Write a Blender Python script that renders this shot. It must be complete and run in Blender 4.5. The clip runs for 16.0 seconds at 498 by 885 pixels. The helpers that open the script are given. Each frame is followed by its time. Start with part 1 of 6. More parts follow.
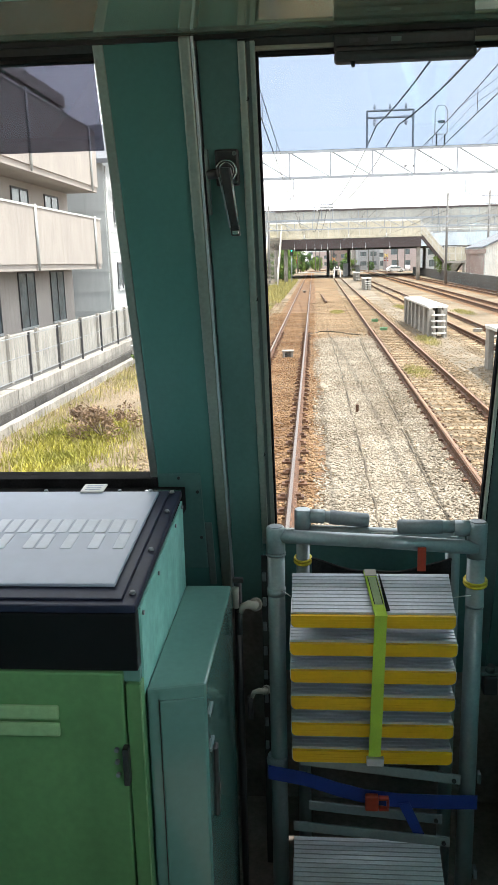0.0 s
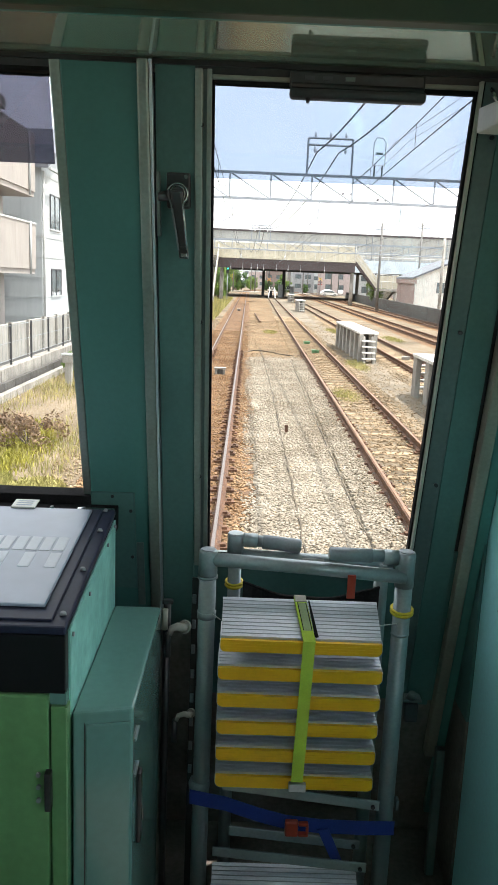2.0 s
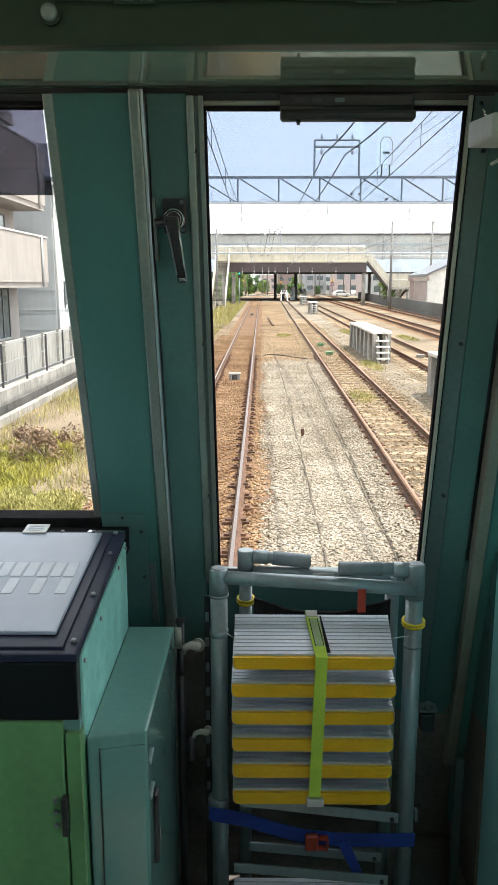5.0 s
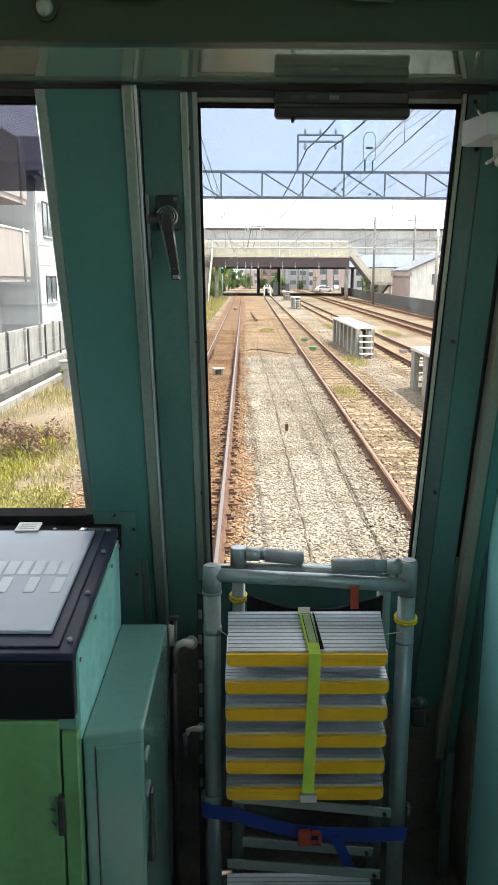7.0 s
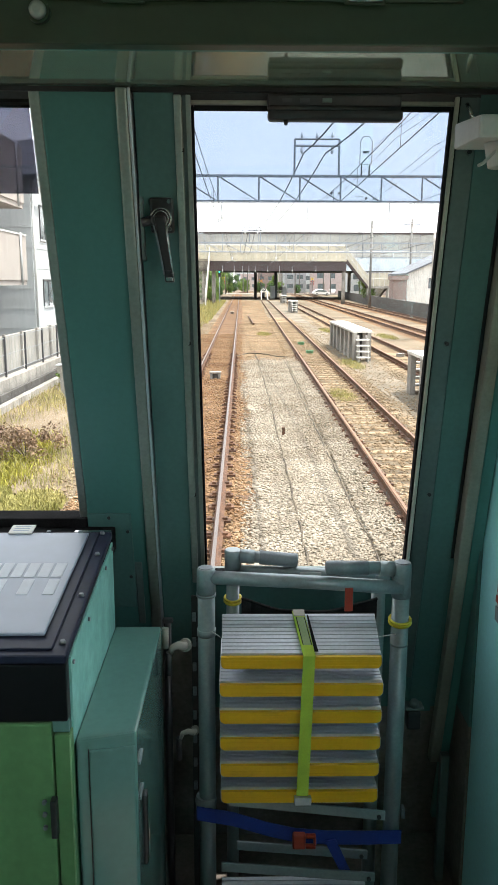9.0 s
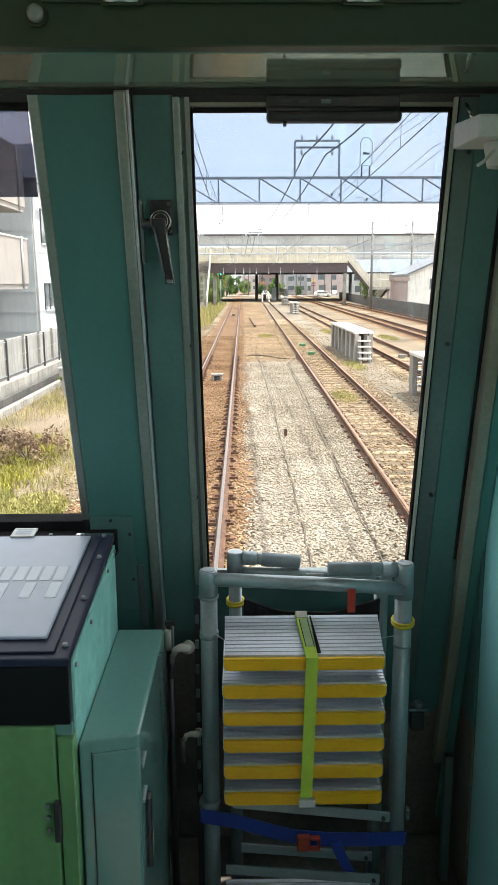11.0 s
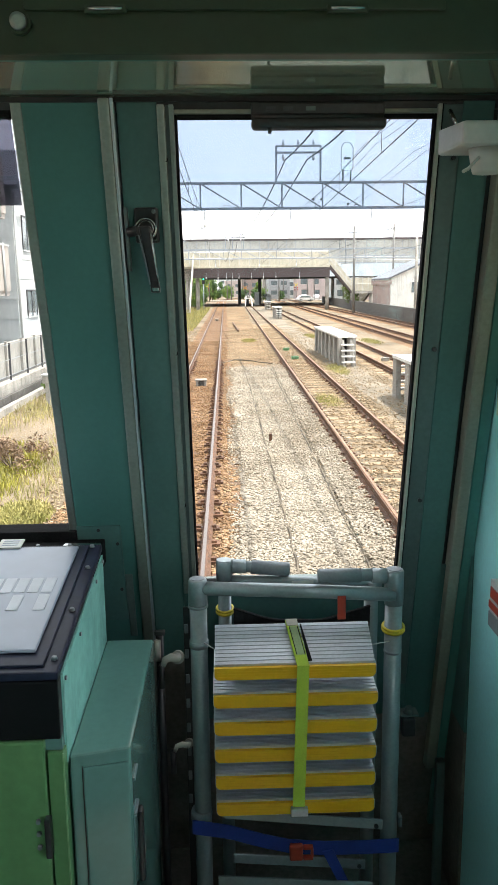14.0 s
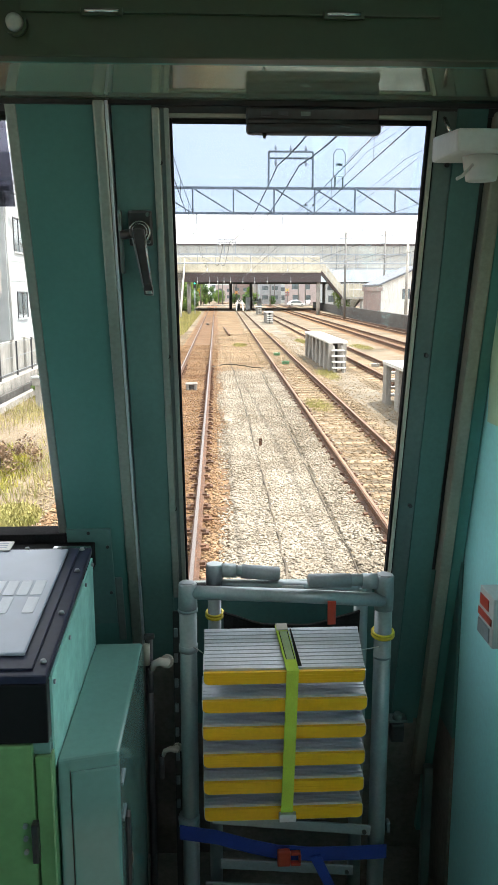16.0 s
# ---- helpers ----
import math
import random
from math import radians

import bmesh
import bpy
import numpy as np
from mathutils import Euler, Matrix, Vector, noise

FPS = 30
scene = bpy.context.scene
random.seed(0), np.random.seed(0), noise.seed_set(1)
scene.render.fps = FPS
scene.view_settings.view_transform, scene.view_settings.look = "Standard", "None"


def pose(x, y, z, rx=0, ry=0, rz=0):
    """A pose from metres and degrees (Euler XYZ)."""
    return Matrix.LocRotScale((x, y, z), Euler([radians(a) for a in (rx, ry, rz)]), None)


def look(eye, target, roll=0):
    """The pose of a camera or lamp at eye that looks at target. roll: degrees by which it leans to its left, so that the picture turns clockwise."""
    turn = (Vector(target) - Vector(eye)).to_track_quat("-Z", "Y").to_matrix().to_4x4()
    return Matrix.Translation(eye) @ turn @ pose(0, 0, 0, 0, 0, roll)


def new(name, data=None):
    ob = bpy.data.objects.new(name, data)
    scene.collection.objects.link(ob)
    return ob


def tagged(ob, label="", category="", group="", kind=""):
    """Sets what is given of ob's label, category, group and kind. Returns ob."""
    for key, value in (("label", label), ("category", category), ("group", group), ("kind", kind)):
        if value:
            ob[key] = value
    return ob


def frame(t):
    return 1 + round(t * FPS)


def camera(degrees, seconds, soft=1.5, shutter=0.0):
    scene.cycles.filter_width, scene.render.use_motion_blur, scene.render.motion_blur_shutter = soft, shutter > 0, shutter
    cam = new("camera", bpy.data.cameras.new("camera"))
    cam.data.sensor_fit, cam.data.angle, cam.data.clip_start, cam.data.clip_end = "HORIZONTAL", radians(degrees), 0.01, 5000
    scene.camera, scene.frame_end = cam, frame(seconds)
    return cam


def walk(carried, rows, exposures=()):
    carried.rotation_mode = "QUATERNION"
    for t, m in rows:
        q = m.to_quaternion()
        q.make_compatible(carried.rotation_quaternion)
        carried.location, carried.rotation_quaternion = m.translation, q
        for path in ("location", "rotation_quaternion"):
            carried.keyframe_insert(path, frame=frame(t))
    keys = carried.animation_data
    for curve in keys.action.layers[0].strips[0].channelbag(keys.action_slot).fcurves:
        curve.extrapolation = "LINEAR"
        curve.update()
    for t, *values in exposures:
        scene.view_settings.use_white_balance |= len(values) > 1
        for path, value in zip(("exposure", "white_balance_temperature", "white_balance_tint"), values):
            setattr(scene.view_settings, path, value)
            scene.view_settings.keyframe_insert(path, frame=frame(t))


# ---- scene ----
# ---------------------------------------------------------------- camera
cam = camera(34.8, 16.0, soft=1.4)
PATH = [
    (0, (-0.001, 0.018, 2.675), (-0.155, 1.962, 2.235), -1.4),
    (0.5, (-0.022, 0.013, 2.69), (-0.018, 1.971, 2.285), 1.5),
    (1, (-0.022, 0.014, 2.69), (-0.011, 1.972, 2.285), 2.0),
    (1.5, (-0.02, 0.015, 2.691), (-0.008, 1.975, 2.291), 1.7),
    (2, (-0.023, 0.015, 2.691), (0.004, 1.975, 2.292), 2.4),
    (2.5, (-0.018, 0.014, 2.694), (0.011, 1.973, 2.289), 2.3),
    (3, (-0.019, 0.015, 2.691), (0.012, 1.974, 2.291), 2.3),
    (3.5, (-0.011, 0.016, 2.693), (-0.018, 1.976, 2.297), 1.3),
    (4, (0.005, 0.013, 2.706), (-0.024, 1.975, 2.318), 0.3),
    (6.5, (-0.01, 0.007, 2.731), (-0.008, 1.966, 2.331), -0.1),
    (7, (-0.018, 0.009, 2.731), (0.006, 1.968, 2.328), 0.2),
    (7.5, (-0.009, 0.009, 2.732), (0.009, 1.968, 2.328), 0.1),
    (8, (-0.011, 0.007, 2.727), (0.015, 1.968, 2.334), 0.3),
    (8.5, (-0.01, 0.008, 2.727), (0.017, 1.969, 2.334), 0.3),
    (9, (-0.011, 0.008, 2.728), (0.02, 1.969, 2.334), 0.2),
    (11.5, (-0.008, 0.01, 2.727), (0.016, 1.972, 2.339), -0.4),
    (12, (-0.006, 0.011, 2.728), (0.016, 1.973, 2.342), -0.6),
    (12.5, (-0.002, 0.009, 2.726), (0.012, 1.972, 2.346), -0.8),
    (13, (-0.012, 0.009, 2.726), (0.015, 1.973, 2.348), -0.7),
    (13.5, (-0.009, 0.015, 2.727), (0.025, 1.979, 2.347), -1.1),
    (14, (-0.016, 0.018, 2.732), (0.048, 1.981, 2.354), -0.7),
    (14.5, (-0.019, 0.017, 2.727), (0.058, 1.981, 2.356), -0.2),
    (15, (-0.015, 0.019, 2.732), (0.065, 1.983, 2.359), -0.1),
    (15.5, (-0.014, 0.021, 2.733), (0.069, 1.984, 2.358), -0.2),
    (16, (-0.02, 0.019, 2.731), (0.07, 1.983, 2.364), -0.0),
]
walk(cam, [(t, look(e, g, r)) for t, e, g, r in PATH], exposures=[(0.0, 1.25, 6480, 11.5), (12.5, 1.3, 6480, 11.5), (14.5, 1.37, 6480, 11.5), (16.0, 1.42, 6480, 11.5)])

# ---------------------------------------------------------------- world and sun
SUN_EL, SUN_AZ = 69.0, 100.0          # degrees; azimuth from +y towards +x
world = bpy.data.worlds.new("sky_world")
scene.world = world
world.use_nodes = True
wn = world.node_tree
sky = wn.nodes.new("ShaderNodeTexSky")
sky.sky_type = 'NISHITA'
sky.sun_disc = False
sky.sun_elevation, sky.sun_rotation = radians(SUN_EL), radians(SUN_AZ)
sky.air_density, sky.dust_density = 1.2, 2.5
wn.nodes["Background"].inputs[1].default_value = 0.15
# thin bright cloud over the clear sky
cloud = wn.nodes.new("ShaderNodeTexNoise")
cloud.inputs["Scale"].default_value, cloud.inputs["Detail"].default_value = 1.6, 6
veil = wn.nodes.new("ShaderNodeMapRange")
veil.inputs[1].default_value, veil.inputs[2].default_value, veil.inputs[3].default_value, veil.inputs[4].default_value = 0.3, 0.7, 0.62, 0.92
hazy = wn.nodes.new("ShaderNodeMix")
hazy.data_type = 'RGBA'
hazy.inputs[7].default_value = (8.4, 8.55, 8.65, 1)
wn.links.new(cloud.outputs[0], veil.inputs[0])
wn.links.new(veil.outputs[0], hazy.inputs[0])
wn.links.new(sky.outputs[0], hazy.inputs[6])
wn.links.new(hazy.outputs[2], wn.nodes["Background"].inputs[0])
sun = new("sun", bpy.data.lights.new("sun", 'SUN'))
sun.data.energy, sun.data.angle, sun.data.color = 3.2, radians(0.55), (1.0, 0.95, 0.87)
_d = Vector((math.sin(radians(SUN_AZ)) * math.cos(radians(SUN_EL)), math.cos(radians(SUN_AZ)) * math.cos(radians(SUN_EL)), math.sin(radians(SUN_EL))))
sun.matrix_world = look(_d * 50, (0, 0, 0))


# ---------------------------------------------------------------- materials
def mat(name, base, rough=0.6, metal=0.0, var=0.25, scale=6.0, fine=60.0, bump=0.15, dist=0.01, other=None, per=None, spec=0.5, coat=0.0, stain=0.0):
    """Two scales of noise over a base colour; other: second colour of the blotches; per: 'object' or 'island' variation."""
    m = bpy.data.materials.new(name)
    m.use_nodes = True
    nt = m.node_tree
    N, L = nt.nodes, nt.links
    p = N["Principled BSDF"]
    geo = N.new("ShaderNodeNewGeometry")
    n1 = N.new("ShaderNodeTexNoise")
    n1.inputs["Scale"].default_value, n1.inputs["Detail"].default_value = scale, 5
    n2 = N.new("ShaderNodeTexNoise")
    n2.inputs["Scale"].default_value, n2.inputs["Detail"].default_value = fine, 3
    L.new(geo.outputs["Position"], n1.inputs["Vector"])
    L.new(geo.outputs["Position"], n2.inputs["Vector"])
    dark = [c * (1 - var) for c in base]
    lite = other or [min(1, c * (1 + var)) for c in base]
    r1 = N.new("ShaderNodeValToRGB")
    r1.color_ramp.interpolation = 'EASE'
    r1.color_ramp.elements[0].position, r1.color_ramp.elements[1].position = 0.25, 0.75
    r1.color_ramp.elements[0].color, r1.color_ramp.elements[1].color = (*dark, 1), (*lite, 1)
    L.new(n1.outputs[0], r1.inputs[0])
    mx = N.new("ShaderNodeMix")
    mx.data_type, mx.blend_type = 'RGBA', 'MULTIPLY'
    mx.inputs[0].default_value = 1.0
    r2 = N.new("ShaderNodeMapRange")
    r2.inputs[3].default_value, r2.inputs[4].default_value = 1 - var * 0.8, 1 + var * 0.5
    r2.inputs[1].default_value, r2.inputs[2].default_value = 0.3, 0.7
    L.new(n2.outputs[0], r2.inputs[0])
    L.new(r1.outputs[0], mx.inputs[6])
    L.new(r2.outputs[0], mx.inputs[7])
    col = mx.outputs[2]
    if per:
        src = N.new("ShaderNodeObjectInfo").outputs["Random"] if per == 'object' else geo.outputs["Random Per Island"]
        r3 = N.new("ShaderNodeMapRange")
        r3.inputs[3].default_value, r3.inputs[4].default_value = 0.74, 1.2
        L.new(src, r3.inputs[0])
        m2 = N.new("ShaderNodeMix")
        m2.data_type, m2.blend_type = 'RGBA', 'MULTIPLY'
        m2.inputs[0].default_value = 1.0
        L.new(col, m2.inputs[6])
        L.new(r3.outputs[0], m2.inputs[7])
        col = m2.outputs[2]
    if stain:
        mp = N.new("ShaderNodeMapping")
        mp.inputs["Scale"].default_value = (9.0, 9.0, 0.8)
        L.new(geo.outputs["Position"], mp.inputs["Vector"])
        n3 = N.new("ShaderNodeTexNoise")
        n3.inputs["Scale"].default_value, n3.inputs["Detail"].default_value = 1.0, 4
        L.new(mp.outputs[0], n3.inputs["Vector"])
        r4 = N.new("ShaderNodeMapRange")
        r4.inputs[1].default_value, r4.inputs[2].default_value = 0.45, 0.7
        r4.inputs[3].default_value, r4.inputs[4].default_value = 1.0, 1 - stain
        L.new(n3.outputs[0], r4.inputs[0])
        m3 = N.new("ShaderNodeMix")
        m3.data_type, m3.blend_type = 'RGBA', 'MULTIPLY'
        m3.inputs[0].default_value = 1.0
        L.new(col, m3.inputs[6])
        L.new(r4.outputs[0], m3.inputs[7])
        col = m3.outputs[2]
    L.new(col, p.inputs["Base Color"])
    rr = N.new("ShaderNodeMapRange")
    rr.inputs[3].default_value, rr.inputs[4].default_value = max(0.02, rough - 0.1), min(1, rough + 0.1)
    L.new(n1.outputs[0], rr.inputs[0])
    L.new(rr.outputs[0], p.inputs["Roughness"])
    p.inputs["Metallic"].default_value = metal
    p.inputs["Specular IOR Level"].default_value = spec
    p.inputs["Coat Weight"].default_value = coat
    if bump:
        b = N.new("ShaderNodeBump")
        b.inputs["Strength"].default_value, b.inputs["Distance"].default_value = bump, dist
        L.new(n2.outputs[0], b.inputs["Height"])
        L.new(b.outputs[0], p.inputs["Normal"])
    return m


def glass(name, tint, gloss=0.04, rough=0.01):
    m = bpy.data.materials.new(name)
    m.use_nodes = True
    N, L = m.node_tree.nodes, m.node_tree.links
    N.remove(N["Principled BSDF"])
    a, g, x = N.new("ShaderNodeBsdfTransparent"), N.new("ShaderNodeBsdfGlossy"), N.new("ShaderNodeMixShader")
    a.inputs[0].default_value = (*tint, 1)
    g.inputs["Roughness"].default_value = rough
    x.inputs[0].default_value = gloss
    L.new(a.outputs[0], x.inputs[1])
    L.new(g.outputs[0], x.inputs[2])
    L.new(x.outputs[0], N["Material Output"].inputs[0])
    return m


M_PILLAR = mat("deep_teal_pillar_paint", (0.066, 0.19, 0.175), 0.34, var=0.06, scale=2, fine=90, bump=0.04, dist=0.002, stain=0.1)
M_TEAL = mat("teal_cab_paint", (0.098, 0.275, 0.245), 0.42, var=0.08, scale=3, fine=90, bump=0.05, dist=0.002, stain=0.12)
M_TEAL_D = mat("dark_teal_cab_paint", (0.083, 0.185, 0.172), 0.45, var=0.1, scale=3, fine=90, bump=0.05, dist=0.002, stain=0.15)
# paler than the cab teal: light on the wall is put into the base
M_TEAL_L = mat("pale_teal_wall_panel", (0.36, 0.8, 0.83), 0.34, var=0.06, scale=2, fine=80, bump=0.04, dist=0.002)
M_SOFFIT = mat("polished_soffit_sheet", (0.58, 0.68, 0.52), 0.06, 0.68, var=0.05, scale=2, fine=40, bump=0.02, dist=0.001, spec=0.8, coat=1.0)
# scuffed plate; its paler tone also carries the light falling on it
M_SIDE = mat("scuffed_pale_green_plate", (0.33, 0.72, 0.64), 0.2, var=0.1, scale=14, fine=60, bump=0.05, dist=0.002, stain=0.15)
M_GREYTRIM = mat("dull_grey_green_trim", (0.13, 0.17, 0.165), 0.4, 0.3, var=0.12, scale=6, fine=90, bump=0.04, dist=0.001)
M_PALEG = mat("pale_green_wall_panel", (0.5, 0.66, 0.47), 0.4, var=0.06, scale=3, fine=80, bump=0.03, dist=0.001)
M_GREEN = mat("light_green_door_paint", (0.128, 0.295, 0.122), 0.45, var=0.1, scale=4, fine=70, bump=0.06, dist=0.002, stain=0.15)
# paler green: light on the raised bars is painted in; also real edge wear
M_GREEN_L = mat("lit_or_worn_pale_green", (0.27, 0.46, 0.24), 0.42, var=0.14, scale=12, fine=70, bump=0.06, dist=0.002, stain=0.15)
M_CAB = mat("grey_green_box_paint", (0.138, 0.27, 0.247), 0.13, coat=0.1, var=0.05, scale=4, fine=70, bump=0.05, dist=0.002)
M_FASCIA = mat("dark_green_fascia_paint", (0.026, 0.05, 0.027), 0.38, var=0.12, scale=4, fine=60, bump=0.05, dist=0.002)
M_SILVER = mat("brushed_aluminium_trim", (0.35, 0.39, 0.355), 0.42, 0.75, var=0.12, scale=5, fine=120, bump=0.06, dist=0.001, stain=0.2)
M_CREAM = mat("worn_cream_trim", (0.34, 0.325, 0.27), 0.5, 0.2, var=0.12, scale=8, fine=120, bump=0.05, dist=0.001, stain=0.25)
M_BLACK = mat("black_plastic", (0.032, 0.032, 0.035), 0.36, var=0.3, scale=8, fine=100, bump=0.08, dist=0.001)
M_GLOSS = mat("smooth_black_fascia_sheet", (0.007, 0.007, 0.009), 0.35, var=0.2, scale=6, fine=100, bump=0.03, dist=0.001, spec=0.3)
M_RUBBER = mat("black_rubber_gasket", (0.02, 0.02, 0.021), 0.9, var=0.3, scale=20, fine=200, bump=0.1, dist=0.001, spec=0.03)
M_DESK = mat("dark_slate_desk_frame", (0.02, 0.026, 0.052), 0.45, var=0.2, scale=8, fine=100, bump=0.05, dist=0.001, spec=0.2)
# reflected sky is put into this grey; the cover itself is dark and glossy
M_SCREEN = mat("sky_grey_panel_cover", (0.3, 0.35, 0.44), 0.34, var=0.06, scale=4, fine=30, bump=0.01, dist=0.001, spec=0.5, coat=0.08)
M_LABEL = mat("pale_printed_label", (0.62, 0.66, 0.72), 0.5, var=0.06, scale=20, fine=200, bump=0)
M_WHITE = mat("white_plastic", (0.58, 0.58, 0.56), 0.45, var=0.06, scale=10, fine=90, bump=0.03, dist=0.001)
M_PIPE = mat("grey_anodised_pipe", (0.305, 0.35, 0.365), 0.36, 0.45, var=0.1, scale=12, fine=140, bump=0.05, dist=0.001, stain=0.15)
M_SLEEVE = mat("ribbed_grey_grip", (0.22, 0.25, 0.27), 0.5, 0.2, var=0.12, scale=15, fine=160, bump=0.1, dist=0.001)
M_ALU = mat("ribbed_aluminium_tread", (0.64, 0.67, 0.735), 0.36, 0.64, var=0.08, scale=12, fine=150, bump=0.05, dist=0.001)
M_YELLOW = mat("yellow_nosing", (0.8, 0.43, 0.008), 0.4, var=0.05, scale=15, fine=120, bump=0.06, dist=0.001)
M_LIME = mat("lime_webbing_strap", (0.46, 0.60, 0.06), 0.7, var=0.12, scale=15, fine=400, bump=0.25, dist=0.001)
M_PATCH = mat("faded_webbing_patch", (0.33, 0.40, 0.22), 0.75, var=0.15, scale=15, fine=400, bump=0.25, dist=0.001)
M_BLUE = mat("blue_webbing_strap", (0.017, 0.04, 0.25), 0.75, var=0.15, scale=15, fine=400, bump=0.25, dist=0.001)
M_RED = mat("red_plastic_buckle", (0.36, 0.04, 0.02), 0.45, var=0.1, scale=15, fine=120, bump=0.04, dist=0.001)
M_TIE = mat("yellow_cable_tie", (0.65, 0.5, 0.03), 0.5, var=0.1, scale=15, fine=120, bump=0.02, dist=0.001)
M_ELBOW = mat("pale_glazed_fitting", (0.5, 0.475, 0.42), 0.28, var=0.12, scale=10, fine=90, bump=0.03, dist=0.001, stain=0.2)
M_EDGE = mat("yellowed_cream_edge", (0.55, 0.54, 0.46), 0.5, var=0.12, scale=8, fine=120, bump=0.05, dist=0.001, stain=0.2)
M_CHROME = mat("chrome", (0.5, 0.52, 0.52), 0.22, 1.0, var=0.08, scale=12, fine=80, bump=0.02, dist=0.001)
M_GREYBOX = mat("grey_enamel", (0.45, 0.47, 0.47), 0.45, var=0.06, scale=10, fine=90, bump=0.03, dist=0.001)
M_FLOOR = mat("dark_cab_floor", (0.19, 0.165, 0.145), 0.6, var=0.3, scale=6, fine=80, bump=0.1, dist=0.002)
M_KICK = mat("dark_brown_kick_panel", (0.22, 0.18, 0.16), 0.55, var=0.3, scale=6, fine=70, bump=0.08, dist=0.002)
M_SALOON = mat("cream_saloon_wall", (0.78, 0.78, 0.74), 0.5, var=0.05, scale=3, fine=60, bump=0.02, dist=0.001)
M_SALOONF = mat("pale_grey_saloon_floor", (0.5, 0.48, 0.43), 0.5, var=0.08, scale=3, fine=60, bump=0.02, dist=0.001)
M_PANE = glass("clear_window_glass", (0.97, 0.98, 0.97), 0.015)
M_TINT = glass("faint_blue_tinted_glass", (0.53, 0.575, 0.645), 0.03)
M_SMOKE = glass("smoky_violet_tinted_glass", (0.3, 0.3, 0.345), 0.04)

M_GROUND = mat("dusty_ballast_ground", (0.195, 0.15, 0.1), 0.95, var=0.35, scale=0.3, fine=14, bump=1.0, dist=0.03, other=(0.275, 0.22, 0.155), spec=0.15)
M_STONE = mat("ballast_stone", (0.35, 0.25, 0.15), 0.9, var=0.3, scale=0.5, fine=30, bump=0.12, dist=0.005, other=(0.43, 0.33, 0.215), per='island', spec=0.2)
M_STONE_R = mat("rust_stained_ballast_stone", (0.30, 0.165, 0.08), 0.9, var=0.35, scale=0.8, fine=30, bump=0.12, dist=0.005, other=(0.38, 0.25, 0.145), per='island', spec=0.2)
M_STONE_W = mat("pale_fresh_ballast_stone", (0.355, 0.295, 0.22), 0.9, var=0.3, scale=0.9, fine=30, bump=0.12, dist=0.005, other=(0.425, 0.375, 0.30), per='island', spec=0.2)
M_FINES = mat("pale_stone_fines", (0.29, 0.245, 0.185), 0.95, var=0.3, scale=0.8, fine=30, bump=0.9, dist=0.02, other=(0.37, 0.325, 0.26), spec=0.15)
M_BROWNF = mat("brown_dusty_earth", (0.205, 0.135, 0.075), 0.95, var=0.35, scale=0.5, fine=16, bump=0.9, dist=0.03, other=(0.26, 0.18, 0.108), spec=0.15)
M_GREYF = mat("greyish_dusty_fines", (0.215, 0.18, 0.135), 0.95, var=0.35, scale=0.4, fine=20, bump=0.9, dist=0.03, other=(0.285, 0.245, 0.19), spec=0.15)
M_BED = mat("rust_brown_track_bed", (0.2, 0.115, 0.06), 0.95, var=0.32, scale=0.6, fine=16, bump=1.0, dist=0.03, other=(0.27, 0.165, 0.09), spec=0.15)
M_RUST = mat("rusted_rail_steel", (0.11, 0.055, 0.032), 0.75, 0.3, var=0.35, scale=5, fine=80, bump=0.2, dist=0.004, other=(0.19, 0.1, 0.058))
M_STEEL = mat("polished_rail_head", (0.21, 0.175, 0.16), 0.42, 0.85, var=0.1, scale=3, fine=60, bump=0.02, dist=0.001)
M_STEEL_R = mat("dull_rusty_rail_head", (0.3, 0.17, 0.1), 0.5, 0.5, var=0.3, scale=3, fine=60, bump=0.05, dist=0.001)
M_SLEEPER = mat("weathered_wood_sleeper", (0.16, 0.1, 0.065), 0.9, var=0.35, scale=5, fine=40, bump=0.5, dist=0.01, per='object', spec=0.2)
M_SLEEPER_P = mat("pale_dusty_wood_sleeper", (0.34, 0.25, 0.16), 0.9, var=0.3, scale=5, fine=40, bump=0.5, dist=0.01, per='object', spec=0.2)
M_CONC = mat("weathered_concrete", (0.37, 0.35, 0.315), 0.9, var=0.22, scale=1.2, fine=18, bump=0.3, dist=0.01, stain=0.35, spec=0.3)
M_POLE = mat("grey_weathered_pole", (0.215, 0.21, 0.2), 0.9, var=0.2, scale=1.2, fine=18, bump=0.2, dist=0.01, stain=0.3, spec=0.3)
M_CONC_D = mat("dark_stained_concrete", (0.108, 0.102, 0.095), 0.9, var=0.3, scale=1.0, fine=14, bump=0.3, dist=0.01, stain=0.4, spec=0.3)
M_CONC_W = mat("pale_painted_concrete", (0.72, 0.71, 0.67), 0.85, var=0.1, scale=1.2, fine=18, bump=0.15, dist=0.01, stain=0.2)
M_GALV = mat("galvanised_steel", (0.34, 0.37, 0.4), 0.55, 0.5, var=0.15, scale=3, fine=40, bump=0.05, dist=0.003)
M_WIRE = mat("dark_weathered_cable", (0.05, 0.055, 0.06), 0.6, 0.4, var=0.2, scale=4, fine=40, bump=0)
# dark tone for the shadow bars on the ballast
M_SHADOWBAR = mat("dusty_dark_shadow_tone", (0.105, 0.092, 0.078), 0.85, var=0.35, scale=3, fine=40, bump=0.05, dist=0.003, other=(0.2, 0.165, 0.12), spec=0.15)
M_PORC = mat("white_porcelain_insulator", (0.7, 0.72, 0.75), 0.25, var=0.05, scale=9, fine=60, bump=0)
M_BROWNG = mat("brown_painted_girder", (0.075, 0.055, 0.055), 0.55, var=0.15, scale=0.6, fine=10, bump=0.05, dist=0.01, stain=0.2)
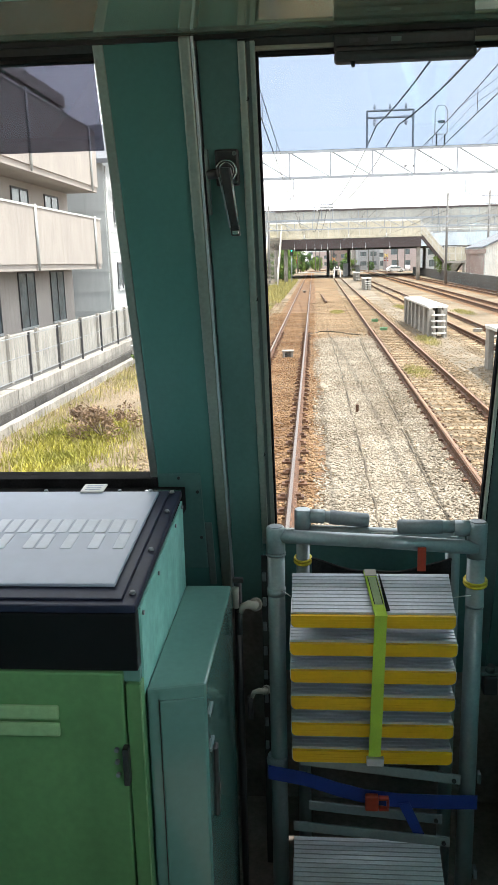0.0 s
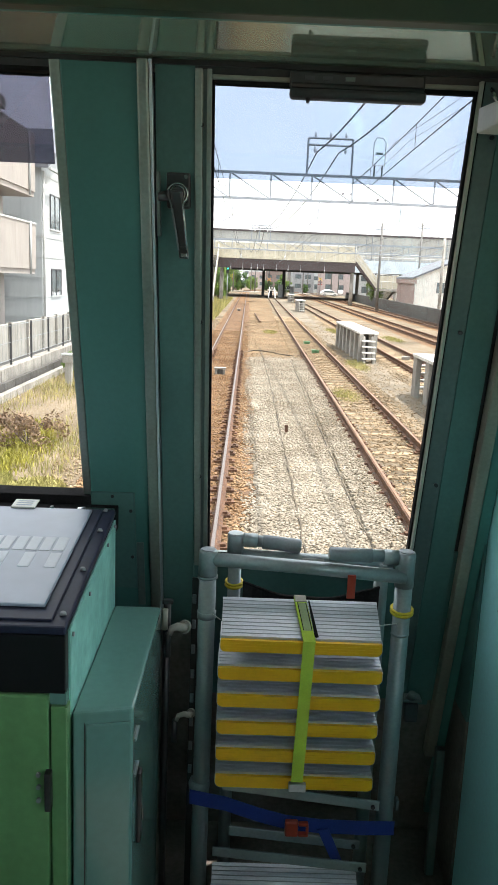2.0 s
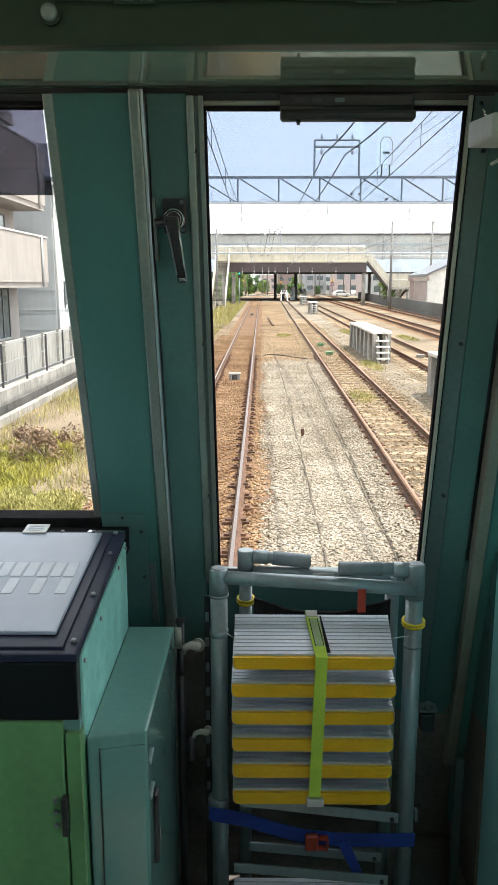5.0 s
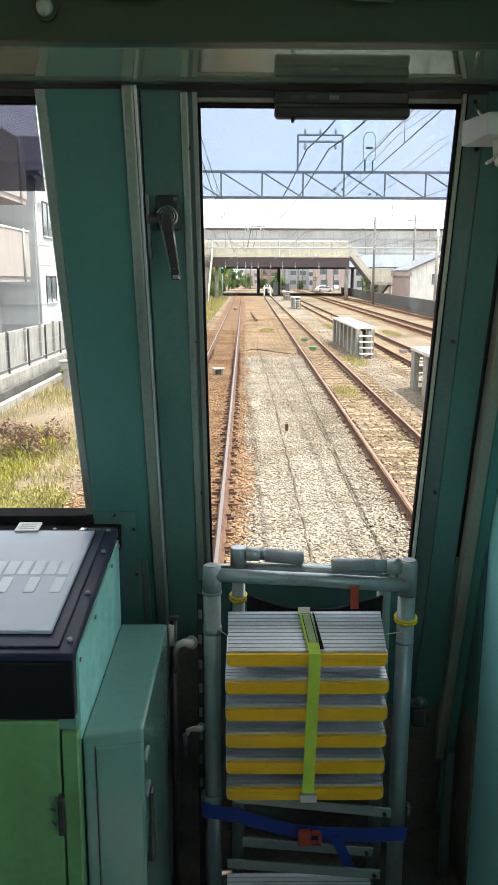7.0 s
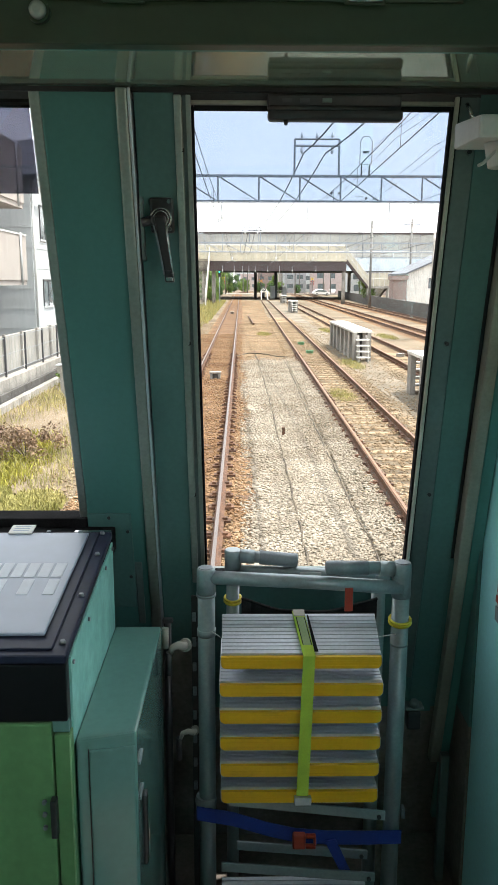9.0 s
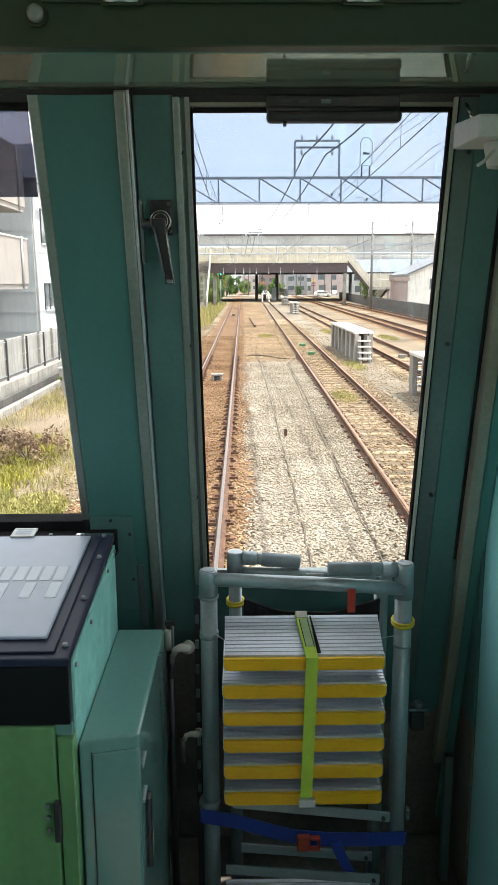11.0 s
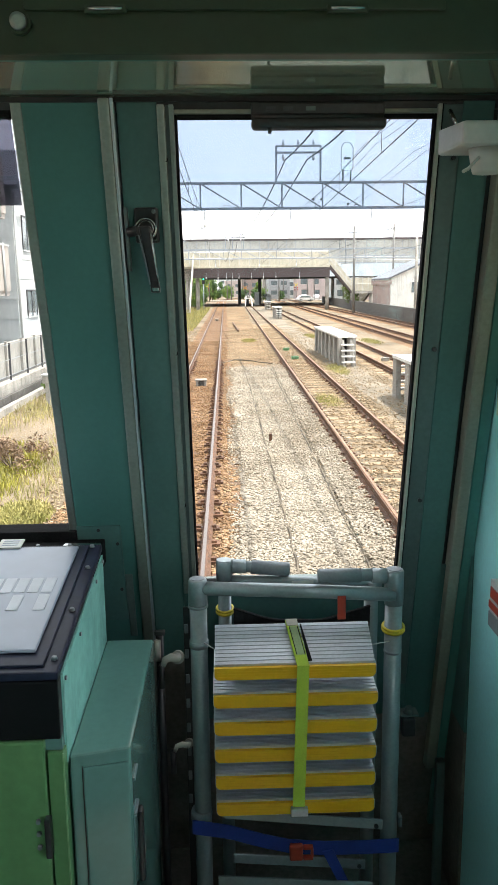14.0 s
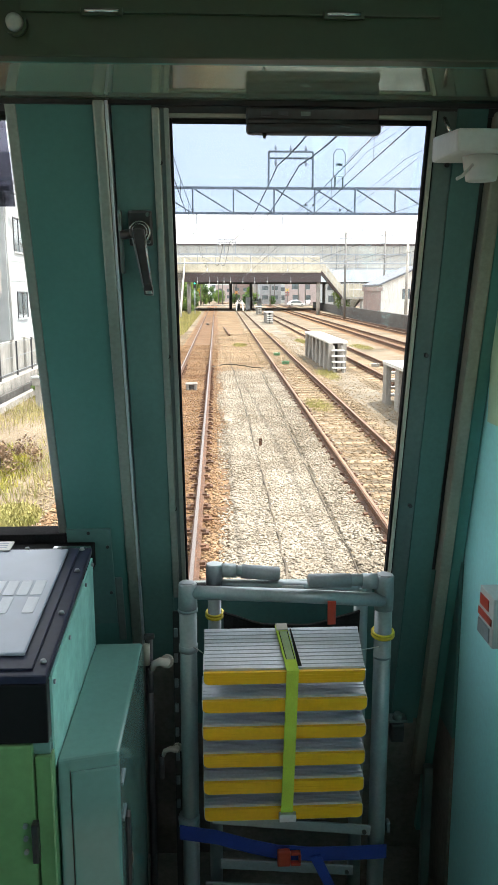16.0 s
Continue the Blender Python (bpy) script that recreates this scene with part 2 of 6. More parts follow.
M_BEIGE = mat("beige_painted_railing", (0.55, 0.51, 0.4), 0.6, var=0.12, scale=1.0, fine=14, bump=0.05, dist=0.01, stain=0.2)
M_PALEB = mat("pale_blue_bridge_girder", (0.55, 0.63, 0.7), 0.6, var=0.1, scale=0.6, fine=9, bump=0.05, dist=0.01, stain=0.2)
# one dark grey for the bridge's deck, beams and middle columns
M_UNDER = mat("dark_bridge_underside", (0.1, 0.1, 0.1), 0.85, var=0.25, scale=0.5, fine=8, bump=0.1, dist=0.02)
M_GREYW = mat("grey_barrier_panel", (0.47, 0.455, 0.41), 0.8, var=0.14, scale=0.2, fine=3, bump=0.05, dist=0.02, stain=0.25)
M_BEIGEW = mat("beige_rendered_wall", (0.4, 0.365, 0.335), 0.85, var=0.08, scale=0.8, fine=20, bump=0.1, dist=0.01, stain=0.12)
M_WHITEW = mat("white_siding_wall", (0.5, 0.53, 0.535), 0.7, var=0.06, scale=0.8, fine=20, bump=0.05, dist=0.01, stain=0.1)
M_PINKW = mat("pink_rendered_wall", (0.42, 0.35, 0.335), 0.8, var=0.06, scale=0.8, fine=20, bump=0.05, dist=0.01)
M_BROWNW = mat("mauve_brown_brick_wall", (0.26, 0.2, 0.18), 0.85, var=0.15, scale=2, fine=30, bump=0.15, dist=0.01)
M_GREYH = mat("grey_rendered_wall", (0.33, 0.345, 0.355), 0.85, var=0.08, scale=0.8, fine=20, bump=0.05, dist=0.01, stain=0.12)
M_ROOF = mat("slate_grey_roof", (0.16, 0.17, 0.19), 0.7, var=0.2, scale=2, fine=25, bump=0.2, dist=0.02)
M_FRAME = mat("dark_window_frame", (0.07, 0.07, 0.075), 0.5, 0.3, var=0.1, scale=8, fine=60, bump=0)
M_WINGL = mat("curtained_window_pane", (0.14, 0.17, 0.18), 0.12, var=0.3, scale=1.5, fine=8, bump=0, spec=0.7)
M_LEAF = mat("fresh_green_leaf", (0.1, 0.2, 0.03), 0.6, var=0.35, scale=0.8, fine=6, bump=0, per='island', other=(0.2, 0.3, 0.05))
M_LEAF_D = mat("deep_green_leaf", (0.05, 0.11, 0.025), 0.6, var=0.35, scale=0.8, fine=6, bump=0, per='island', other=(0.09, 0.18, 0.04))
M_GRASS = mat("sunlit_weed_blade", (0.31, 0.315, 0.07), 0.8, var=0.35, scale=0.7, fine=8, bump=0, per='island', other=(0.44, 0.38, 0.14))
M_WEED = mat("yellow_green_weed_leaf", (0.30, 0.30, 0.035), 0.75, var=0.35, scale=1.2, fine=8, bump=0, per='island', other=(0.42, 0.38, 0.06))
M_DRY = mat("dry_grass_blade", (0.4, 0.33, 0.17), 0.85, var=0.3, scale=0.7, fine=8, bump=0, per='island')
M_REDLEAF = mat("dry_reddish_leaf", (0.27, 0.18, 0.12), 0.8, var=0.35, scale=0.8, fine=8, bump=0, per='island', other=(0.3, 0.2, 0.12))
M_CONC_P = mat("pale_grey_block_concrete", (0.40, 0.385, 0.35), 0.9, var=0.12, scale=1.2, fine=18, bump=0.2, dist=0.01, stain=0.3, spec=0.3)
M_BOXG = mat("green_track_box_paint", (0.13, 0.29, 0.14), 0.5, var=0.2, scale=6, fine=40, bump=0.05, dist=0.003, stain=0.3)
M_BARK = mat("grey_brown_bark", (0.13, 0.1, 0.075), 0.9, var=0.3, scale=6, fine=40, bump=0.5, dist=0.02)
M_YSIGN = mat("yellow_sign_paint", (0.75, 0.55, 0.02), 0.5, var=0.06, scale=2, fine=30, bump=0)
M_CARW = mat("white_car_paint", (0.75, 0.76, 0.77), 0.25, var=0.04, scale=3, fine=30, bump=0, coat=0.5)
M_ASPH = mat("worn_asphalt", (0.07, 0.07, 0.07), 0.9, var=0.2, scale=1, fine=30, bump=0.2, dist=0.01)
M_LIT = bpy.data.materials.new("lit_green_signal_lens")
M_LIT.use_nodes = True
M_LIT.node_tree.nodes["Principled BSDF"].inputs["Base Color"].default_value = (0.02, 0.3, 0.2, 1)
M_LIT.node_tree.nodes["Principled BSDF"].inputs["Emission Color"].default_value = (0.05, 1.0, 0.6, 1)
M_LIT.node_tree.nodes["Principled BSDF"].inputs["Emission Strength"].default_value = 1.2
M_LAMP_R = mat("red_signal_lens", (0.5, 0.03, 0.02), 0.25, var=0.05, bump=0)
M_LAMP_O = mat("orange_signal_cross", (0.45, 0.2, 0.04), 0.3, var=0.05, bump=0)


# ---------------------------------------------------------------- builders
def B():
    return bmesh.new()


def hexa(bm, p):
    """Eight corners: bottom four round, then top four."""
    v = [bm.verts.new(q) for q in p]
    for f in ((3, 2, 1, 0), (4, 5, 6, 7), (0, 1, 5, 4), (1, 2, 6, 5), (2, 3, 7, 6), (3, 0, 4, 7)):
        bm.faces.new([v[i] for i in f])
    return v


def box(bm, x0, x1, y0, y1, z0, z1):
    return hexa(bm, [(x0, y0, z0), (x1, y0, z0), (x1, y1, z0), (x0, y1, z0), (x0, y0, z1), (x1, y0, z1), (x1, y1, z1), (x0, y1, z1)])


def bev(bm, w, seg=2):
    bmesh.ops.bevel(bm, geom=list(bm.edges), offset=w, segments=seg, affect='EDGES', profile=0.6, clamp_overlap=True)
    return bm


def bbox(x0, x1, y0, y1, z0, z1, w=0.004, seg=2):
    bm = B()
    box(bm, x0, x1, y0, y1, z0, z1)
    return bev(bm, w, seg) if w else bm


def sweep(bm, pts, r, seg=10, caps=True):
    """A round bar along points; r: one radius or one for each point."""
    pts = [Vector(p) for p in pts]
    rs = r if isinstance(r, (list, tuple)) else [r] * len(pts)
    rings = []
    side = None
    for i, p in enumerate(pts):
        d = (pts[min(i + 1, len(pts) - 1)] - pts[max(i - 1, 0)]).normalized()
        if side is None:
            side = d.cross(Vector((0, 0, 1)) if abs(d.z) < 0.9 else Vector((1, 0, 0))).normalized()
        side = (side - d * side.dot(d)).normalized()
        up = d.cross(side)
        rings.append([bm.verts.new(p + (side * math.cos(2 * math.pi * k / seg) + up * math.sin(2 * math.pi * k / seg)) * rs[i]) for k in range(seg)])
    for a, b in zip(rings, rings[1:]):
        for k in range(seg):
            f = bm.faces.new((a[k], a[(k + 1) % seg], b[(k + 1) % seg], b[k]))
            f.smooth = seg > 6
    if caps:
        bm.faces.new(rings[0][::-1])
        bm.faces.new(rings[-1])
    return bm


def prism(bm, outline, axis, a, b):
    """A flat outline of pairs pushed along an axis from a to b."""
    def at(p, w):
        return (w, p[0], p[1]) if axis == 'x' else ((p[0], w, p[1]) if axis == 'y' else (p[0], p[1], w))
    lo, hi = [bm.verts.new(at(p, a)) for p in outline], [bm.verts.new(at(p, b)) for p in outline]
    n = len(outline)
    bm.faces.new(lo[::-1])
    bm.faces.new(hi)
    for i in range(n):
        bm.faces.new((lo[i], lo[(i + 1) % n], hi[(i + 1) % n], hi[i]))
    return bm


def mesh_of(name, bm, material):
    bmesh.ops.recalc_face_normals(bm, faces=list(bm.faces))
    me = bpy.data.meshes.new(name)
    bm.to_mesh(me)
    bm.free()
    me.materials.append(material)
    return me


def world_loc(ob):
    v = Vector((0, 0, 0))
    while ob:
        v = v + ob.location
        ob = ob.parent
    return v


def thing(name, at, label="", category="", group="", kind=""):
    ob = new(name)
    ob.location = at
    ob.empty_display_size = 0.1
    return tagged(ob, label, category, group, kind)


def part(name, bm, material, parent=None, label=""):
    """One mesh object under a thing or a part; the bmesh is in world places."""
    if parent is not None:
        bm.transform(Matrix.Translation(-world_loc(parent)))
    ob = new(name, mesh_of(name, bm, material))
    ob.parent = parent
    return tagged(ob, label)


def single(name, bm, material, label, category, group="", kind=""):
    return tagged(part(name, bm, material), label, category, group, kind)


# ---------------------------------------------------------------- the cab shell
def FY(z):
    """The raked inner face of the cab front."""
    return 1.87 - 0.244 * (z - 2.05)


LEAN = 0.010          # sideways lean of the pillars, metres for each metre of height


def lean(x, z):
    return LEAN * (3.06 - z) * min(1.0, max(0.0, (0.25 - x) / 0.3))


def fslab(bm, x0, x1, z0, z1, i=0.0, o=0.03, t0=None, t1=None):
    """A slab on the raked front, i proud to the inside and o deep; t0, t1: its sides at the top."""
    t0, t1 = x0 if t0 is None else t0, x1 if t1 is None else t1
    a, b = FY(z0), FY(z1)
    x0, x1, t0, t1 = x0 + lean(x0, z0), x1 + lean(x1, z0), t0 + lean(x0, z1), t1 + lean(x1, z1)
    return hexa(bm, [(x0, a - i, z0), (x1, a - i, z0), (x1, a + o, z0), (x0, a + o, z0), (t0, b - i, z1), (t1, b - i, z1), (t1, b + o, z1), (t0, b + o, z1)])


def fpart(name, x0, x1, z0, z1, i, o, material, parent, label="", w=0.003, t0=None, t1=None):
    bm = B()
    fslab(bm, x0, x1, z0, z1, i, o, t0, t1)
    return part(name, bev(bm, w) if w else bm, material, parent, label)


XL, XR, ZF, ZC = -2.25, 0.588, 1.12, 3.45
wall_front = thing("wall_front", (0, 1.87, ZF), "raked dark teal cab front between the windows", "wall", kind="structure")
fpart("lower_panel", XL, -0.1, 1.805, 2.05, 0.0, 0.05, M_TEAL_D, wall_front, w=0)
fpart("lower_panel", -0.0995, XR, 1.60, 2.0075, 0.0, 0.05, M_TEAL_D, wall_front, w=0)
fpart("kick_panel", XL, -0.1, ZF - 0.05, 1.8045, 0.0, 0.05, M_KICK, wall_front, "dark brown kick panel", w=0)
fpart("kick_panel", -0.0995, XR, ZF - 0.05, 1.5995, 0.0, 0.05, M_KICK, wall_front, "dark brown kick panel", w=0)
fpart("sill_panel", XL, -0.3735, 2.053, 2.155, 0.0, 0.05, M_TEAL_D, wall_front, w=0)
fpart("joint_backing", -0.25, -0.195, 1.87, 3.08, -0.022, 0.06, M_BLACK, wall_front, w=0)
fpart("pillar_panel", -0.369, -0.236, 1.86, 3.084, 0.012, 0.05, M_PILLAR, wall_front, w=0.004, t0=-0.384, t1=-0.236)
fpart("recessed_panel", -0.207, -0.131, 1.86, 3.082, 0.003, 0.05, M_TEAL_D, wall_front, w=0.002)
fpart("lower_panel", 0.4555, XR, 2.008, 2.06, 0.0, 0.05, M_TEAL_D, wall_front, w=0)
fpart("side_panel", 0.455, 0.516, 1.585, 3.082, 0.003, 0.05, M_TEAL_D, wall_front, w=0.002)
fpart("corner_post", 0.5575, 0.5865, 1.2, 3.08, 0.02, 0.05, M_TEAL, wall_front, w=0.003)
fpart("corner_backing", 0.5165, XR + 0.07, 1.13, 3.12, -0.008, 0.05, M_BLACK, wall_front, w=0)
fpart("header", XL, XR, 3.068, 3.12, 0.0, 0.05, M_BLACK, wall_front, "black slot above the windows", w=0)
# unseen slab, added to stop sun falling in through the raked glass
part("sun_block_slab", bbox(XL - 0.1, XR + 0.1, 1.66, 1.83, 3.15, 3.22, 0.01), M_GREYBOX, wall_front, "unseen grey slab that blocks sun above the windows")
fpart("far_pillar", XL, -2.15, 2.155, 3.068, 0.0, 0.05, M_TEAL, wall_front, w=0)
foot = fpart("pillar_foot", -0.3735, -0.2705, 1.93, 2.192, 0.0165, 0.012, M_TEAL_D, wall_front, "dark cover plate at the pillar foot", w=0.003)
for x, z in ((-0.322, 2.182), (-0.280, 2.145), (-0.280, 2.02)):
    x += lean(x, z)
    part("screw", sweep(B(), [(x, FY(z) - 0.0166, z), (x, FY(z) - 0.02, z)], 0.004, 10), M_BLACK, foot)
# strip laid in for the shadow along the foot plate
fpart("foot_strip", -0.270, -0.252, 1.88, 2.06, 0.0145, 0.012, M_GREYTRIM, wall_front, "grey strip put in for the shadow beside the pillar foot", w=0.003)
for z in (2.98, 2.6, 2.24):
    for x in (-0.118, 0.443):
        bm = B()
        x += lean(x, z)
        sweep(bm, [(x, FY(z) - 0.004, z), (x, FY(z) - 0.013, z)], 0.0045, 10)
        part("bolt", bm, M_BLACK, wall_front)

trim = thing("trim", (0, 1.87, 1.9), "worn aluminium strips along the cab pillars", "trim", kind="structure")
fpart("strip", -0.237, -0.213, 1.86, 3.085, 0.026, 0.02, M_SILVER, trim, w=0.004, t0=-0.239, t1=-0.217)
fpart("strip", 0.527, 0.555, 1.42, 3.075, 0.03, 0.02, M_CREAM, trim, "worn cream strip", w=0.005)
fpart("edge", -0.2128, -0.2082, 1.86, 3.085, 0.023, 0.02, M_ALU, trim, "brighter worn metal edge", w=0.001, t0=-0.2165, t1=-0.2105)

# left window, above the desk
window_1 = thing("window_1", (-0.9, 1.83, 2.19), "driver's windscreen with a smoky tinted band along its top", "window", kind="structure")
fpart("window_frame", -0.3915, -0.3735, 2.165, 3.084, 0.008, 0.045, M_SILVER, window_1, "dull grey-green upright", t0=-0.405, t1=-0.3845)
fpart("window_frame", -2.15, -0.4025, 3.062, 3.068, 0.006, 0.045, M_RUBBER, window_1, "black top edge", w=0)
fpart("window_sill", -2.15, -0.3735, 2.155, 2.1815, 0.02, 0.05, M_RUBBER, window_1, w=0.003)
p = fpart("pane", -2.15, -0.392, 2.1815, 3.062, -0.02, 0.024, M_PANE, window_1, w=0, t1=-0.4055)
p.visible_shadow = False
p = fpart("tinted_band", -2.14, -0.41, 2.902, 3.06, -0.012, 0.014, M_SMOKE, window_1, "smoky violet sun band", w=0)
p.visible_shadow = False

# right window, in the emergency door
window_2 = thing("window_2", (0.155, 1.87, 2.05), "tall emergency door window with a pale blue band at its top", "window", kind="structure")
fpart("window_frame", -0.131, -0.116, 2.0, 3.076, 0.014, 0.045, M_SILVER, window_2, "dull metal frame", w=0.003)
fpart("groove", -0.1155, -0.1085, 2.0, 3.076, 0.004, 0.045, M_GREYTRIM, window_2, w=0)
fpart("window_frame", -0.108, -0.099, 2.0, 3.076, 0.010, 0.02, M_SILVER, window_2, "dull metal frame", w=0.001)
fpart("window_frame", 0.4055, 0.4135, 2.0, 3.076, 0.010, 0.02, M_EDGE, window_2, "yellowed cream edge", w=0.002)
fpart("groove", 0.414, 0.4165, 1.7, 3.076, 0.006, 0.045, M_RUBBER, window_2, w=0)
fpart("step", 0.417, 0.4545, 1.7, 3.076, 0.004, 0.045, M_GREYTRIM, window_2, w=0.002)
fpart("window_frame", -0.0985, 0.405, 3.060, 3.0675, 0.01, 0.045, M_CREAM, window_2, w=0.002)
fpart("window_frame", -0.0985, 0.405, 2.008, 2.0245, 0.004, 0.045, M_GREYTRIM, window_2, w=0.002)
fpart("gasket", -0.0985, -0.0935, 2.025, 3.0595, 0.006, 0.014, M_RUBBER, window_2, w=0.002)
fpart("gasket", 0.4, 0.405, 2.025, 3.0595, 0.006, 0.014, M_RUBBER, window_2, w=0.002)
fpart("gasket", -0.093, 0.3995, 3.053, 3.0595, 0.004, 0.014, M_RUBBER, window_2, w=0)
fpart("gasket", -0.093, 0.3995, 2.025, 2.031, 0.004, 0.014, M_RUBBER, window_2, w=0)
p = fpart("pane", -0.093, 0.3995, 2.031, 3.053, -0.006, 0.010, M_PANE, window_2, w=0)
p.visible_shadow = False
p = fpart("tinted_band", -0.098, 0.4045, 2.889, 3.059, -0.0115, 0.0135, M_TINT, window_2, "pale blue sun band", w=0)
p.visible_shadow = False

# soffit and fascia over the windows
ceiling = thing("ceiling", (0, 1.0, 3.085), "glossy green soffit with a dark green fascia", "ceiling", kind="structure")
part("soffit", prism(B(), [(1.342, 3.142), (1.612, 3.088), (1.612, 3.11), (1.342, 3.164)], 'x', XL, XR), M_SOFFIT, ceiling)
part("fascia", bbox(XL, XR, 1.31, 1.3415, 3.082, ZC, 0.003), M_FASCIA, ceiling)
part("edge_strip", bbox(XL, XR, 1.3425, 1.352, 3.0835, 3.0875, 0), M_TEAL, ceiling)
part("back_strip", bbox(XL, XR, 1.600, 1.606, 3.079, 3.0875, 0), M_BLACK, ceiling)
part("roof_lining", bbox(XL - 0.1, XR + 0.1, -6.1, 1.7, ZC, ZC + 0.06, 0), M_SALOON, ceiling)
fascia_hatch = thing("fascia_hatch", (0, 1.31, 3.155), "dark green hinged hatch in the fascia", "hatch")
part("hatch_panel", bbox(-0.30, 0.33, 1.303, 1.309, 3.142, 3.4, 0.002), M_FASCIA, fascia_hatch)
for x in (-0.21, 0.15):
    hinge = part("hinge", bbox(x, x + 0.062, 1.297, 1.3025, 3.136, 3.148, 0.002), M_FASCIA, fascia_hatch)
    part("pin", sweep(B(), [(x + 0.006, 1.296, 3.142), (x + 0.056, 1.296, 3.142)], 0.003, 8), M_CHROME, hinge, "bright hinge pin")
fascia_bolt = thing("fascia_bolt", (-0.3075, 1.31, 3.125), "round metal bolt head on the fascia", "bolt")
bm = B()
sweep(bm, [(-0.3075, 1.309, 3.125), (-0.3075, 1.300, 3.125)], 0.017, 18)
part("washer", bm, M_FASCIA, fascia_bolt)
bm = B()
sweep(bm, [(-0.3075, 1.2995, 3.125), (-0.3075, 1.292, 3.125), (-0.3075, 1.289, 3.125)], [0.013, 0.012, 0.006], 18)
part("head", bm, M_SILVER, fascia_bolt)

# closing walls, floor and the carriage behind
single("floor", bbox(XL, XR, 0.131, 2.2, ZF - 0.08, ZF, 0), M_FLOOR, "dark worn cab floor", "floor", kind="structure")
# out of view; kept pale so sun patches bounce light into the cab
single("floor_saloon", bbox(XL, XR, -6.0, 0.1295, ZF - 0.08, ZF, 0), M_SALOONF, "pale grey floor of the carriage behind", "floor", kind="structure")


def side_wall(name, x, s, holes, material, label):
    """A carriage side from the rear to the raked front, with window holes (y0, y1, z0, z1)."""
    w = thing(name, (x, -2, ZF), label, "wall", kind="structure")
    a, b = min(x, x + s), max(x, x + s)
    y = -6.0
    for y0, y1, z0, z1 in holes:
        part("panel", bbox(a, b, y, y0, ZF, ZC, 0), material, w)
        part("panel", bbox(a, b, y0, y1, ZF, z0, 0), material, w)
        part("panel", bbox(a, b, y0, y1, z1, ZC, 0), material, w)
        y = y1
    bm = B()
    prism(bm, [(y, ZF), (FY(ZF), ZF), (FY(3.1), 3.1), (1.6, ZC), (y, ZC)], 'x', a, b)
    part("panel", bm, material, w)
    return w


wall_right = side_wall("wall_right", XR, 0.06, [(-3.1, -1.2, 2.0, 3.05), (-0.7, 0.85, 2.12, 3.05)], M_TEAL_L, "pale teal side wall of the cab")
part("upper_panel", bbox(0.582, 0.5875, 0.95, 1.72, 2.455, 3.0, 0.002), M_PALEG, wall_right, "lighter green panel")
part("post", bbox(0.532, 0.555, 1.90, 1.925, 1.121, 1.50, 0.004), M_GREYTRIM, wall_right, "dull grey upright at the floor")
part("corner_panel", prism(B(), [(1.84, 1.621), (FY(1.621) - 0.004, 1.621), (FY(2.15) - 0.004, 2.15), (1.84, 2.15)], 'x', 0.580, 0.5875), M_TEAL_D, wall_right, "dark teal corner panel")
part("kick_panel", prism(B(), [(1.84, ZF + 0.001), (FY(ZF) - 0.004, ZF + 0.001), (FY(1.62) - 0.004, 1.62), (1.84, 1.62)], 'x', 0.580, 0.5875), M_KICK, wall_right, "dark brown kick panel")
side_wall("wall_left", XL, -0.06, [(-3.1, -1.2, 2.0, 3.05), (-0.7, 0.1, 2.0, 3.05), (0.35, 1.55, 1.95, 3.08)], M_TEAL_L, "pale teal far side wall")
# out of view; its height is set to block low light from behind
wall_partition = thing("wall_partition", (0, 0.13, ZF), "teal partition between the cab and the carriage", "wall", kind="structure")
part("panel", bbox(XL, XR, 0.13, 0.17, ZF, 2.41, 0), M_TEAL, wall_partition)
part("post", bbox(-0.75, -0.66, 0.13, 0.17, 2.411, ZC - 0.002, 0), M_TEAL, wall_partition)
single("skirt", bbox(XL - 0.06, XR + 0.06, -6.0, 1.86, 0.02, ZF - 0.082, 0.02), M_GREYTRIM, "plain dark skirt below the carriage floor", "skirt", kind="structure")
single("wall_rear", bbox(XL, XR, -6.06, -6.0, ZF, ZC, 0), M_SALOON, "plain cream wall closing the carriage", "wall", kind="structure")

# ---------------------------------------------------------------- things in the cab
# sun visor roller above the door window
sun_visor = thing("sun_visor", (0.17, 1.55, 3.06), "black roller blind housing over the door window", "blind")
bm = B()
fslab(bm, 0.047, 0.300, 3.050, 3.076, 0.026, -0.006)
part("housing", bev(bm, 0.004, 2), M_BLACK, sun_visor)
bm = B()
fslab(bm, 0.047, 0.304, 3.029, 3.0495, 0.036, -0.006)
part("blind_roll", bev(bm, 0.009, 3), M_BLACK, sun_visor)
bm = B()
sweep(bm, [(0.05, FY(3.05) - 0.030, 3.051), (0.297, FY(3.05) - 0.030, 3.051)], 0.005, 12)
part("roller", bm, M_BLACK, sun_visor)
for x in (0.075, 0.108, 0.15):
    bm = B()
    fslab(bm, x, x + 0.018, 3.061, 3.068, 0.0285, -0.0265)
    part("label_plate", bm, M_GREYTRIM if x > 0.14 else M_FRAME, sun_visor, "scuffed grey label")
bm = B()
sweep(bm, [(0.082, FY(3.03) - 0.03, 3.030), (0.082, FY(3.03) - 0.03, 3.021)], [0.005, 0.003], 10)
part("pull_knob", bm, M_BLACK, sun_visor)

# lever handle of the emergency door
door_lever = thing("door_lever", (-0.17, 1.66, 2.86), "black and chrome lever handle on the recessed panel", "door handle")
fpart("base_plate", -0.187, -0.139, 2.826, 2.894, 0.012, -0.001, M_BLACK, door_lever, w=0.006)
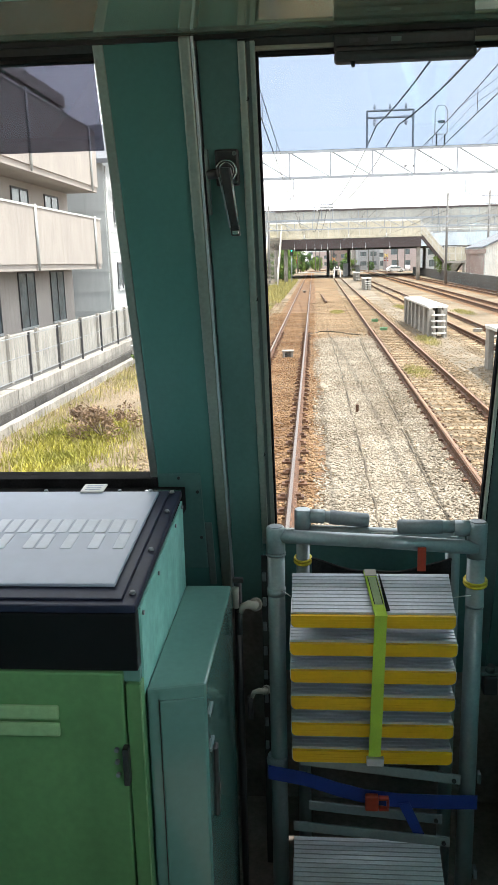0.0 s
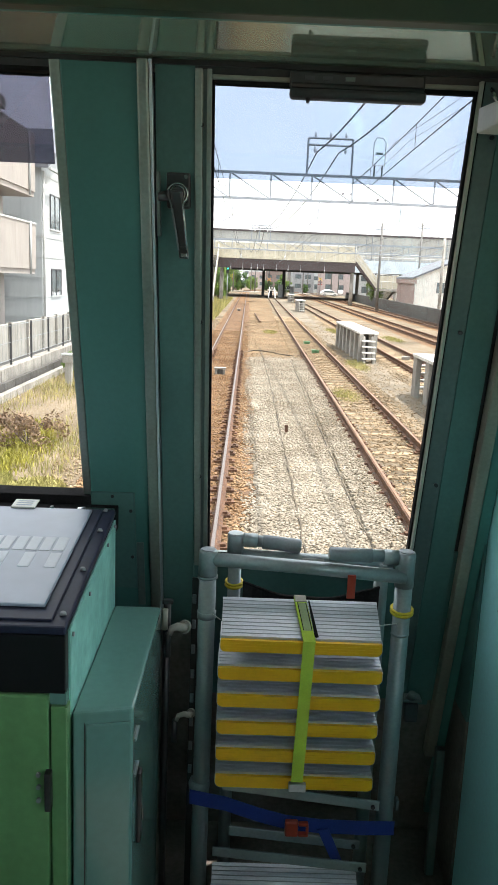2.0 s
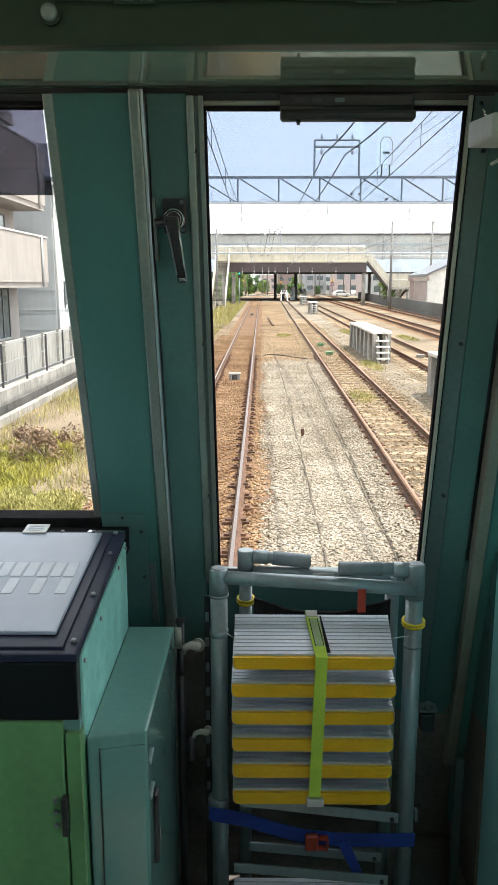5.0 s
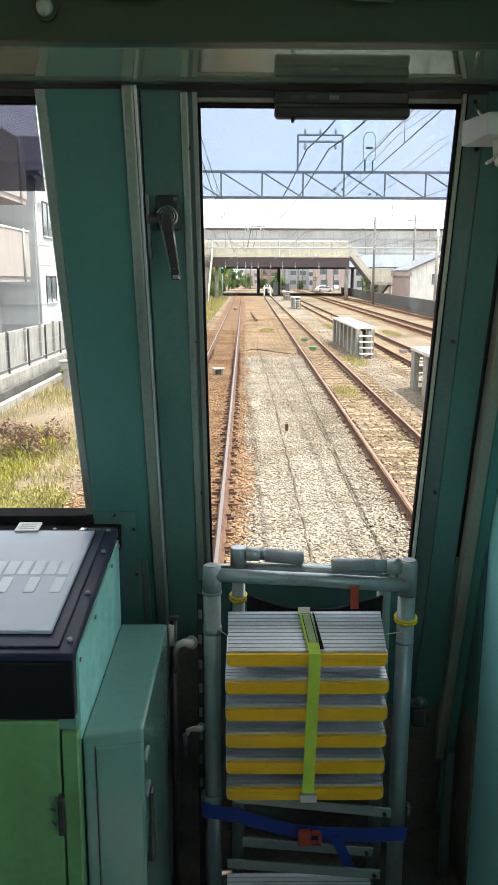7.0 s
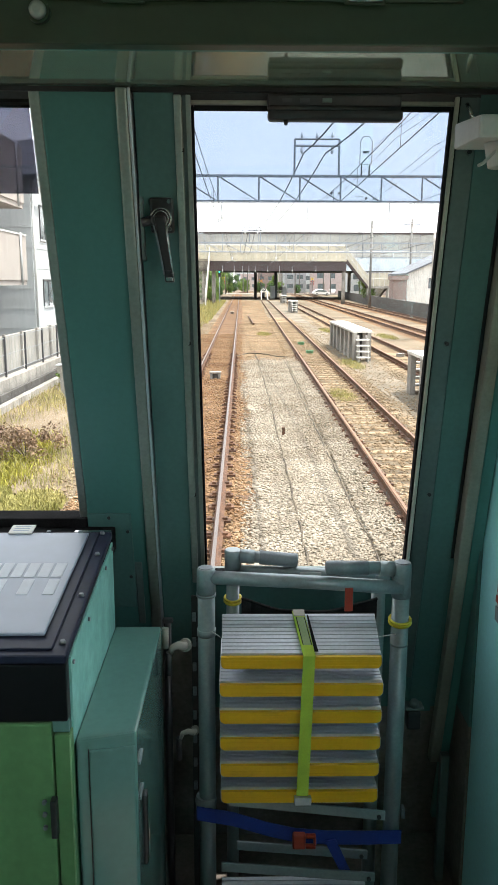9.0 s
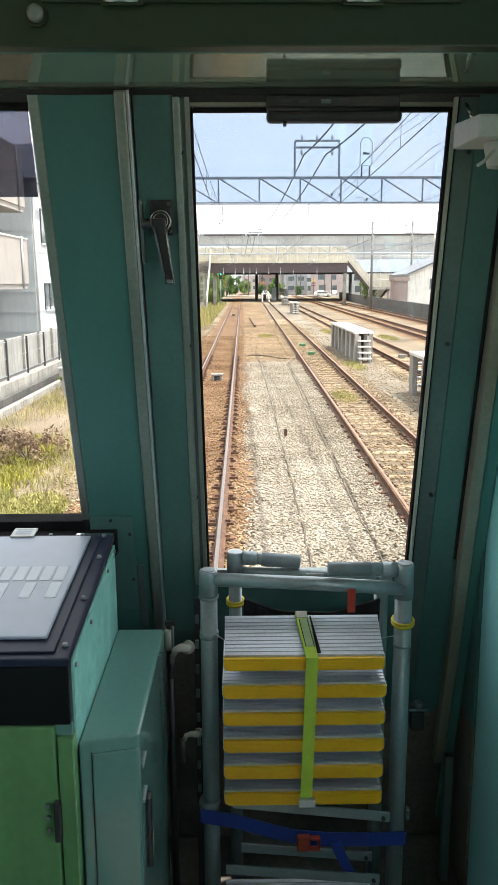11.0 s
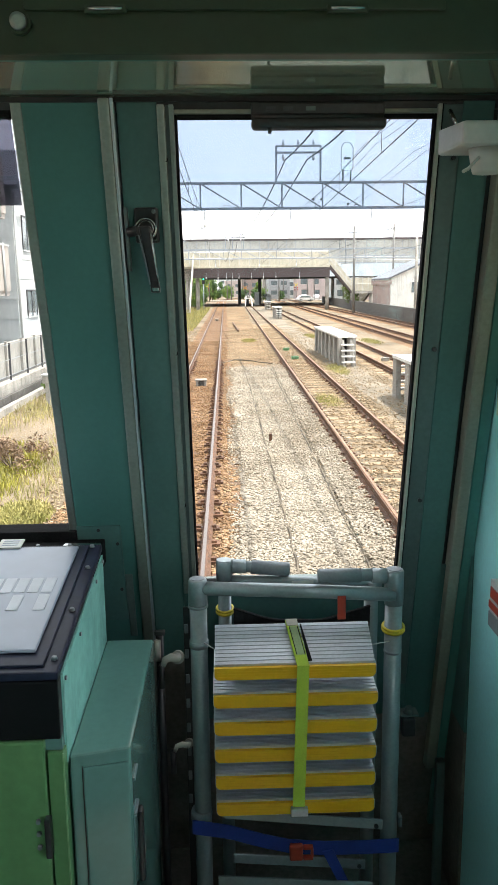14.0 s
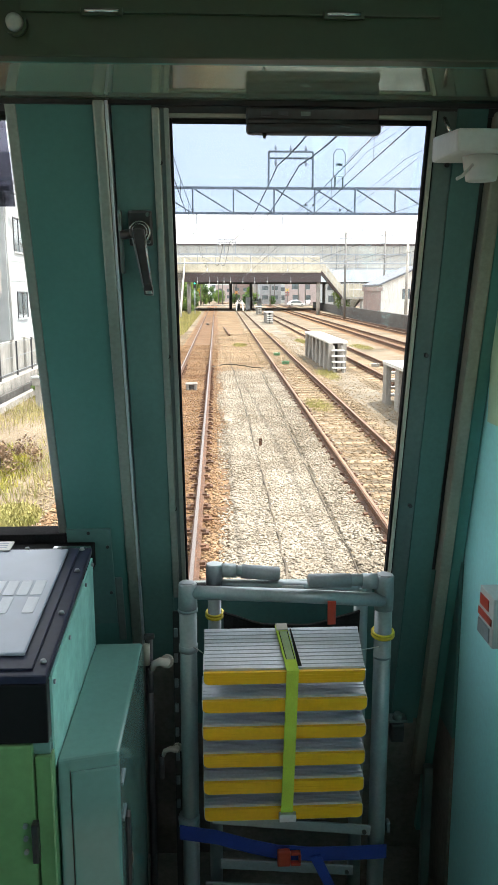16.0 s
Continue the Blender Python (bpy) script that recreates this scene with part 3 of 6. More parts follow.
for x, z in ((-0.146, 2.886), (-0.146, 2.834)):
    part("screw", sweep(B(), [(x, FY(z) - 0.012, z), (x, FY(z) - 0.0155, z)], [0.0045, 0.003], 10), M_GREYTRIM, door_lever)
fpart("side_bracket", -0.206, -0.199, 2.772, 2.894, 0.024, -0.001, M_GREYTRIM, door_lever, "worn metal catch strip", w=0.002)
part("pivot_arm", sweep(B(), [(-0.2, FY(2.852) - 0.02, 2.846), (-0.163, FY(2.852) - 0.022, 2.852)], [0.009, 0.011], 12), M_BLACK, door_lever)
part("boss", sweep(B(), [(-0.161, FY(2.852) - 0.012, 2.852), (-0.161, FY(2.852) - 0.034, 2.852), (-0.161, FY(2.852) - 0.036, 2.852)], [0.0205, 0.0205, 0.017], 24), M_BLACK, door_lever)
for rr, w, top in ((0.0195, 0.0022, 0.036), (0.0145, 0.0014, 0.0375)):
    ring = [(-0.161 + rr * math.cos(a), FY(2.852) - top, 2.852 + rr * math.sin(a)) for a in [math.pi * k / 12 for k in range(-4, 12)]]
    part("rim", sweep(B(), ring, w, 8), M_CHROME, door_lever, "chrome rim")


def lever_bar(xa0, xa1, za, xb0, xb1, zb, y0, y1, w):
    bm = B()
    hexa(bm, [(xb0, y1 - 0.008, zb), (xb1, y1 - 0.008, zb), (xb1, y1 + 0.008, zb), (xb0, y1 + 0.008, zb), (xa0, y0 - 0.008, za), (xa1, y0 - 0.008, za), (xa1, y0 + 0.008, za), (xa0, y0 + 0.008, za)])
    return bev(bm, w, 2)


part("lever", lever_bar(-0.174, -0.150, 2.856, -0.156, -0.1385, 2.748, 1.624, 1.642, 0.005), M_BLACK, door_lever)
part("grip_end", lever_bar(-0.1575, -0.1385, 2.752, -0.155, -0.136, 2.728, 1.640, 1.645, 0.004), M_BLACK, door_lever)
part("tip", lever_bar(-0.1515, -0.139, 2.738, -0.1510, -0.1375, 2.7305, 1.6325, 1.6335, 0.001), M_CHROME, door_lever, "bright worn tip")
part("edge", sweep(B(), [(-0.1505, 1.615, 2.842), (-0.1455, 1.624, 2.80), (-0.1385, 1.6335, 2.738)], 0.0017, 8), M_CHROME, door_lever, "bright worn edge")
part("edge", sweep(B(), [(-0.1735, 1.615, 2.838), (-0.1655, 1.6245, 2.80), (-0.156, 1.6335, 2.744)], 0.0015, 8), M_SLEEVE, door_lever, "bright worn edge")

# white camera unit by the right corner
camera_unit = thing("camera_unit", (0.47, 1.45, 3.0), "white plastic camera housing under the soffit", "camera")
bm = B()
prism(bm, [(1.40, 2.967), (1.40, 3.004), (1.56, 3.018), (1.56, 2.972)], 'x', 0.392, XR - 0.002)
part("housing", bev(bm, 0.006, 2), M_WHITE, camera_unit)
bm = B()
sweep(bm, [(0.455, 1.46, 2.968), (0.455, 1.46, 2.945), (0.455, 1.46, 2.927)], [0.034, 0.03, 0.026], 20)
part("lens_cone", bm, M_WHITE, camera_unit)
bm = B()
sweep(bm, [(0.43, 1.43, 2.95), (0.41, 1.425, 2.93), (0.40, 1.42, 2.925)], 0.003, 8)
part("cable", bm, M_WHITE, camera_unit)
single("coat_hook", sweep(B(), [(0.425, 1.60, 3.06), (0.425, 1.58, 3.045), (0.430, 1.572, 3.03), (0.437, 1.58, 3.02), (0.44, 1.59, 3.03)], 0.004, 8), M_CHROME, "small bright hook at the window corner", "hook")

# alarm box on the right wall
alarm_box = thing("alarm_box", (0.57, 1.6, 2.05), "grey switch box with red label on the teal wall", "switch box")
part("case", bbox(0.549, 0.5875, 1.525, 1.612, 2.012, 2.12, 0.003), M_GREYBOX, alarm_box)
part("label_plate", bbox(0.5465, 0.5485, 1.552, 1.603, 2.083, 2.106, 0), M_RED, alarm_box, "red label")
part("stripe", bbox(0.5465, 0.5485, 1.532, 1.61, 2.058, 2.073, 0), M_RED, alarm_box, "red stripe")
part("cover", bbox(0.5455, 0.5485, 1.54, 1.607, 2.018, 2.05, 0.002), M_SLEEVE, alarm_box)

# driver's desk
desk = thing("driver_desk", (-0.75, 1.45, ZF), "driver's desk with black top frame and green cabinet", "control desk")


def dtop(y):
    return 2.130 + (y - 1.22) * (2.177 - 2.130) / 0.48


def dslab(bm, x0, x1, y0, y1, up, dn):
    return hexa(bm, [(x0, y0, dtop(y0) - dn), (x1, y0, dtop(y0) - dn), (x1, y1, dtop(y1) - dn), (x0, y1, dtop(y1) - dn),
                     (x0, y0, dtop(y0) + up), (x1, y0, dtop(y0) + up), (x1, y1, dtop(y1) + up), (x0, y1, dtop(y1) + up)])


bm = B()
dslab(bm, -1.40, -0.29, 1.215, 1.722, 0.0, 0.014)
part("top_frame", bev(bm, 0.004), M_DESK, desk)
bm = B()
dslab(bm, -1.40, -0.316, 1.232, 1.706, 0.004, 0.0)
part("inner_frame", bev(bm, 0.003), M_DESK, desk)
bm = B()
dslab(bm, -1.40, -0.336, 1.268, 1.692, 0.0105, -0.0045)
cover = part("panel_cover", bev(bm, 0.004), M_SCREEN, desk, "cover sheet painted the grey of reflected sky")
for row, (ya, yb) in enumerate(((1.476, 1.537), (1.405, 1.466))):
    for off in ([0.0262 * k for k in range(12)] if row == 0 else (0.0, 0.0487, 0.101, 0.148, 0.1744, 0.2305, 0.279)):
        x = -0.352 - off
        bm = B()
        dslab(bm, x - 0.0208, x, ya, yb, 0.0116, -0.0108)
        part("label_patch", bm, M_LABEL, cover, "pale printed patch")
part("black_fascia", bbox(-1.40, -0.291, 1.214, 1.24, 2.012, 2.1155, 0.004), M_GLOSS, desk)
part("body", bbox(-1.40, -0.2915, 1.241, 1.70, ZF, 2.112, 0), M_TEAL, desk)
part("rear_ledge", bbox(-1.40, -0.30, 1.724, 1.832, 2.10, 2.158, 0.003), M_RUBBER, desk)
part("corner_post", bbox(-0.3155, -0.2878, 1.214, 1.2405, ZF, 1.988, 0.003), M_GREEN, desk)
part("worn_edge", bbox(-0.2902, -0.2878, 1.2118, 1.2138, ZF, 1.988, 0), M_GREEN_L, desk, "pale worn edge")
part("notch_plate", bbox(-0.325, -0.2905, 1.222, 1.2405, 1.9885, 2.0115, 0.002), M_CAB, desk)
ddoor = part("door", bbox(-1.38, -0.3185, 1.210, 1.2405, ZF + 0.03, 2.010, 0.004), M_GREEN, desk)
part("hinge", bbox(-0.3225, -0.3115, 1.192, 1.2095, 1.808, 1.879, 0.003), M_BLACK, ddoor, "black hinge")
for z in (1.82, 1.845, 1.868):
    part("screw", sweep(B(), [(-0.335, 1.2095, z), (-0.335, 1.204, z)], 0.004, 10), M_SLEEVE, ddoor)
part("hinge", bbox(-0.3225, -0.3115, 1.192, 1.2095, 1.30, 1.371, 0.003), M_BLACK, ddoor, "black hinge")
for z0 in (1.894, 1.926):
    part("handle_bar", bbox(-0.66, -0.43, 1.2005, 1.2095, z0, z0 + 0.025, 0.006), M_GREEN_L, ddoor, "raised green bar, painted paler for the light on it")
for x, y in ((-0.303, 1.255), (-0.303, 1.42), (-0.303, 1.60), (-0.36, 1.714), (-0.43, 1.714), (-0.6, 1.714), (-0.31, 1.708)):
    bm = B()
    sweep(bm, [(x, y, dtop(y) + 0.0005), (x, y, dtop(y) + 0.006)], [0.006, 0.004], 12)
    part("screw", bm, M_SLEEVE, desk)
bm = B()
dslab(bm, -0.512, -0.460, 1.682, 1.728, 0.0145, -0.0108)
tag = thing("paper_tag", (-0.492, 1.68, dtop(1.68) + 0.011), "small white plastic tag lying on the desk cover", "tag")
part("plate", bev(bm, 0.002), M_WHITE, tag)
for y in (1.694, 1.705, 1.716):
    bm = B()
    dslab(bm, -0.503, -0.469, y - 0.002, y + 0.002, 0.0152, -0.0146)
    part("print_bar", bm, M_SCREEN, tag, "faint grey print bar")
single("latch_plate", bbox(-0.385, -0.30, 1.755, 1.772, 2.1585, 2.168, 0.003), M_CHROME, "bright metal latch strip at the window sill", "latch")
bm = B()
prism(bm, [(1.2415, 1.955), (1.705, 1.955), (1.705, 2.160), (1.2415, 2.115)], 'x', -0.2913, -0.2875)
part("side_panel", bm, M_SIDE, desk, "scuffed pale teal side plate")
for y, z in ((1.255, 2.10), (1.4, 2.112), (1.6, 2.138), (1.69, 2.150)):
    part("screw", sweep(B(), [(-0.2874, y, z), (-0.284, y, z)], 0.004, 10), M_SLEEVE, desk)

# narrow box beside the desk
side_box = thing("equipment_box", (-0.237, 1.48, ZF), "grey-green steel equipment box beside the desk", "cabinet")
bm = B()
hexa(bm, [(-0.2872, 1.244, ZF), (-0.186, 1.268, ZF), (-0.182, 1.70, ZF), (-0.2872, 1.70, ZF), (-0.2872, 1.244, 1.962), (-0.186, 1.268, 1.962), (-0.182, 1.70, 1.962), (-0.2872, 1.70, 1.962)])
part("body", bev(bm, 0.007, 3), M_CAB, side_box)


def box_front(x0, x1, d0, d1, z0, z1, w):
    """A plate on the skewed front of the box, d0 proud to d1 deep."""
    def fy(x):
        return 1.247 + (x + 0.287) * 0.208
    bm = B()
    hexa(bm, [(x0, fy(x0) - d0, z0), (x1, fy(x1) - d0, z0), (x1, fy(x1) - d1, z0), (x0, fy(x0) - d1, z0), (x0, fy(x0) - d0, z1), (x1, fy(x1) - d0, z1), (x1, fy(x1) - d1, z1), (x0, fy(x0) - d1, z1)])
    return bev(bm, w, 2) if w else bm


part("door", box_front(-0.2650, -0.188, 0.0065, 0.0005, ZF + 0.05, 1.938, 0.003), M_CAB, side_box)
part("seam", box_front(-0.2666, -0.2653, 0.004, 0.0005, ZF + 0.05, 1.94, 0), M_BLACK, side_box, "dark door seam")
hd = part("handle", bbox(-0.1858, -0.176, 1.318, 1.342, 1.655, 1.80, 0.005), M_BLACK, side_box, "black pull handle")
part("keyhole", bbox(-0.1757, -0.173, 1.324, 1.336, 1.70, 1.725, 0.001), M_CHROME, hd)
# thin strips laid on the side in place of its reflections
for z in (1.885, 1.815):
    part("catch", bbox(-0.1858, -0.182, 1.285, 1.33, z, z + 0.006, 0.001), M_SLEEVE, side_box, "grey strip standing for a reflection on the side")

# pipes and fittings in the dark corner
bm = B()
sweep(bm, [(-0.172, 1.74, ZF), (-0.172, 1.74, 1.96)], 0.009, 10)
conduit = thing("conduit", (-0.172, 1.74, ZF), "dark upright conduit with a cream coupling in the corner", "pipe")
part("tube", bm, M_BLACK, conduit)
part("coupling", sweep(B(), [(-0.176, 1.728, 1.895), (-0.176, 1.728, 1.945)], 0.0075, 12), M_EDGE, conduit, "cream coupling")
part("clamp", bbox(-0.182, -0.158, 1.722, 1.736, 1.958, 1.968, 0.002), M_BLACK, conduit)
for k, (x, y, z, sc) in enumerate(((-0.144, 1.70, 1.910, 1.0), (-0.124, 1.70, 1.694, 0.68))):
    valve = thing("pipe_elbow", (x, y, z), "pale pipe elbow with a ring, in the dark corner", "pipe fitting", group="pipe elbows by the ladder")
    part("elbow", sweep(B(), [(x - 0.018, y, z - 0.014), (x - 0.013, y - 0.004, z + 0.002), (x, y - 0.006, z + 0.008), (x + 0.012, y - 0.004, z + 0.004), (x + 0.016, y + 0.02, z)], [q * sc for q in (0.006, 0.008, 0.0095, 0.0105, 0.0105)], 14), M_ELBOW, valve)
    part("ring", sweep(B(), [(x + 0.014, y + 0.006, z + 0.002), (x + 0.0165, y + 0.014, z)], 0.0155 * sc, 16), M_ELBOW, valve)
    part("stem", sweep(B(), [(x - 0.022, y, z - 0.012), (x - 0.022, y + 0.004, z - 0.07)], 0.007, 10), M_BLACK, valve)
strip = thing("hinge_strip", (-0.108, 1.72, 1.3), "dark upright strip with small bright clips", "strip")
part("backing", bbox(-0.116, -0.100, 1.735, 1.742, 1.2, 2.02, 0.002), M_BLACK, strip)
for k in range(8):
    z = 1.97 - 0.062 * k
    part("clip", bbox(-0.114, -0.105, 1.7285, 1.7345, z - 0.011, z + 0.011, 0.002), M_SLEEVE, strip)

wall_socket = thing("wall_socket", (0.435, 1.83, 1.62), "dull grey plastic cable socket in the dark corner", "socket")
part("bracket", bbox(0.412, 0.46, 1.825, 1.86, 1.676, 1.684, 0.002), M_GREYTRIM, wall_socket)
part("case", bbox(0.418, 0.452, 1.82, 1.855, 1.625, 1.675, 0.006), M_BLACK, wall_socket)
part("cap", sweep(B(), [(0.435, 1.835, 1.6845), (0.437, 1.832, 1.70)], [0.013, 0.009], 12), M_GREYTRIM, wall_socket)

# ---------------------------------------------------------------- evacuation ladder
ladder = thing("evacuation_ladder", (0.14, 1.68, ZF), "folded evacuation ladder of grey pipes with ribbed treads", "ladder")
LX0, LX1, LY = -0.079, 0.357, 1.68


def pipe(name, pts, r, material=M_PIPE, parent=ladder, label="", seg=18):
    return part(name, sweep(B(), pts, r, seg), material, parent, label)


pl = pipe("post", [(LX0, LY, ZF), (LX0, LY, 2.049)], 0.0195)
pipe("elbow", [(LX0, LY, 2.05), (LX0, LY, 2.105), (LX0, LY, 2.109)], [0.0215, 0.0205, 0.018], parent=pl)
pipe("cap_disc", [(LX0, LY, 2.1092), (LX0, LY, 2.1105)], 0.0155, M_SLEEVE, parent=pl)
pipe("collar", [(LX0, LY, 2.044), (LX0, LY, 2.0495)], 0.0225, parent=pl)
pipe("coupling", [(LX0, LY, 1.95), (LX0, LY, 1.965)], 0.0215, parent=pl)
pipe("coupling", [(LX0 - 0.004, LY, 1.515), (LX0 - 0.004, LY, 1.535), (LX0 - 0.004, LY, 1.545)], [0.0235, 0.0255, 0.0225], M_SLEEVE, parent=pl)
pr = pipe("post", [(LX1, LY, ZF), (LX1, LY, 2.039)], 0.0195)
pipe("elbow", [(LX1, LY, 2.04), (LX1, LY, 2.117), (LX1, LY, 2.1205)], [0.0212, 0.0212, 0.019], parent=pr)
pipe("socket", [(LX1 - 0.018, LY, 2.1055), (LX1 - 0.05, LY, 2.107)], 0.0172, parent=pr)
pipe("cap_disc", [(LX1, LY, 2.1208), (LX1, LY, 2.122)], 0.0165, M_SLEEVE, parent=pr)
pipe("coupling", [(LX1, LY, 1.925), (LX1, LY, 1.931)], 0.0203, parent=pr)
pipe("top_rail", [(LX0, LY - 0.002, 2.088), (0.16, LY - 0.006, 2.077), (LX1, LY - 0.01, 2.065)], 0.0155)
pipe("grip", [(LX1 - 0.05, LY, 2.109), (0.19, LY - 0.004, 2.112)], 0.014)
pipe("grip_sleeve", [(0.186, LY - 0.004, 2.1105), (0.189, LY - 0.004, 2.1105), (0.281, LY - 0.002, 2.109)], [0.0125, 0.0158, 0.0158], M_SLEEVE)
pb = pipe("rear_post", [(-0.02, 1.765, ZF), (-0.02, 1.765, 2.066)], 0.0155)
pipe("grip", [(0.028, 1.765, 2.1045), (0.125, 1.765, 2.096)], 0.0135)
pipe("elbow", [(-0.02, 1.765, 2.067), (-0.02, 1.765, 2.119), (-0.02, 1.765, 2.1225)], [0.0192, 0.0192, 0.017], parent=pb)
pipe("socket", [(-0.003, 1.765, 2.106), (0.03, 1.765, 2.1045)], 0.0165, parent=pb)
pipe("grip_sleeve", [(0.042, 1.765, 2.103), (0.128, 1.765, 2.095), (0.131, 1.765, 2.0947)], [0.0165, 0.0165, 0.013], M_SLEEVE)
pipe("rear_post", [(0.322, 1.765, ZF), (0.322, 1.765, 2.062)], 0.0165)
rr_ = pipe("rear_rail", [(-0.005, 1.765, 2.070), (0.16, 1.765, 2.063), (0.345, 1.765, 2.052)], 0.0145)
part("label_plate", bbox(0.135, 0.185, 1.7485, 1.7495, 2.064, 2.072, 0), M_WHITE, rr_, "small white label")
for x, y, z, r in ((-0.02, 1.765, 2.0, 0.019), (LX1, LY, 1.983, 0.0235)):
    for dz in (-0.0035, 0.0035):
        bm = B()
        sweep(bm, [(x + r * math.cos(a), y + r * math.sin(a), z + dz + 0.003 * math.sin(a)) for a in [2 * math.pi * k / 24 for k in range(25)]], 0.0033, 8, caps=False)
        part("cable_tie", bm, M_TIE, ladder, "yellow rubber tie")
part("tag", bbox(0.227, 0.245, LY - 0.03, LY - 0.026, 2.018, 2.072, 0.001), M_RED, ladder, "red hanging tag")



def rounded_plate(x0, x1, y0, y1, z0, z1, r):
    """An upright plate with its two lower corners rounded."""
    arc = [(math.cos(a), math.sin(a)) for a in [math.pi / 2 * k / 5 for k in range(6)]]
    out = [(x0, z1)] + [(x0 + r - r * c, z0 + r - r * q) for c, q in arc] + [(x1 - r + r * c, z0 + r - r * q) for c, q in arc[::-1]] + [(x1, z1)]
    bm = B()
    rows = [[bm.verts.new((x, y, z)) for x, z in out] for y in (y0, y1)]
    bm.faces.new(rows[0])
    bm.faces.new(rows[1][::-1])
    n = len(out)
    for k in range(n):
        bm.faces.new((rows[0][k], rows[1][k], rows[1][(k + 1) % n], rows[0][(k + 1) % n]))
    bmesh.ops.recalc_face_normals(bm, faces=list(bm.faces))
    return bm


def tread(zf, yf, run, drop, parent, TX0, TX1):
    """A ribbed tread: its front top edge at yf, zf; it rises backwards."""
    bm = B()
    n = 11
    prof = []
    for k in range(n):
        a, b = (k + 0.02) / n, (k + 0.80) / n
        prof += [(yf + run * a, zf + drop * a + 0.004), (yf + run * b, zf + drop * b + 0.004), (yf + run * (b + 0.003), zf + drop * b - 0.004), (yf + run * (k + 1.0) / n, zf + drop * (k + 1.0) / n - 0.004)]
    prof += [(yf + run, zf + drop - 0.02), (yf, zf - 0.02)]
    prism(bm, prof, 'x', TX0, TX1)
    t = part("tread", bm, M_ALU, parent)
    part("nosing", rounded_plate(TX0 - 0.001, TX1 + 0.001, yf - 0.0095, yf - 0.0005, zf - 0.0275, zf - 0.001, 0.011), M_YELLOW, t, "yellow nosing with rounded corners")
    bm = B()
    for z in (zf - 0.021, zf - 0.015, zf - 0.009):
        box(bm, TX0 + 0.004, TX1 - 0.004, yf - 0.0099, yf - 0.0094, z - 0.0008, z + 0.0008)
    part("grip_line", bm, M_YELLOW, t)
    part("lip", rounded_plate(TX0 - 0.0025, TX1 + 0.0025, yf - 0.0075, yf - 0.0002, zf - 0.0292, zf - 0.0015, 0.0125), M_ALU, t, "pale metal lower lip")
    for x in (TX0 - 0.0025, TX1 - 0.0005):
        part("end_cap", bbox(x, x + 0.003, yf + 0.001, yf + run * 0.9, zf - 0.021, zf + 0.001, 0.001), M_ALU, t)
    return t


tread(1.9475, 1.585, 0.09, 0.052, ladder, -0.043, 0.298)
for k, (xa, xb) in enumerate(((-0.046, 0.302), (-0.0455, 0.3005), (-0.045, 0.2995), (-0.0445, 0.298), (-0.0435, 0.2965)), 1):
    tread(1.9475 - 0.0618 * k, 1.583 - 0.003 * k, 0.115, 0.022, ladder, xa, xb)
tread(1.285, 1.565, 0.10, 0.05, ladder, -0.046, 0.294)
# hinged side bars
for (xa, za, xb, zb, y) in ((-0.03, 1.586, 0.326, 1.545, 1.60), (-0.01, 1.425, 0.30, 1.396, 1.66), (-0.046, 1.400, 0.312, 1.368, 1.62)):
    bm = B()
    hexa(bm, [(xa, y, za - 0.012), (xb, y, zb - 0.012), (xb, y + 0.006, zb - 0.012), (xa, y + 0.006, za - 0.012), (xa, y, za + 0.012), (xb, y, zb + 0.012), (xb, y + 0.006, zb + 0.012), (xa, y + 0.006, za + 0.012)])
    # the rear bar takes a darker grey in place of shade down there
    bar = part("side_bar", bev(bm, 0.002), M_PIPE if y < 1.65 else M_SLEEVE, ladder, "flat grey link bar")
    part("rivet", sweep(B(), [(xb - 0.015, y - 0.0005, zb), (xb - 0.015, y - 0.005, zb)], 0.005, 10), M_BLACK, bar)
for z in (1.505, 1.25):
    part("bracket", bbox(LX1 + 0.0205, LX1 + 0.028, LY - 0.02, LY, z - 0.013, z + 0.013, 0.002), M_SLEEVE, ladder)

for xa, xb, za, zb in ((LX0 + 0.012, -0.046, 1.965, 1.962), (LX1 - 0.012, 0.304, 1.957, 1.962)):
    part("tie_wire", sweep(B(), [(xa, LY - 0.016, za), ((xa + xb) / 2, 1.645, (za + zb) / 2 + 0.004), (xb, 1.64, zb)], 0.0012, 5), M_WHITE, ladder, "thin clear tie wire")

# straps
lime_strap = thing("tie_strap", (0.13, 1.56, 1.62), "lime green webbing strap round the ladder treads", "strap")
bm = B()
line = [(1.685, 1.985), (1.676, 2.006), (1.655, 2.001), (1.585, 1.958), (1.571, 1.948), (1.569, 1.91), (1.558, 1.75), (1.552, 1.632)]
for (ya, za), (yb, zb) in zip(line, line[1:]):
    fa, fb = 0.1305 - (1.95 - za) * 0.036, 0.1305 - (1.95 - zb) * 0.036
    if za > 1.95:
        fa, fb = 0.115 + (2.0 - za) * 0.31, 0.115 + (2.0 - zb) * 0.31
    hexa(bm, [(fa, ya, za), (fa + 0.026, ya, za), (fa + 0.026, ya - 0.001, za + 0.003), (fa, ya - 0.001, za + 0.003), (fb, yb, zb), (fb + 0.026, yb, zb), (fb + 0.026, yb - 0.001, zb + 0.003), (fb, yb - 0.001, zb + 0.003)])
bmesh.ops.remove_doubles(bm, verts=list(bm.verts), dist=0.0004)
part("webbing", bm, M_LIME, lime_strap)
bm = B()
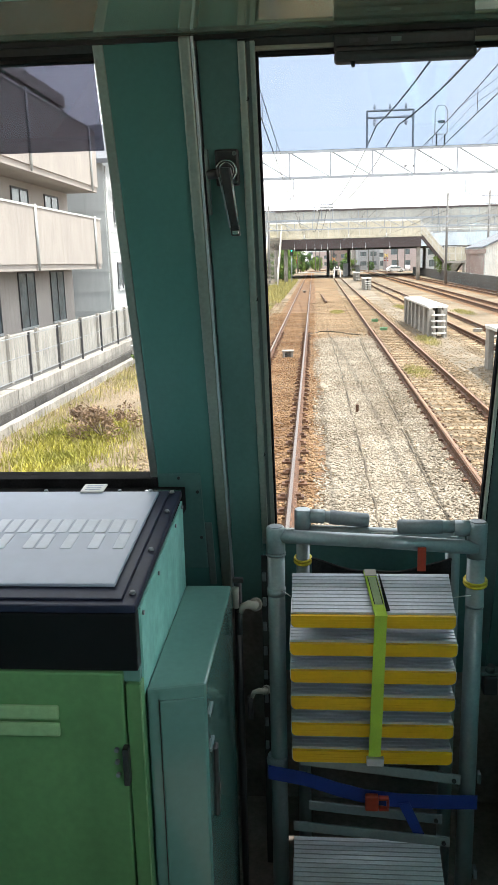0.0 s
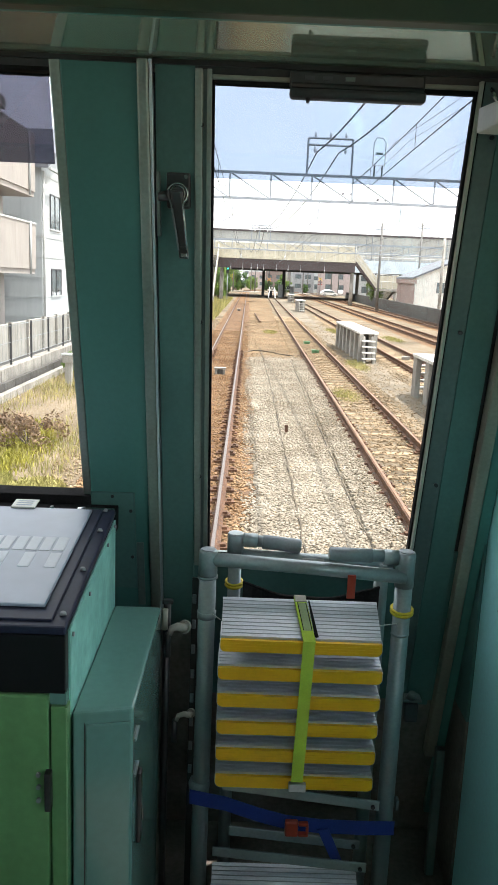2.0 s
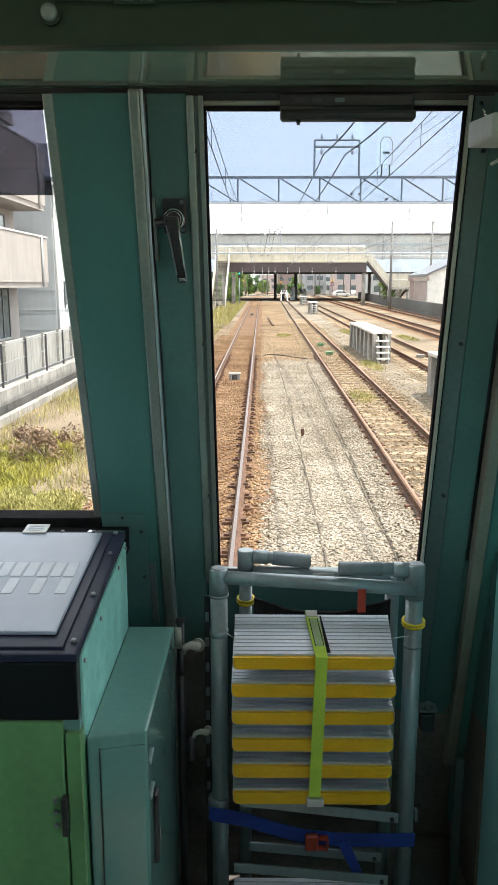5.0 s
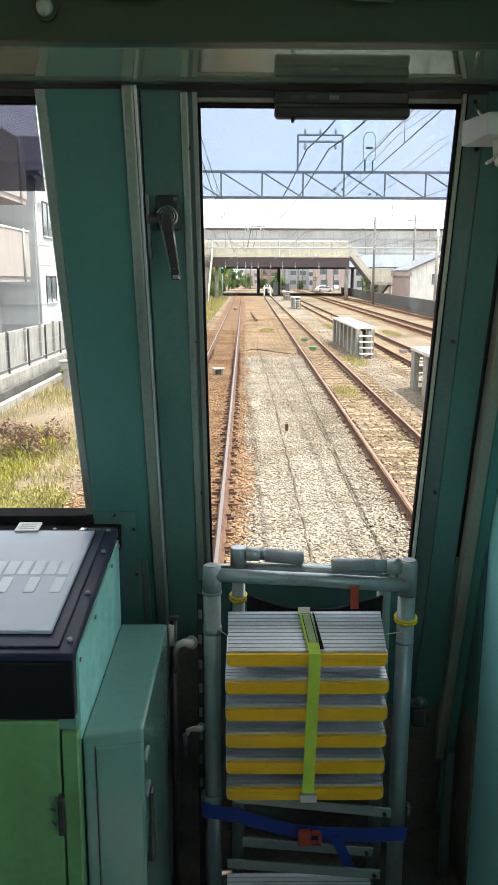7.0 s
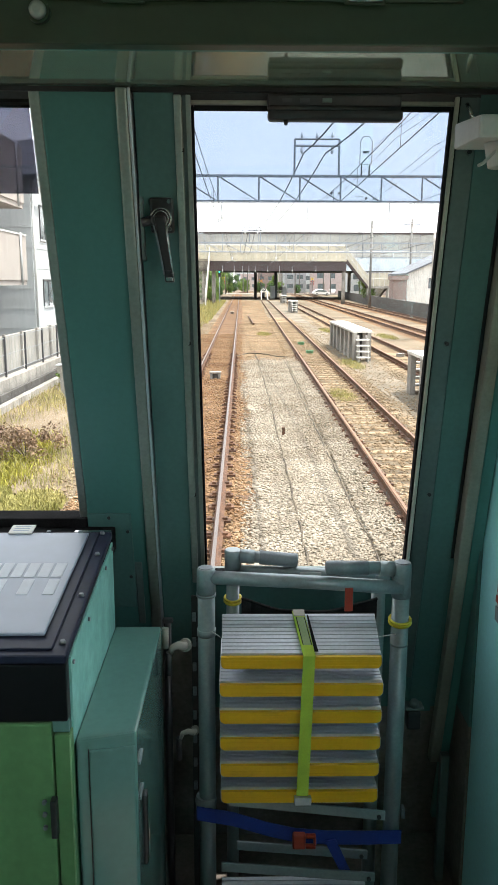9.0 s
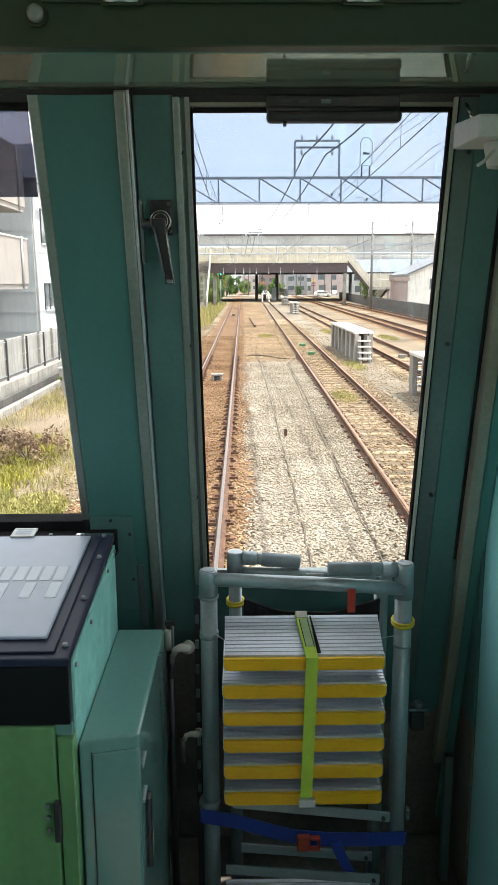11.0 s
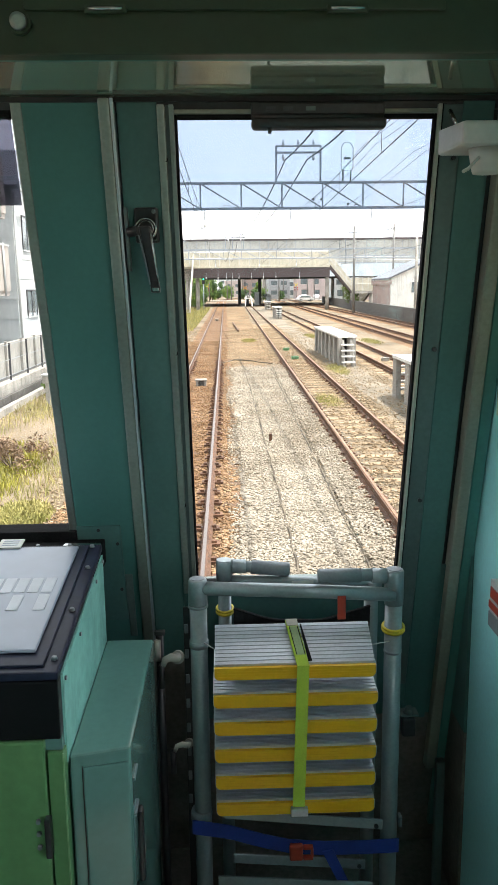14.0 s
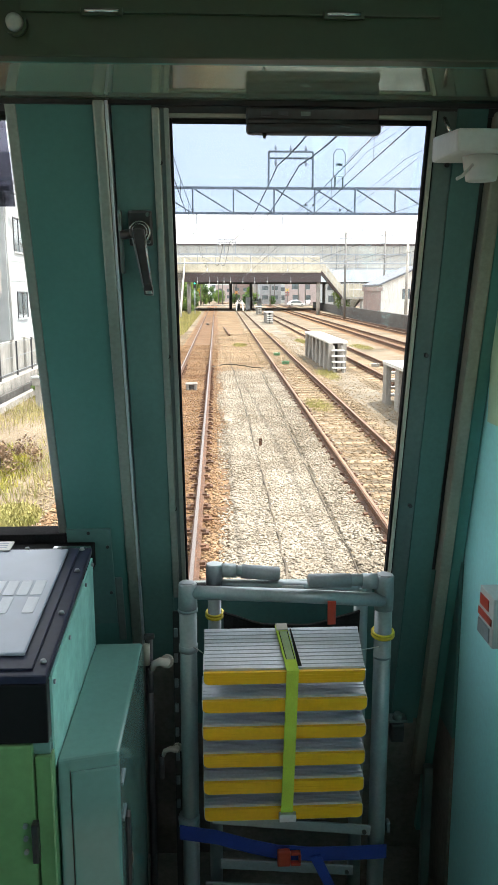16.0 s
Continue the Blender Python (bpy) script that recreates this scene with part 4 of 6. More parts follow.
hexa(bm, [(0.1145, 1.677, 2.0095), (0.1395, 1.677, 2.0095), (0.1395, 1.678, 2.011), (0.1145, 1.678, 2.011), (0.1160, 1.655, 2.0045), (0.1410, 1.655, 2.0045), (0.1410, 1.656, 2.006), (0.1160, 1.656, 2.006)])
part("sewn_end", bm, M_CREAM, lime_strap, "pale grey-green sewn end")
bm = B()
hexa(bm, [(0.1205, 1.652, 2.0028), (0.1382, 1.652, 2.0028), (0.1382, 1.653, 2.0036), (0.1205, 1.653, 2.0036), (0.1315, 1.592, 1.9664), (0.1492, 1.592, 1.9664), (0.1492, 1.593, 1.9672), (0.1315, 1.593, 1.9672)])
part("sewn_patch", bm, M_PATCH, lime_strap, "faded grey-green sewn patch")
for q in (0.0035, 0.0215):
    bm = B()
    hexa(bm, [(0.1165 + q, 1.652, 2.0032), (0.1180 + q, 1.652, 2.0032), (0.1180 + q, 1.653, 2.0042), (0.1165 + q, 1.653, 2.0042), (0.1275 + q, 1.592, 1.9668), (0.1290 + q, 1.592, 1.9668), (0.1290 + q, 1.593, 1.9678), (0.1275 + q, 1.593, 1.9678)])
    part("stitch_line", bm, M_RUBBER, lime_strap, "dark stitched line")
# black wedge standing in for the dark shadow at the fold
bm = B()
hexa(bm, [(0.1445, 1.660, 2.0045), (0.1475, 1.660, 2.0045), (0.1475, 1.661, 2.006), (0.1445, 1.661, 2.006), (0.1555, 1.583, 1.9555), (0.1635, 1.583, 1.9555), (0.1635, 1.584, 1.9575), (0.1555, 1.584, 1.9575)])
part("fold_shade", bm, M_RUBBER, lime_strap, "black wedge put in for the webbing fold's shadow")
part("clip", bbox(0.115, 0.152, 1.546, 1.56, 1.612, 1.63, 0.002), M_ALU, lime_strap, "aluminium end clip")
blue_strap = thing("lashing_strap", (0.14, 1.64, 1.5), "dark blue lashing strap with a red buckle", "strap")
bm = B()
pts = [(-0.104, 1.655, 1.515), (-0.02, 1.65, 1.503), (0.06, 1.645, 1.480), (0.12, 1.64, 1.468), (0.2, 1.645, 1.456), (0.30, 1.65, 1.451), (0.377, 1.655, 1.449)]
for (xa, ya, za), (xb, yb, zb) in zip(pts, pts[1:]):
    hexa(bm, [(xa, ya, za - 0.018), (xb, yb, zb - 0.018), (xb, yb + 0.002, zb - 0.018), (xa, ya + 0.002, za - 0.018), (xa, ya, za + 0.018), (xb, yb, zb + 0.018), (xb, yb + 0.002, zb + 0.018), (xa, ya + 0.002, za + 0.018)])
bmesh.ops.remove_doubles(bm, verts=list(bm.verts), dist=0.0004)
part("webbing", bm, M_BLUE, blue_strap)
bm = B()
hexa(bm, [(0.235, 1.628, 1.37), (0.262, 1.628, 1.365), (0.262, 1.631, 1.365), (0.235, 1.631, 1.37), (0.195, 1.638, 1.452), (0.22, 1.638, 1.457), (0.22, 1.641, 1.457), (0.195, 1.641, 1.452)])
part("loose_end", bm, M_BLUE, blue_strap)
buckle = part("buckle", bbox(0.118, 0.149, 1.618, 1.634, 1.444, 1.484, 0.006, 3), M_RED, blue_strap, "red plastic buckle")
for z in (1.445, 1.472):
    part("prong", bbox(0.1495, 0.172, 1.62, 1.632, z, z + 0.007, 0.002), M_RED, buckle)
part("end", bbox(0.167, 0.173, 1.62, 1.632, 1.4525, 1.4715, 0.002), M_RED, buckle)
bm = B()
n = 14
for k in range(n):
    a, b = k / n, (k + 1) / n
    xa, xb = 0.0 + 0.31 * a, 0.0 + 0.31 * b
    za, zb = 1.990 + 0.034 * (2 * a - 1) ** 2, 1.990 + 0.034 * (2 * b - 1) ** 2
    da, db = 0.004 * math.sin(17 * a), 0.004 * math.sin(17 * b)
    hexa(bm, [(xa, 1.72 + da, 1.93), (xb, 1.72 + db, 1.93), (xb, 1.726 + db, 1.93), (xa, 1.726 + da, 1.93), (xa, 1.715 + da, za), (xb, 1.715 + db, zb), (xb, 1.721 + db, zb), (xa, 1.721 + da, za)])
bmesh.ops.remove_doubles(bm, verts=list(bm.verts), dist=0.0004)
canvas = thing("canvas_cover", (0.15, 1.72, 1.93), "dark canvas sheet sagging behind the ladder treads", "cover")
part("sheet", bm, M_RUBBER, canvas)
part("hem_cord", sweep(B(), [(0.31 * k / n, 1.7125 + 0.004 * math.sin(17 * k / n), 1.9895 + 0.034 * (2 * k / n - 1) ** 2) for k in range(n + 1)], 0.0025, 6), M_RUBBER, canvas, "black cord along the hem")

# ---------------------------------------------------------------- the line outside
GZ = -0.2
CAB = set(scene.objects)          # all built so far belongs to the carriage
ground = thing("ground", (0, 0, GZ), "dusty tan ballast and earth spreading to the horizon", "ground", kind="structure")
bm = B()
v = [bm.verts.new(p) for p in ((-2500, -300, GZ), (2500, -300, GZ), (2500, 2500, GZ), (-2500, 2500, GZ))]
bm.faces.new(v)
part("earth", bm, M_GROUND, ground)


def strip(name, x0, x1, y0, y1, z, k, wob, material, label):
    """A low spread of fines with a wavering edge between the tracks, its far end k wider."""
    bm = B()
    rng = random.Random(int(y1))
    rows = []
    n = 40
    for i in range(n + 1):
        y = y0 + (y1 - y0) * i / n
        a, b = x0 + rng.uniform(-wob, wob), x1 + k * y + rng.uniform(-wob, wob)
        rows.append([bm.verts.new(p) for p in ((a, y, GZ - 0.03), (a + 0.12, y, z), (b - 0.12, y, z), (b, y, GZ - 0.03))])
    for p, q in zip(rows, rows[1:]):
        for j in range(3):
            bm.faces.new((p[j], p[j + 1], q[j + 1], q[j]))
    part(name, bm, material, ground, label)


strip("pale_fines", 0.12, 1.80, 5.0, 31.5, GZ + 0.019, 0.012, 0.07, M_FINES, "pale stone fines between the tracks")
strip("brown_fines", 0.10, 1.75, 31.6, 140.0, GZ + 0.008, 0.0115, 0.10, M_BROWNF, "brown earth between the far tracks")
strip("grey_fines", 3.95, 4.85, 7.0, 140.0, GZ + 0.007, 0.0115, 0.12, M_GREYF, "greyish fines between the sidings")


def c1(y):
    return -0.835 if y < 222 else -0.835 + (y - 222) ** 2 / 420.0


def c2(y):
    return 2.55 + 0.0115 * y


def c3(y):
    return 6.15 + 0.012 * y


def c4(y):
    return 9.8 + 0.02 * y


def rail_path(bm, f, off, y0, y1, step, prof):
    rings, y = [], y0
    while y <= y1 + 1e-6:
        rings.append([bm.verts.new((f(y) + off + px, y, pz)) for px, pz in prof])
        y += step
    for a, b in zip(rings, rings[1:]):
        for k in range(len(prof)):
            bm.faces.new((a[k], a[(k + 1) % len(prof)], b[(k + 1) % len(prof)], b[k]))
    bm.faces.new(rings[0])
    bm.faces.new(rings[-1][::-1])
    return bm


PROF = [(-0.064, -0.152), (0.064, -0.152), (0.064, -0.14), (0.012, -0.122), (0.01, -0.045), (0.033, -0.035), (0.034, -0.008), (-0.034, -0.008), (-0.033, -0.035), (-0.01, -0.045), (-0.012, -0.122), (-0.064, -0.14)]
HEAD = [(-0.032, -0.0075), (0.012, -0.0075), (0.01, 0.0), (-0.029, 0.0)]
sleeper_me = {}


def railway(name, f, y0, y1, head, wood, label, n_far, step):
    tr = thing(name, (f(y0), y0, GZ), label, "railway track", kind="structure")
    for off in (-0.5535, 0.5535):
        r = part("rail", rail_path(B(), f, off, y0, y1, step, PROF), M_RUST, tr, "rust-brown rail")
        part("running_surface", rail_path(B(), f, off, y0, y1, step, HEAD if off > 0 else [(-a, b) for a, b in HEAD[::-1]]), head, r)
    bm = B()
    rail_path(bm, f, 0.0, y0, y1, step, [(-1.3, GZ - 0.05), (1.3, GZ - 0.05), (1.12, GZ + 0.006), (-1.12, GZ + 0.006)])
    part("bed", bm, M_BED if wood is M_SLEEPER else M_GROUND, tr)
    if wood not in sleeper_me:
        bm = B()
        box(bm, -1.02, 1.02, -0.1, 0.1, -0.14, 0.0)
        sleeper_me[wood] = mesh_of("sleeper", bev(bm, 0.012, 1), wood)
        bm = B()
        box(bm, -0.17, 0.17, -0.075, 0.075, 0.0, 0.03)
        box(bm, -0.13, -0.07, -0.04, 0.04, 0.03, 0.062)
        box(bm, 0.07, 0.13, -0.04, 0.04, 0.03, 0.062)
        sleeper_me["chair"] = mesh_of("rail_chair", bm, M_RUST)
    y = y0 + 0.3
    rnd = random.Random(int(y1))
    while y < n_far:
        s = new("sleeper", sleeper_me[wood])
        s.parent = tr
        s.location = (f(y) - f(y0) + rnd.uniform(-0.03, 0.03), y - y0, (-0.186 if wood is M_SLEEPER else -0.172) - GZ)
        s.rotation_euler = (0, 0, rnd.uniform(-0.02, 0.02))
        if y < 34:
            for off in (-0.5535, 0.5535):
                c = new("rail_chair", sleeper_me["chair"])
                c.parent = s
                c.location = (off, 0, 0.012)
        y += 0.62
    return tr


railway("track_1", c1, -6.0, 330.0, M_STEEL, M_SLEEPER, "main track with polished rails on dark wooden sleepers", 110, 6.0)
railway("track_2", c2, -6.0, 142.0, M_STEEL_R, M_SLEEPER_P, "rusty siding track on pale dusty sleepers", 70, 74.0)
railway("track_3", c3, 14.0, 162.0, M_STEEL_R, M_SLEEPER_P, "rusty second siding on pale dusty sleepers", 75, 74.0)
railway("track_4", c4, 20.0, 330.0, M_STEEL_R, M_SLEEPER, "farther main track on brown sleepers", 60, 62.0)
railway("track_5", lambda y: c4(y) + 3.7, 20.0, 330.0, M_STEEL_R, M_SLEEPER, "outer main track on brown sleepers", 40, 62.0)


def stones(name, count, xr, yr, size, z, material, label, seed, keep=None, parent=None):
    """A spread of small angular rocks as one mesh."""
    rng = np.random.default_rng(seed)
    base = np.array([[-1.35, -.9, -.5], [1.35, -.9, -.5], [1.35, .9, -.5], [-1.35, .9, -.5], [-1.2, -.75, .5], [1.3, -.8, .5], [1.1, .8, .5], [-1.25, .7, .5]], float) * 0.5
    quads = np.array([[3, 2, 1, 0], [4, 5, 6, 7], [0, 1, 5, 4], [1, 2, 6, 5], [2, 3, 7, 6], [3, 0, 4, 7]])
    x, y = rng.uniform(*xr, count), yr[0] + (yr[1] - yr[0]) * rng.random(count) ** 1.7
    if keep is not None:
        k = keep(x, y, rng)
        x, y = x[k], y[k]
    n = len(x)
    V = base[None] * (1 + rng.uniform(-0.45, 0.45, (n, 8, 3)))
    q = rng.normal(size=(n, 4))
    q /= np.linalg.norm(q, axis=1, keepdims=True)
    w, a, b, c = q.T
    R = np.stack([1 - 2 * (b * b + c * c), 2 * (a * b - c * w), 2 * (a * c + b * w), 2 * (a * b + c * w), 1 - 2 * (a * a + c * c), 2 * (b * c - a * w), 2 * (a * c - b * w), 2 * (b * c + a * w), 1 - 2 * (a * a + b * b)], 1).reshape(n, 3, 3)
    V = np.einsum('nij,nkj->nki', R, V) * rng.uniform(*size, (n, 1, 1)) * np.array([1.12, 1.12, 0.5])
    V += np.stack([x, y, z + rng.uniform(-0.012, 0.014, n) + np.where(np.abs(x - 2.55 - 0.0115 * y) < 1.1, 0.042, 0.0)], 1)[:, None]
    F = (quads[None] + 8 * np.arange(n)[:, None, None]).reshape(-1, 4)
    me = bpy.data.meshes.new(name)
    me.vertices.add(n * 8)
    me.vertices.foreach_set("co", V.reshape(-1))
    me.loops.add(len(F) * 4)
    me.polygons.add(len(F))
    me.polygons.foreach_set("loop_start", np.arange(len(F)) * 4)
    me.loops.foreach_set("vertex_index", F.reshape(-1).astype(np.int32))
    me.update(calc_edges=True)
    me.materials.append(material)
    return tagged(new(name, me), label, "ballast", kind="stuff")


def off_rail(x, y):
    return (np.abs(x - (-0.835 - 0.5535)) > 0.075) & (np.abs(x - (-0.835 + 0.5535)) > 0.075) & (np.abs(x - (2.55 + 0.0115 * y) - 0.5535) > 0.075) & (np.abs(x - (2.55 + 0.0115 * y) + 0.5535) > 0.075)


def in_bed(x, y, rng):
    return off_rail(x, y) & (((np.abs(y / 0.62 % 1 - 0.16) > 0.2)) | (np.abs(x + 0.835) > 1.05) | (rng.random(len(x)) < 0.62))


def in_pale(x, y, rng):
    return off_rail(x, y) & (x + 0.2 * np.sin(y * 0.9) + rng.normal(0, 0.16, len(x)) > 0.16) & (x < 1.95 + 0.012 * y + rng.normal(0, 0.15, len(x))) & (y < 31 + rng.normal(0, 1, len(x)))


def in_tan(x, y, rng):
    return off_rail(x, y) & ((x > -0.2 + rng.normal(0, 0.1, len(x))) | (x < -1.9)) & ~((x > 0.3) & (x < 1.9) & (rng.random(len(x)) < 0.7) & (y < 31))


stones("ballast_rusty", 52000, (-2.4, 0.07), (6.0, 48.0), (0.018, 0.042), GZ + 0.012, M_STONE_R, "rust-stained angular ballast under the main track", 3, in_bed)
stones("ballast_pale", 84000, (0.0, 2.6), (6.0, 38.0), (0.018, 0.042), GZ + 0.02, M_STONE_W, "pale fresh ballast between the tracks", 4, in_pale)
stones("ballast_tan", 62000, (-3.0, 7.5), (6.0, 62.0), (0.018, 0.046), GZ + 0.008, M_STONE, "tan dusty ballast stones", 5, in_tan)


def blades(name, count, place, height, width, material, label, seed, category="grass", group=""):
    """Upright thin blades; place(rng, n) gives their roots."""
    rng = np.random.default_rng(seed)
    P = place(rng, count)
    n = len(P)
    a = rng.uniform(0, 2 * math.pi, n)
    h = rng.uniform(height * 0.4, height, n)
    lean = rng.normal(0, 0.35, (n, 2)) * h[:, None]
    s = np.stack([np.cos(a), np.sin(a), 0 * a], 1) * (width / 2)
    tip = P + np.stack([lean[:, 0], lean[:, 1], h], 1)
    mid = P + np.stack([lean[:, 0] * .35, lean[:, 1] * .35, h * .6], 1)
    V = np.stack([P - s, P + s, mid + s * 0.8, mid - s * 0.8, tip], 1)
    i = 5 * np.arange(n)[:, None]
    F = [tuple(r) for r in (i + np.array([0, 1, 2, 3])).tolist()] + [tuple(r) for r in (i + np.array([3, 2, 4])).tolist()]
    me = bpy.data.meshes.new(name)
    me.from_pydata(V.reshape(-1, 3).tolist(), [], F)
    me.materials.append(material)
    return tagged(new(name, me), label, category, group, "stuff")


def patch(cx, cy, rx, ry, z=GZ):
    def f(rng, n):
        r, a = np.sqrt(rng.random(n)) * rng.uniform(0.5, 1, n), rng.uniform(0, 2 * math.pi, n)
        return np.stack([cx + rx * r * np.cos(a), cy + ry * r * np.sin(a), np.full(n, z)], 1)
    return f


def band(x0, x1, y0, y1, z=GZ):
    def f(rng, n):
        x, y = rng.uniform(x0, x1, n), y0 + (y1 - y0) * rng.random(n)
        k = np.sin(x * 2.1 + 1.3 * np.sin(y * 0.5)) + np.sin(y * 0.9 + x) > rng.uniform(-1.8, 1.0, n)
        return np.stack([x[k], y[k], np.full(k.sum(), z)], 1)
    return f


def leaf_cloud(centres, radii, count, leaf, seed):
    """Small leaf faces spread through uneven clumps."""
    rng = np.random.default_rng(seed)
    k = rng.integers(0, len(centres), count)
    d = rng.normal(size=(count, 3))
    d /= np.linalg.norm(d, axis=1, keepdims=True)
    C = np.array(centres)[k] + d * (np.array(radii)[k] * rng.uniform(0.55, 1.08, count))[:, None]
    u = rng.normal(size=(count, 3))
    u /= np.linalg.norm(u, axis=1, keepdims=True)
    w = np.cross(u, d)
    w /= np.linalg.norm(w, axis=1, keepdims=True) + 1e-6
    s = rng.uniform(0.6, 1.3, (count, 1)) * leaf
    V = np.stack([C - u * s, C + w * s * 0.45, C + u * s, C - w * s * 0.45], 1)
    return V


def leaves_mesh(name, V, material):
    n = len(V)
    me = bpy.data.meshes.new(name)
    me.from_pydata(V.reshape(-1, 3).tolist(), [], (4 * np.arange(n)[:, None] + np.arange(4)).tolist())
    me.materials.append(material)
    return me


def tree(x, y, h, spread, material, seed, label, z0=GZ, leaf=0.12, count=7000):
    t = thing("tree", (x, y, z0), label, "tree", group="trees along the line")
    rnd = random.Random(seed)
    part("trunk", sweep(B(), [(x, y, z0), (x + 0.05 * h * rnd.uniform(-1, 1), y, z0 + h * 0.3), (x, y, z0 + h * 0.65)], [h * 0.03, h * 0.022, h * 0.008], 9), M_BARK, t)
    cs, rs = [], []
    for k in range(26):
        a, r = rnd.uniform(0, 2 * math.pi), spread * rnd.uniform(0.15, 0.75)
        zz = z0 + h * rnd.uniform(0.14, 0.92)
        r *= 1.15 - abs((zz - z0) / h - 0.55)
        c = (r * math.cos(a), r * math.sin(a), zz - z0)
        cs.append(c)
        rs.append(spread * rnd.uniform(0.22, 0.42))
        if k < 7:
            part("limb", sweep(B(), [(x, y, z0 + h * 0.3), (x + c[0] * 0.6, y + c[1] * 0.6, z0 + (h * 0.3 + c[2]) / 2), (x + c[0], y + c[1], zz)], [h * 0.013, h * 0.008, h * 0.003], 6), M_BARK, t)
    crown = new("crown", leaves_mesh("crown", leaf_cloud(cs, rs, count, leaf, seed), material))
    crown.parent = t
    return t


def shrub(x, y, r, h, material, seed, label, z0=GZ, leaf=0.03, count=3000):
    rnd = random.Random(seed)
    cs = [(rnd.uniform(-r, r), rnd.uniform(-r, r), h * rnd.uniform(0.15, 0.9)) for _ in range(24)]
    rs = [min(r, h) * rnd.uniform(0.14, 0.42) for _ in cs]
    s = thing("shrub", (x, y, z0), label, "shrub", group="shrubs by the line")
    c = new("foliage", leaves_mesh("foliage", leaf_cloud(cs, rs, count, leaf, seed), material))
    c.parent = s
    for k in range(7):
        part("stem", sweep(B(), [(x, y, z0), (x + cs[k][0], y + cs[k][1], z0 + cs[k][2])], [0.015, 0.005], 5), M_BARK, s)
    return s


# ---------------------------------------------------------------- overhead line
def gantry(x0, x1, y, zb, zt, fx0, fx1, fz, label):
    g = thing("catenary_gantry", ((x0 + x1) / 2, y, GZ), label, "catenary gantry", group="gantries over the tracks")
    for z in (zb, zt):
        part("chord", bbox(x0, x1, y - 0.05, y + 0.05, z - 0.055, z + 0.055, 0), M_GALV, g)
    n = round((x1 - x0) / 1.75)
    w = (x1 - x0) / n
    for k in range(n + 1):
        x = x0 + k * w
        part("strut", sweep(B(), [(x, y, zb + 0.056), (x, y, zt - 0.056)], 0.04, 6), M_GALV, g)
        if k < n:
            a, b = ((x, zt), (x + w, zb)) if k < n * 0.62 else ((x, zb), (x + w, zt))
            part("brace", sweep(B(), [(a[0], y + 0.01, a[1]), (b[0], y + 0.01, b[1])], 0.035, 6), M_GALV, g)
    for x in (x0, x1):
        part("post", sweep(B(), [(x, y, GZ), (x, y, zt + 1.0)], [0.17, 0.13], 12), M_CONC, g, "round concrete post")
    fr_ = part("upper_frame", sweep(B(), [(fx0, y, zt + 0.056), (fx0, y, fz)], 0.05, 6), M_GALV, g)
    part("frame_post", sweep(B(), [(fx1, y, zt + 0.056), (fx1, y, fz)], 0.05, 6), M_GALV, fr_)
    for z in (fz, fz - 0.28):
        part("frame_beam", sweep(B(), [(fx0, y - 0.002, z), (fx1, y - 0.002, z)], 0.05, 6), M_GALV, fr_)
    for k in range(3):
        x = fx0 + (fx1 - fx0) * (0.16 + 0.34 * k)
        part("top_insulator", sweep(B(), [(x, y, fz + 0.05), (x, y, fz + 0.12), (x, y, fz + 0.28)], [0.04, 0.07, 0.03], 8), M_PORC, fr_)
        if k != 1:
            part("hanger", sweep(B(), [(x, y, fz - 0.3), (x, y, fz - 0.5), (x, y, fz - 0.62)], [0.03, 0.08, 0.03], 8), M_PORC, fr_)
    for x in (c1(y), c2(y), c3(y), c4(y)):
        if x0 < x < x1:
            h = part("hanger", sweep(B(), [(x, y, zb - 0.06), (x, y, zb - 0.5)], 0.025, 6), M_GALV, g)
            part("insulator", sweep(B(), [(x, y, zb - 0.5), (x, y, zb - 0.56), (x, y, zb - 0.62), (x, y, zb - 0.68), (x, y, zb - 0.76)], [0.03, 0.08, 0.04, 0.08, 0.03], 10), M_PORC, h)
            part("arm", sweep(B(), [(x - 0.5, y, zb - 1.05), (x, y, zb - 0.78), (x + 0.35, y, zb - 0.95)], 0.02, 6), M_GALV, g)
    return g


gantry(-4.6, 17.0, 36.5, 6.35, 7.43, 2.35, 4.3, 8.98, "long lattice gantry with concrete posts across the tracks")
gantry(-5.2, 19.0, 80.0, 5.8, 6.7, 0.15, 1.95, 8.1, "farther lattice gantry in front of the footbridge")
balloon = thing("signal_tag", (5.45, 36.45, 7.48), "pale outlined marker plate on the gantry", "sign")
part("outline", sweep(B(), [(5.2, 36.4, 7.93), (5.2, 36.4, 8.88), (5.32, 36.4, 9.08), (5.58, 36.4, 9.08), (5.72, 36.4, 8.88), (5.72, 36.4, 7.93), (5.2, 36.4, 7.93)], 0.025, 6), M_WHITE, balloon)
part("bar", bbox(5.32, 5.6, 36.38, 36.42, 8.38, 8.48, 0.01), M_FRAME, balloon)
for x in (5.28, 5.62):
    part("leg", sweep(B(), [(x, 36.4, 7.48), (x, 36.4, 7.93)], 0.035, 6), M_FRAME, balloon)


def span(bm, a, b, sag, r, n=12):
    pts = []
    for k in range(n + 1):
        s = k / n
        pts.append((a[0] + (b[0] - a[0]) * s, a[1] + (b[1] - a[1]) * s, a[2] + (b[2] - a[2]) * s - sag * 4 * s * (1 - s)))
    sweep(bm, pts, r, 5)
    return pts


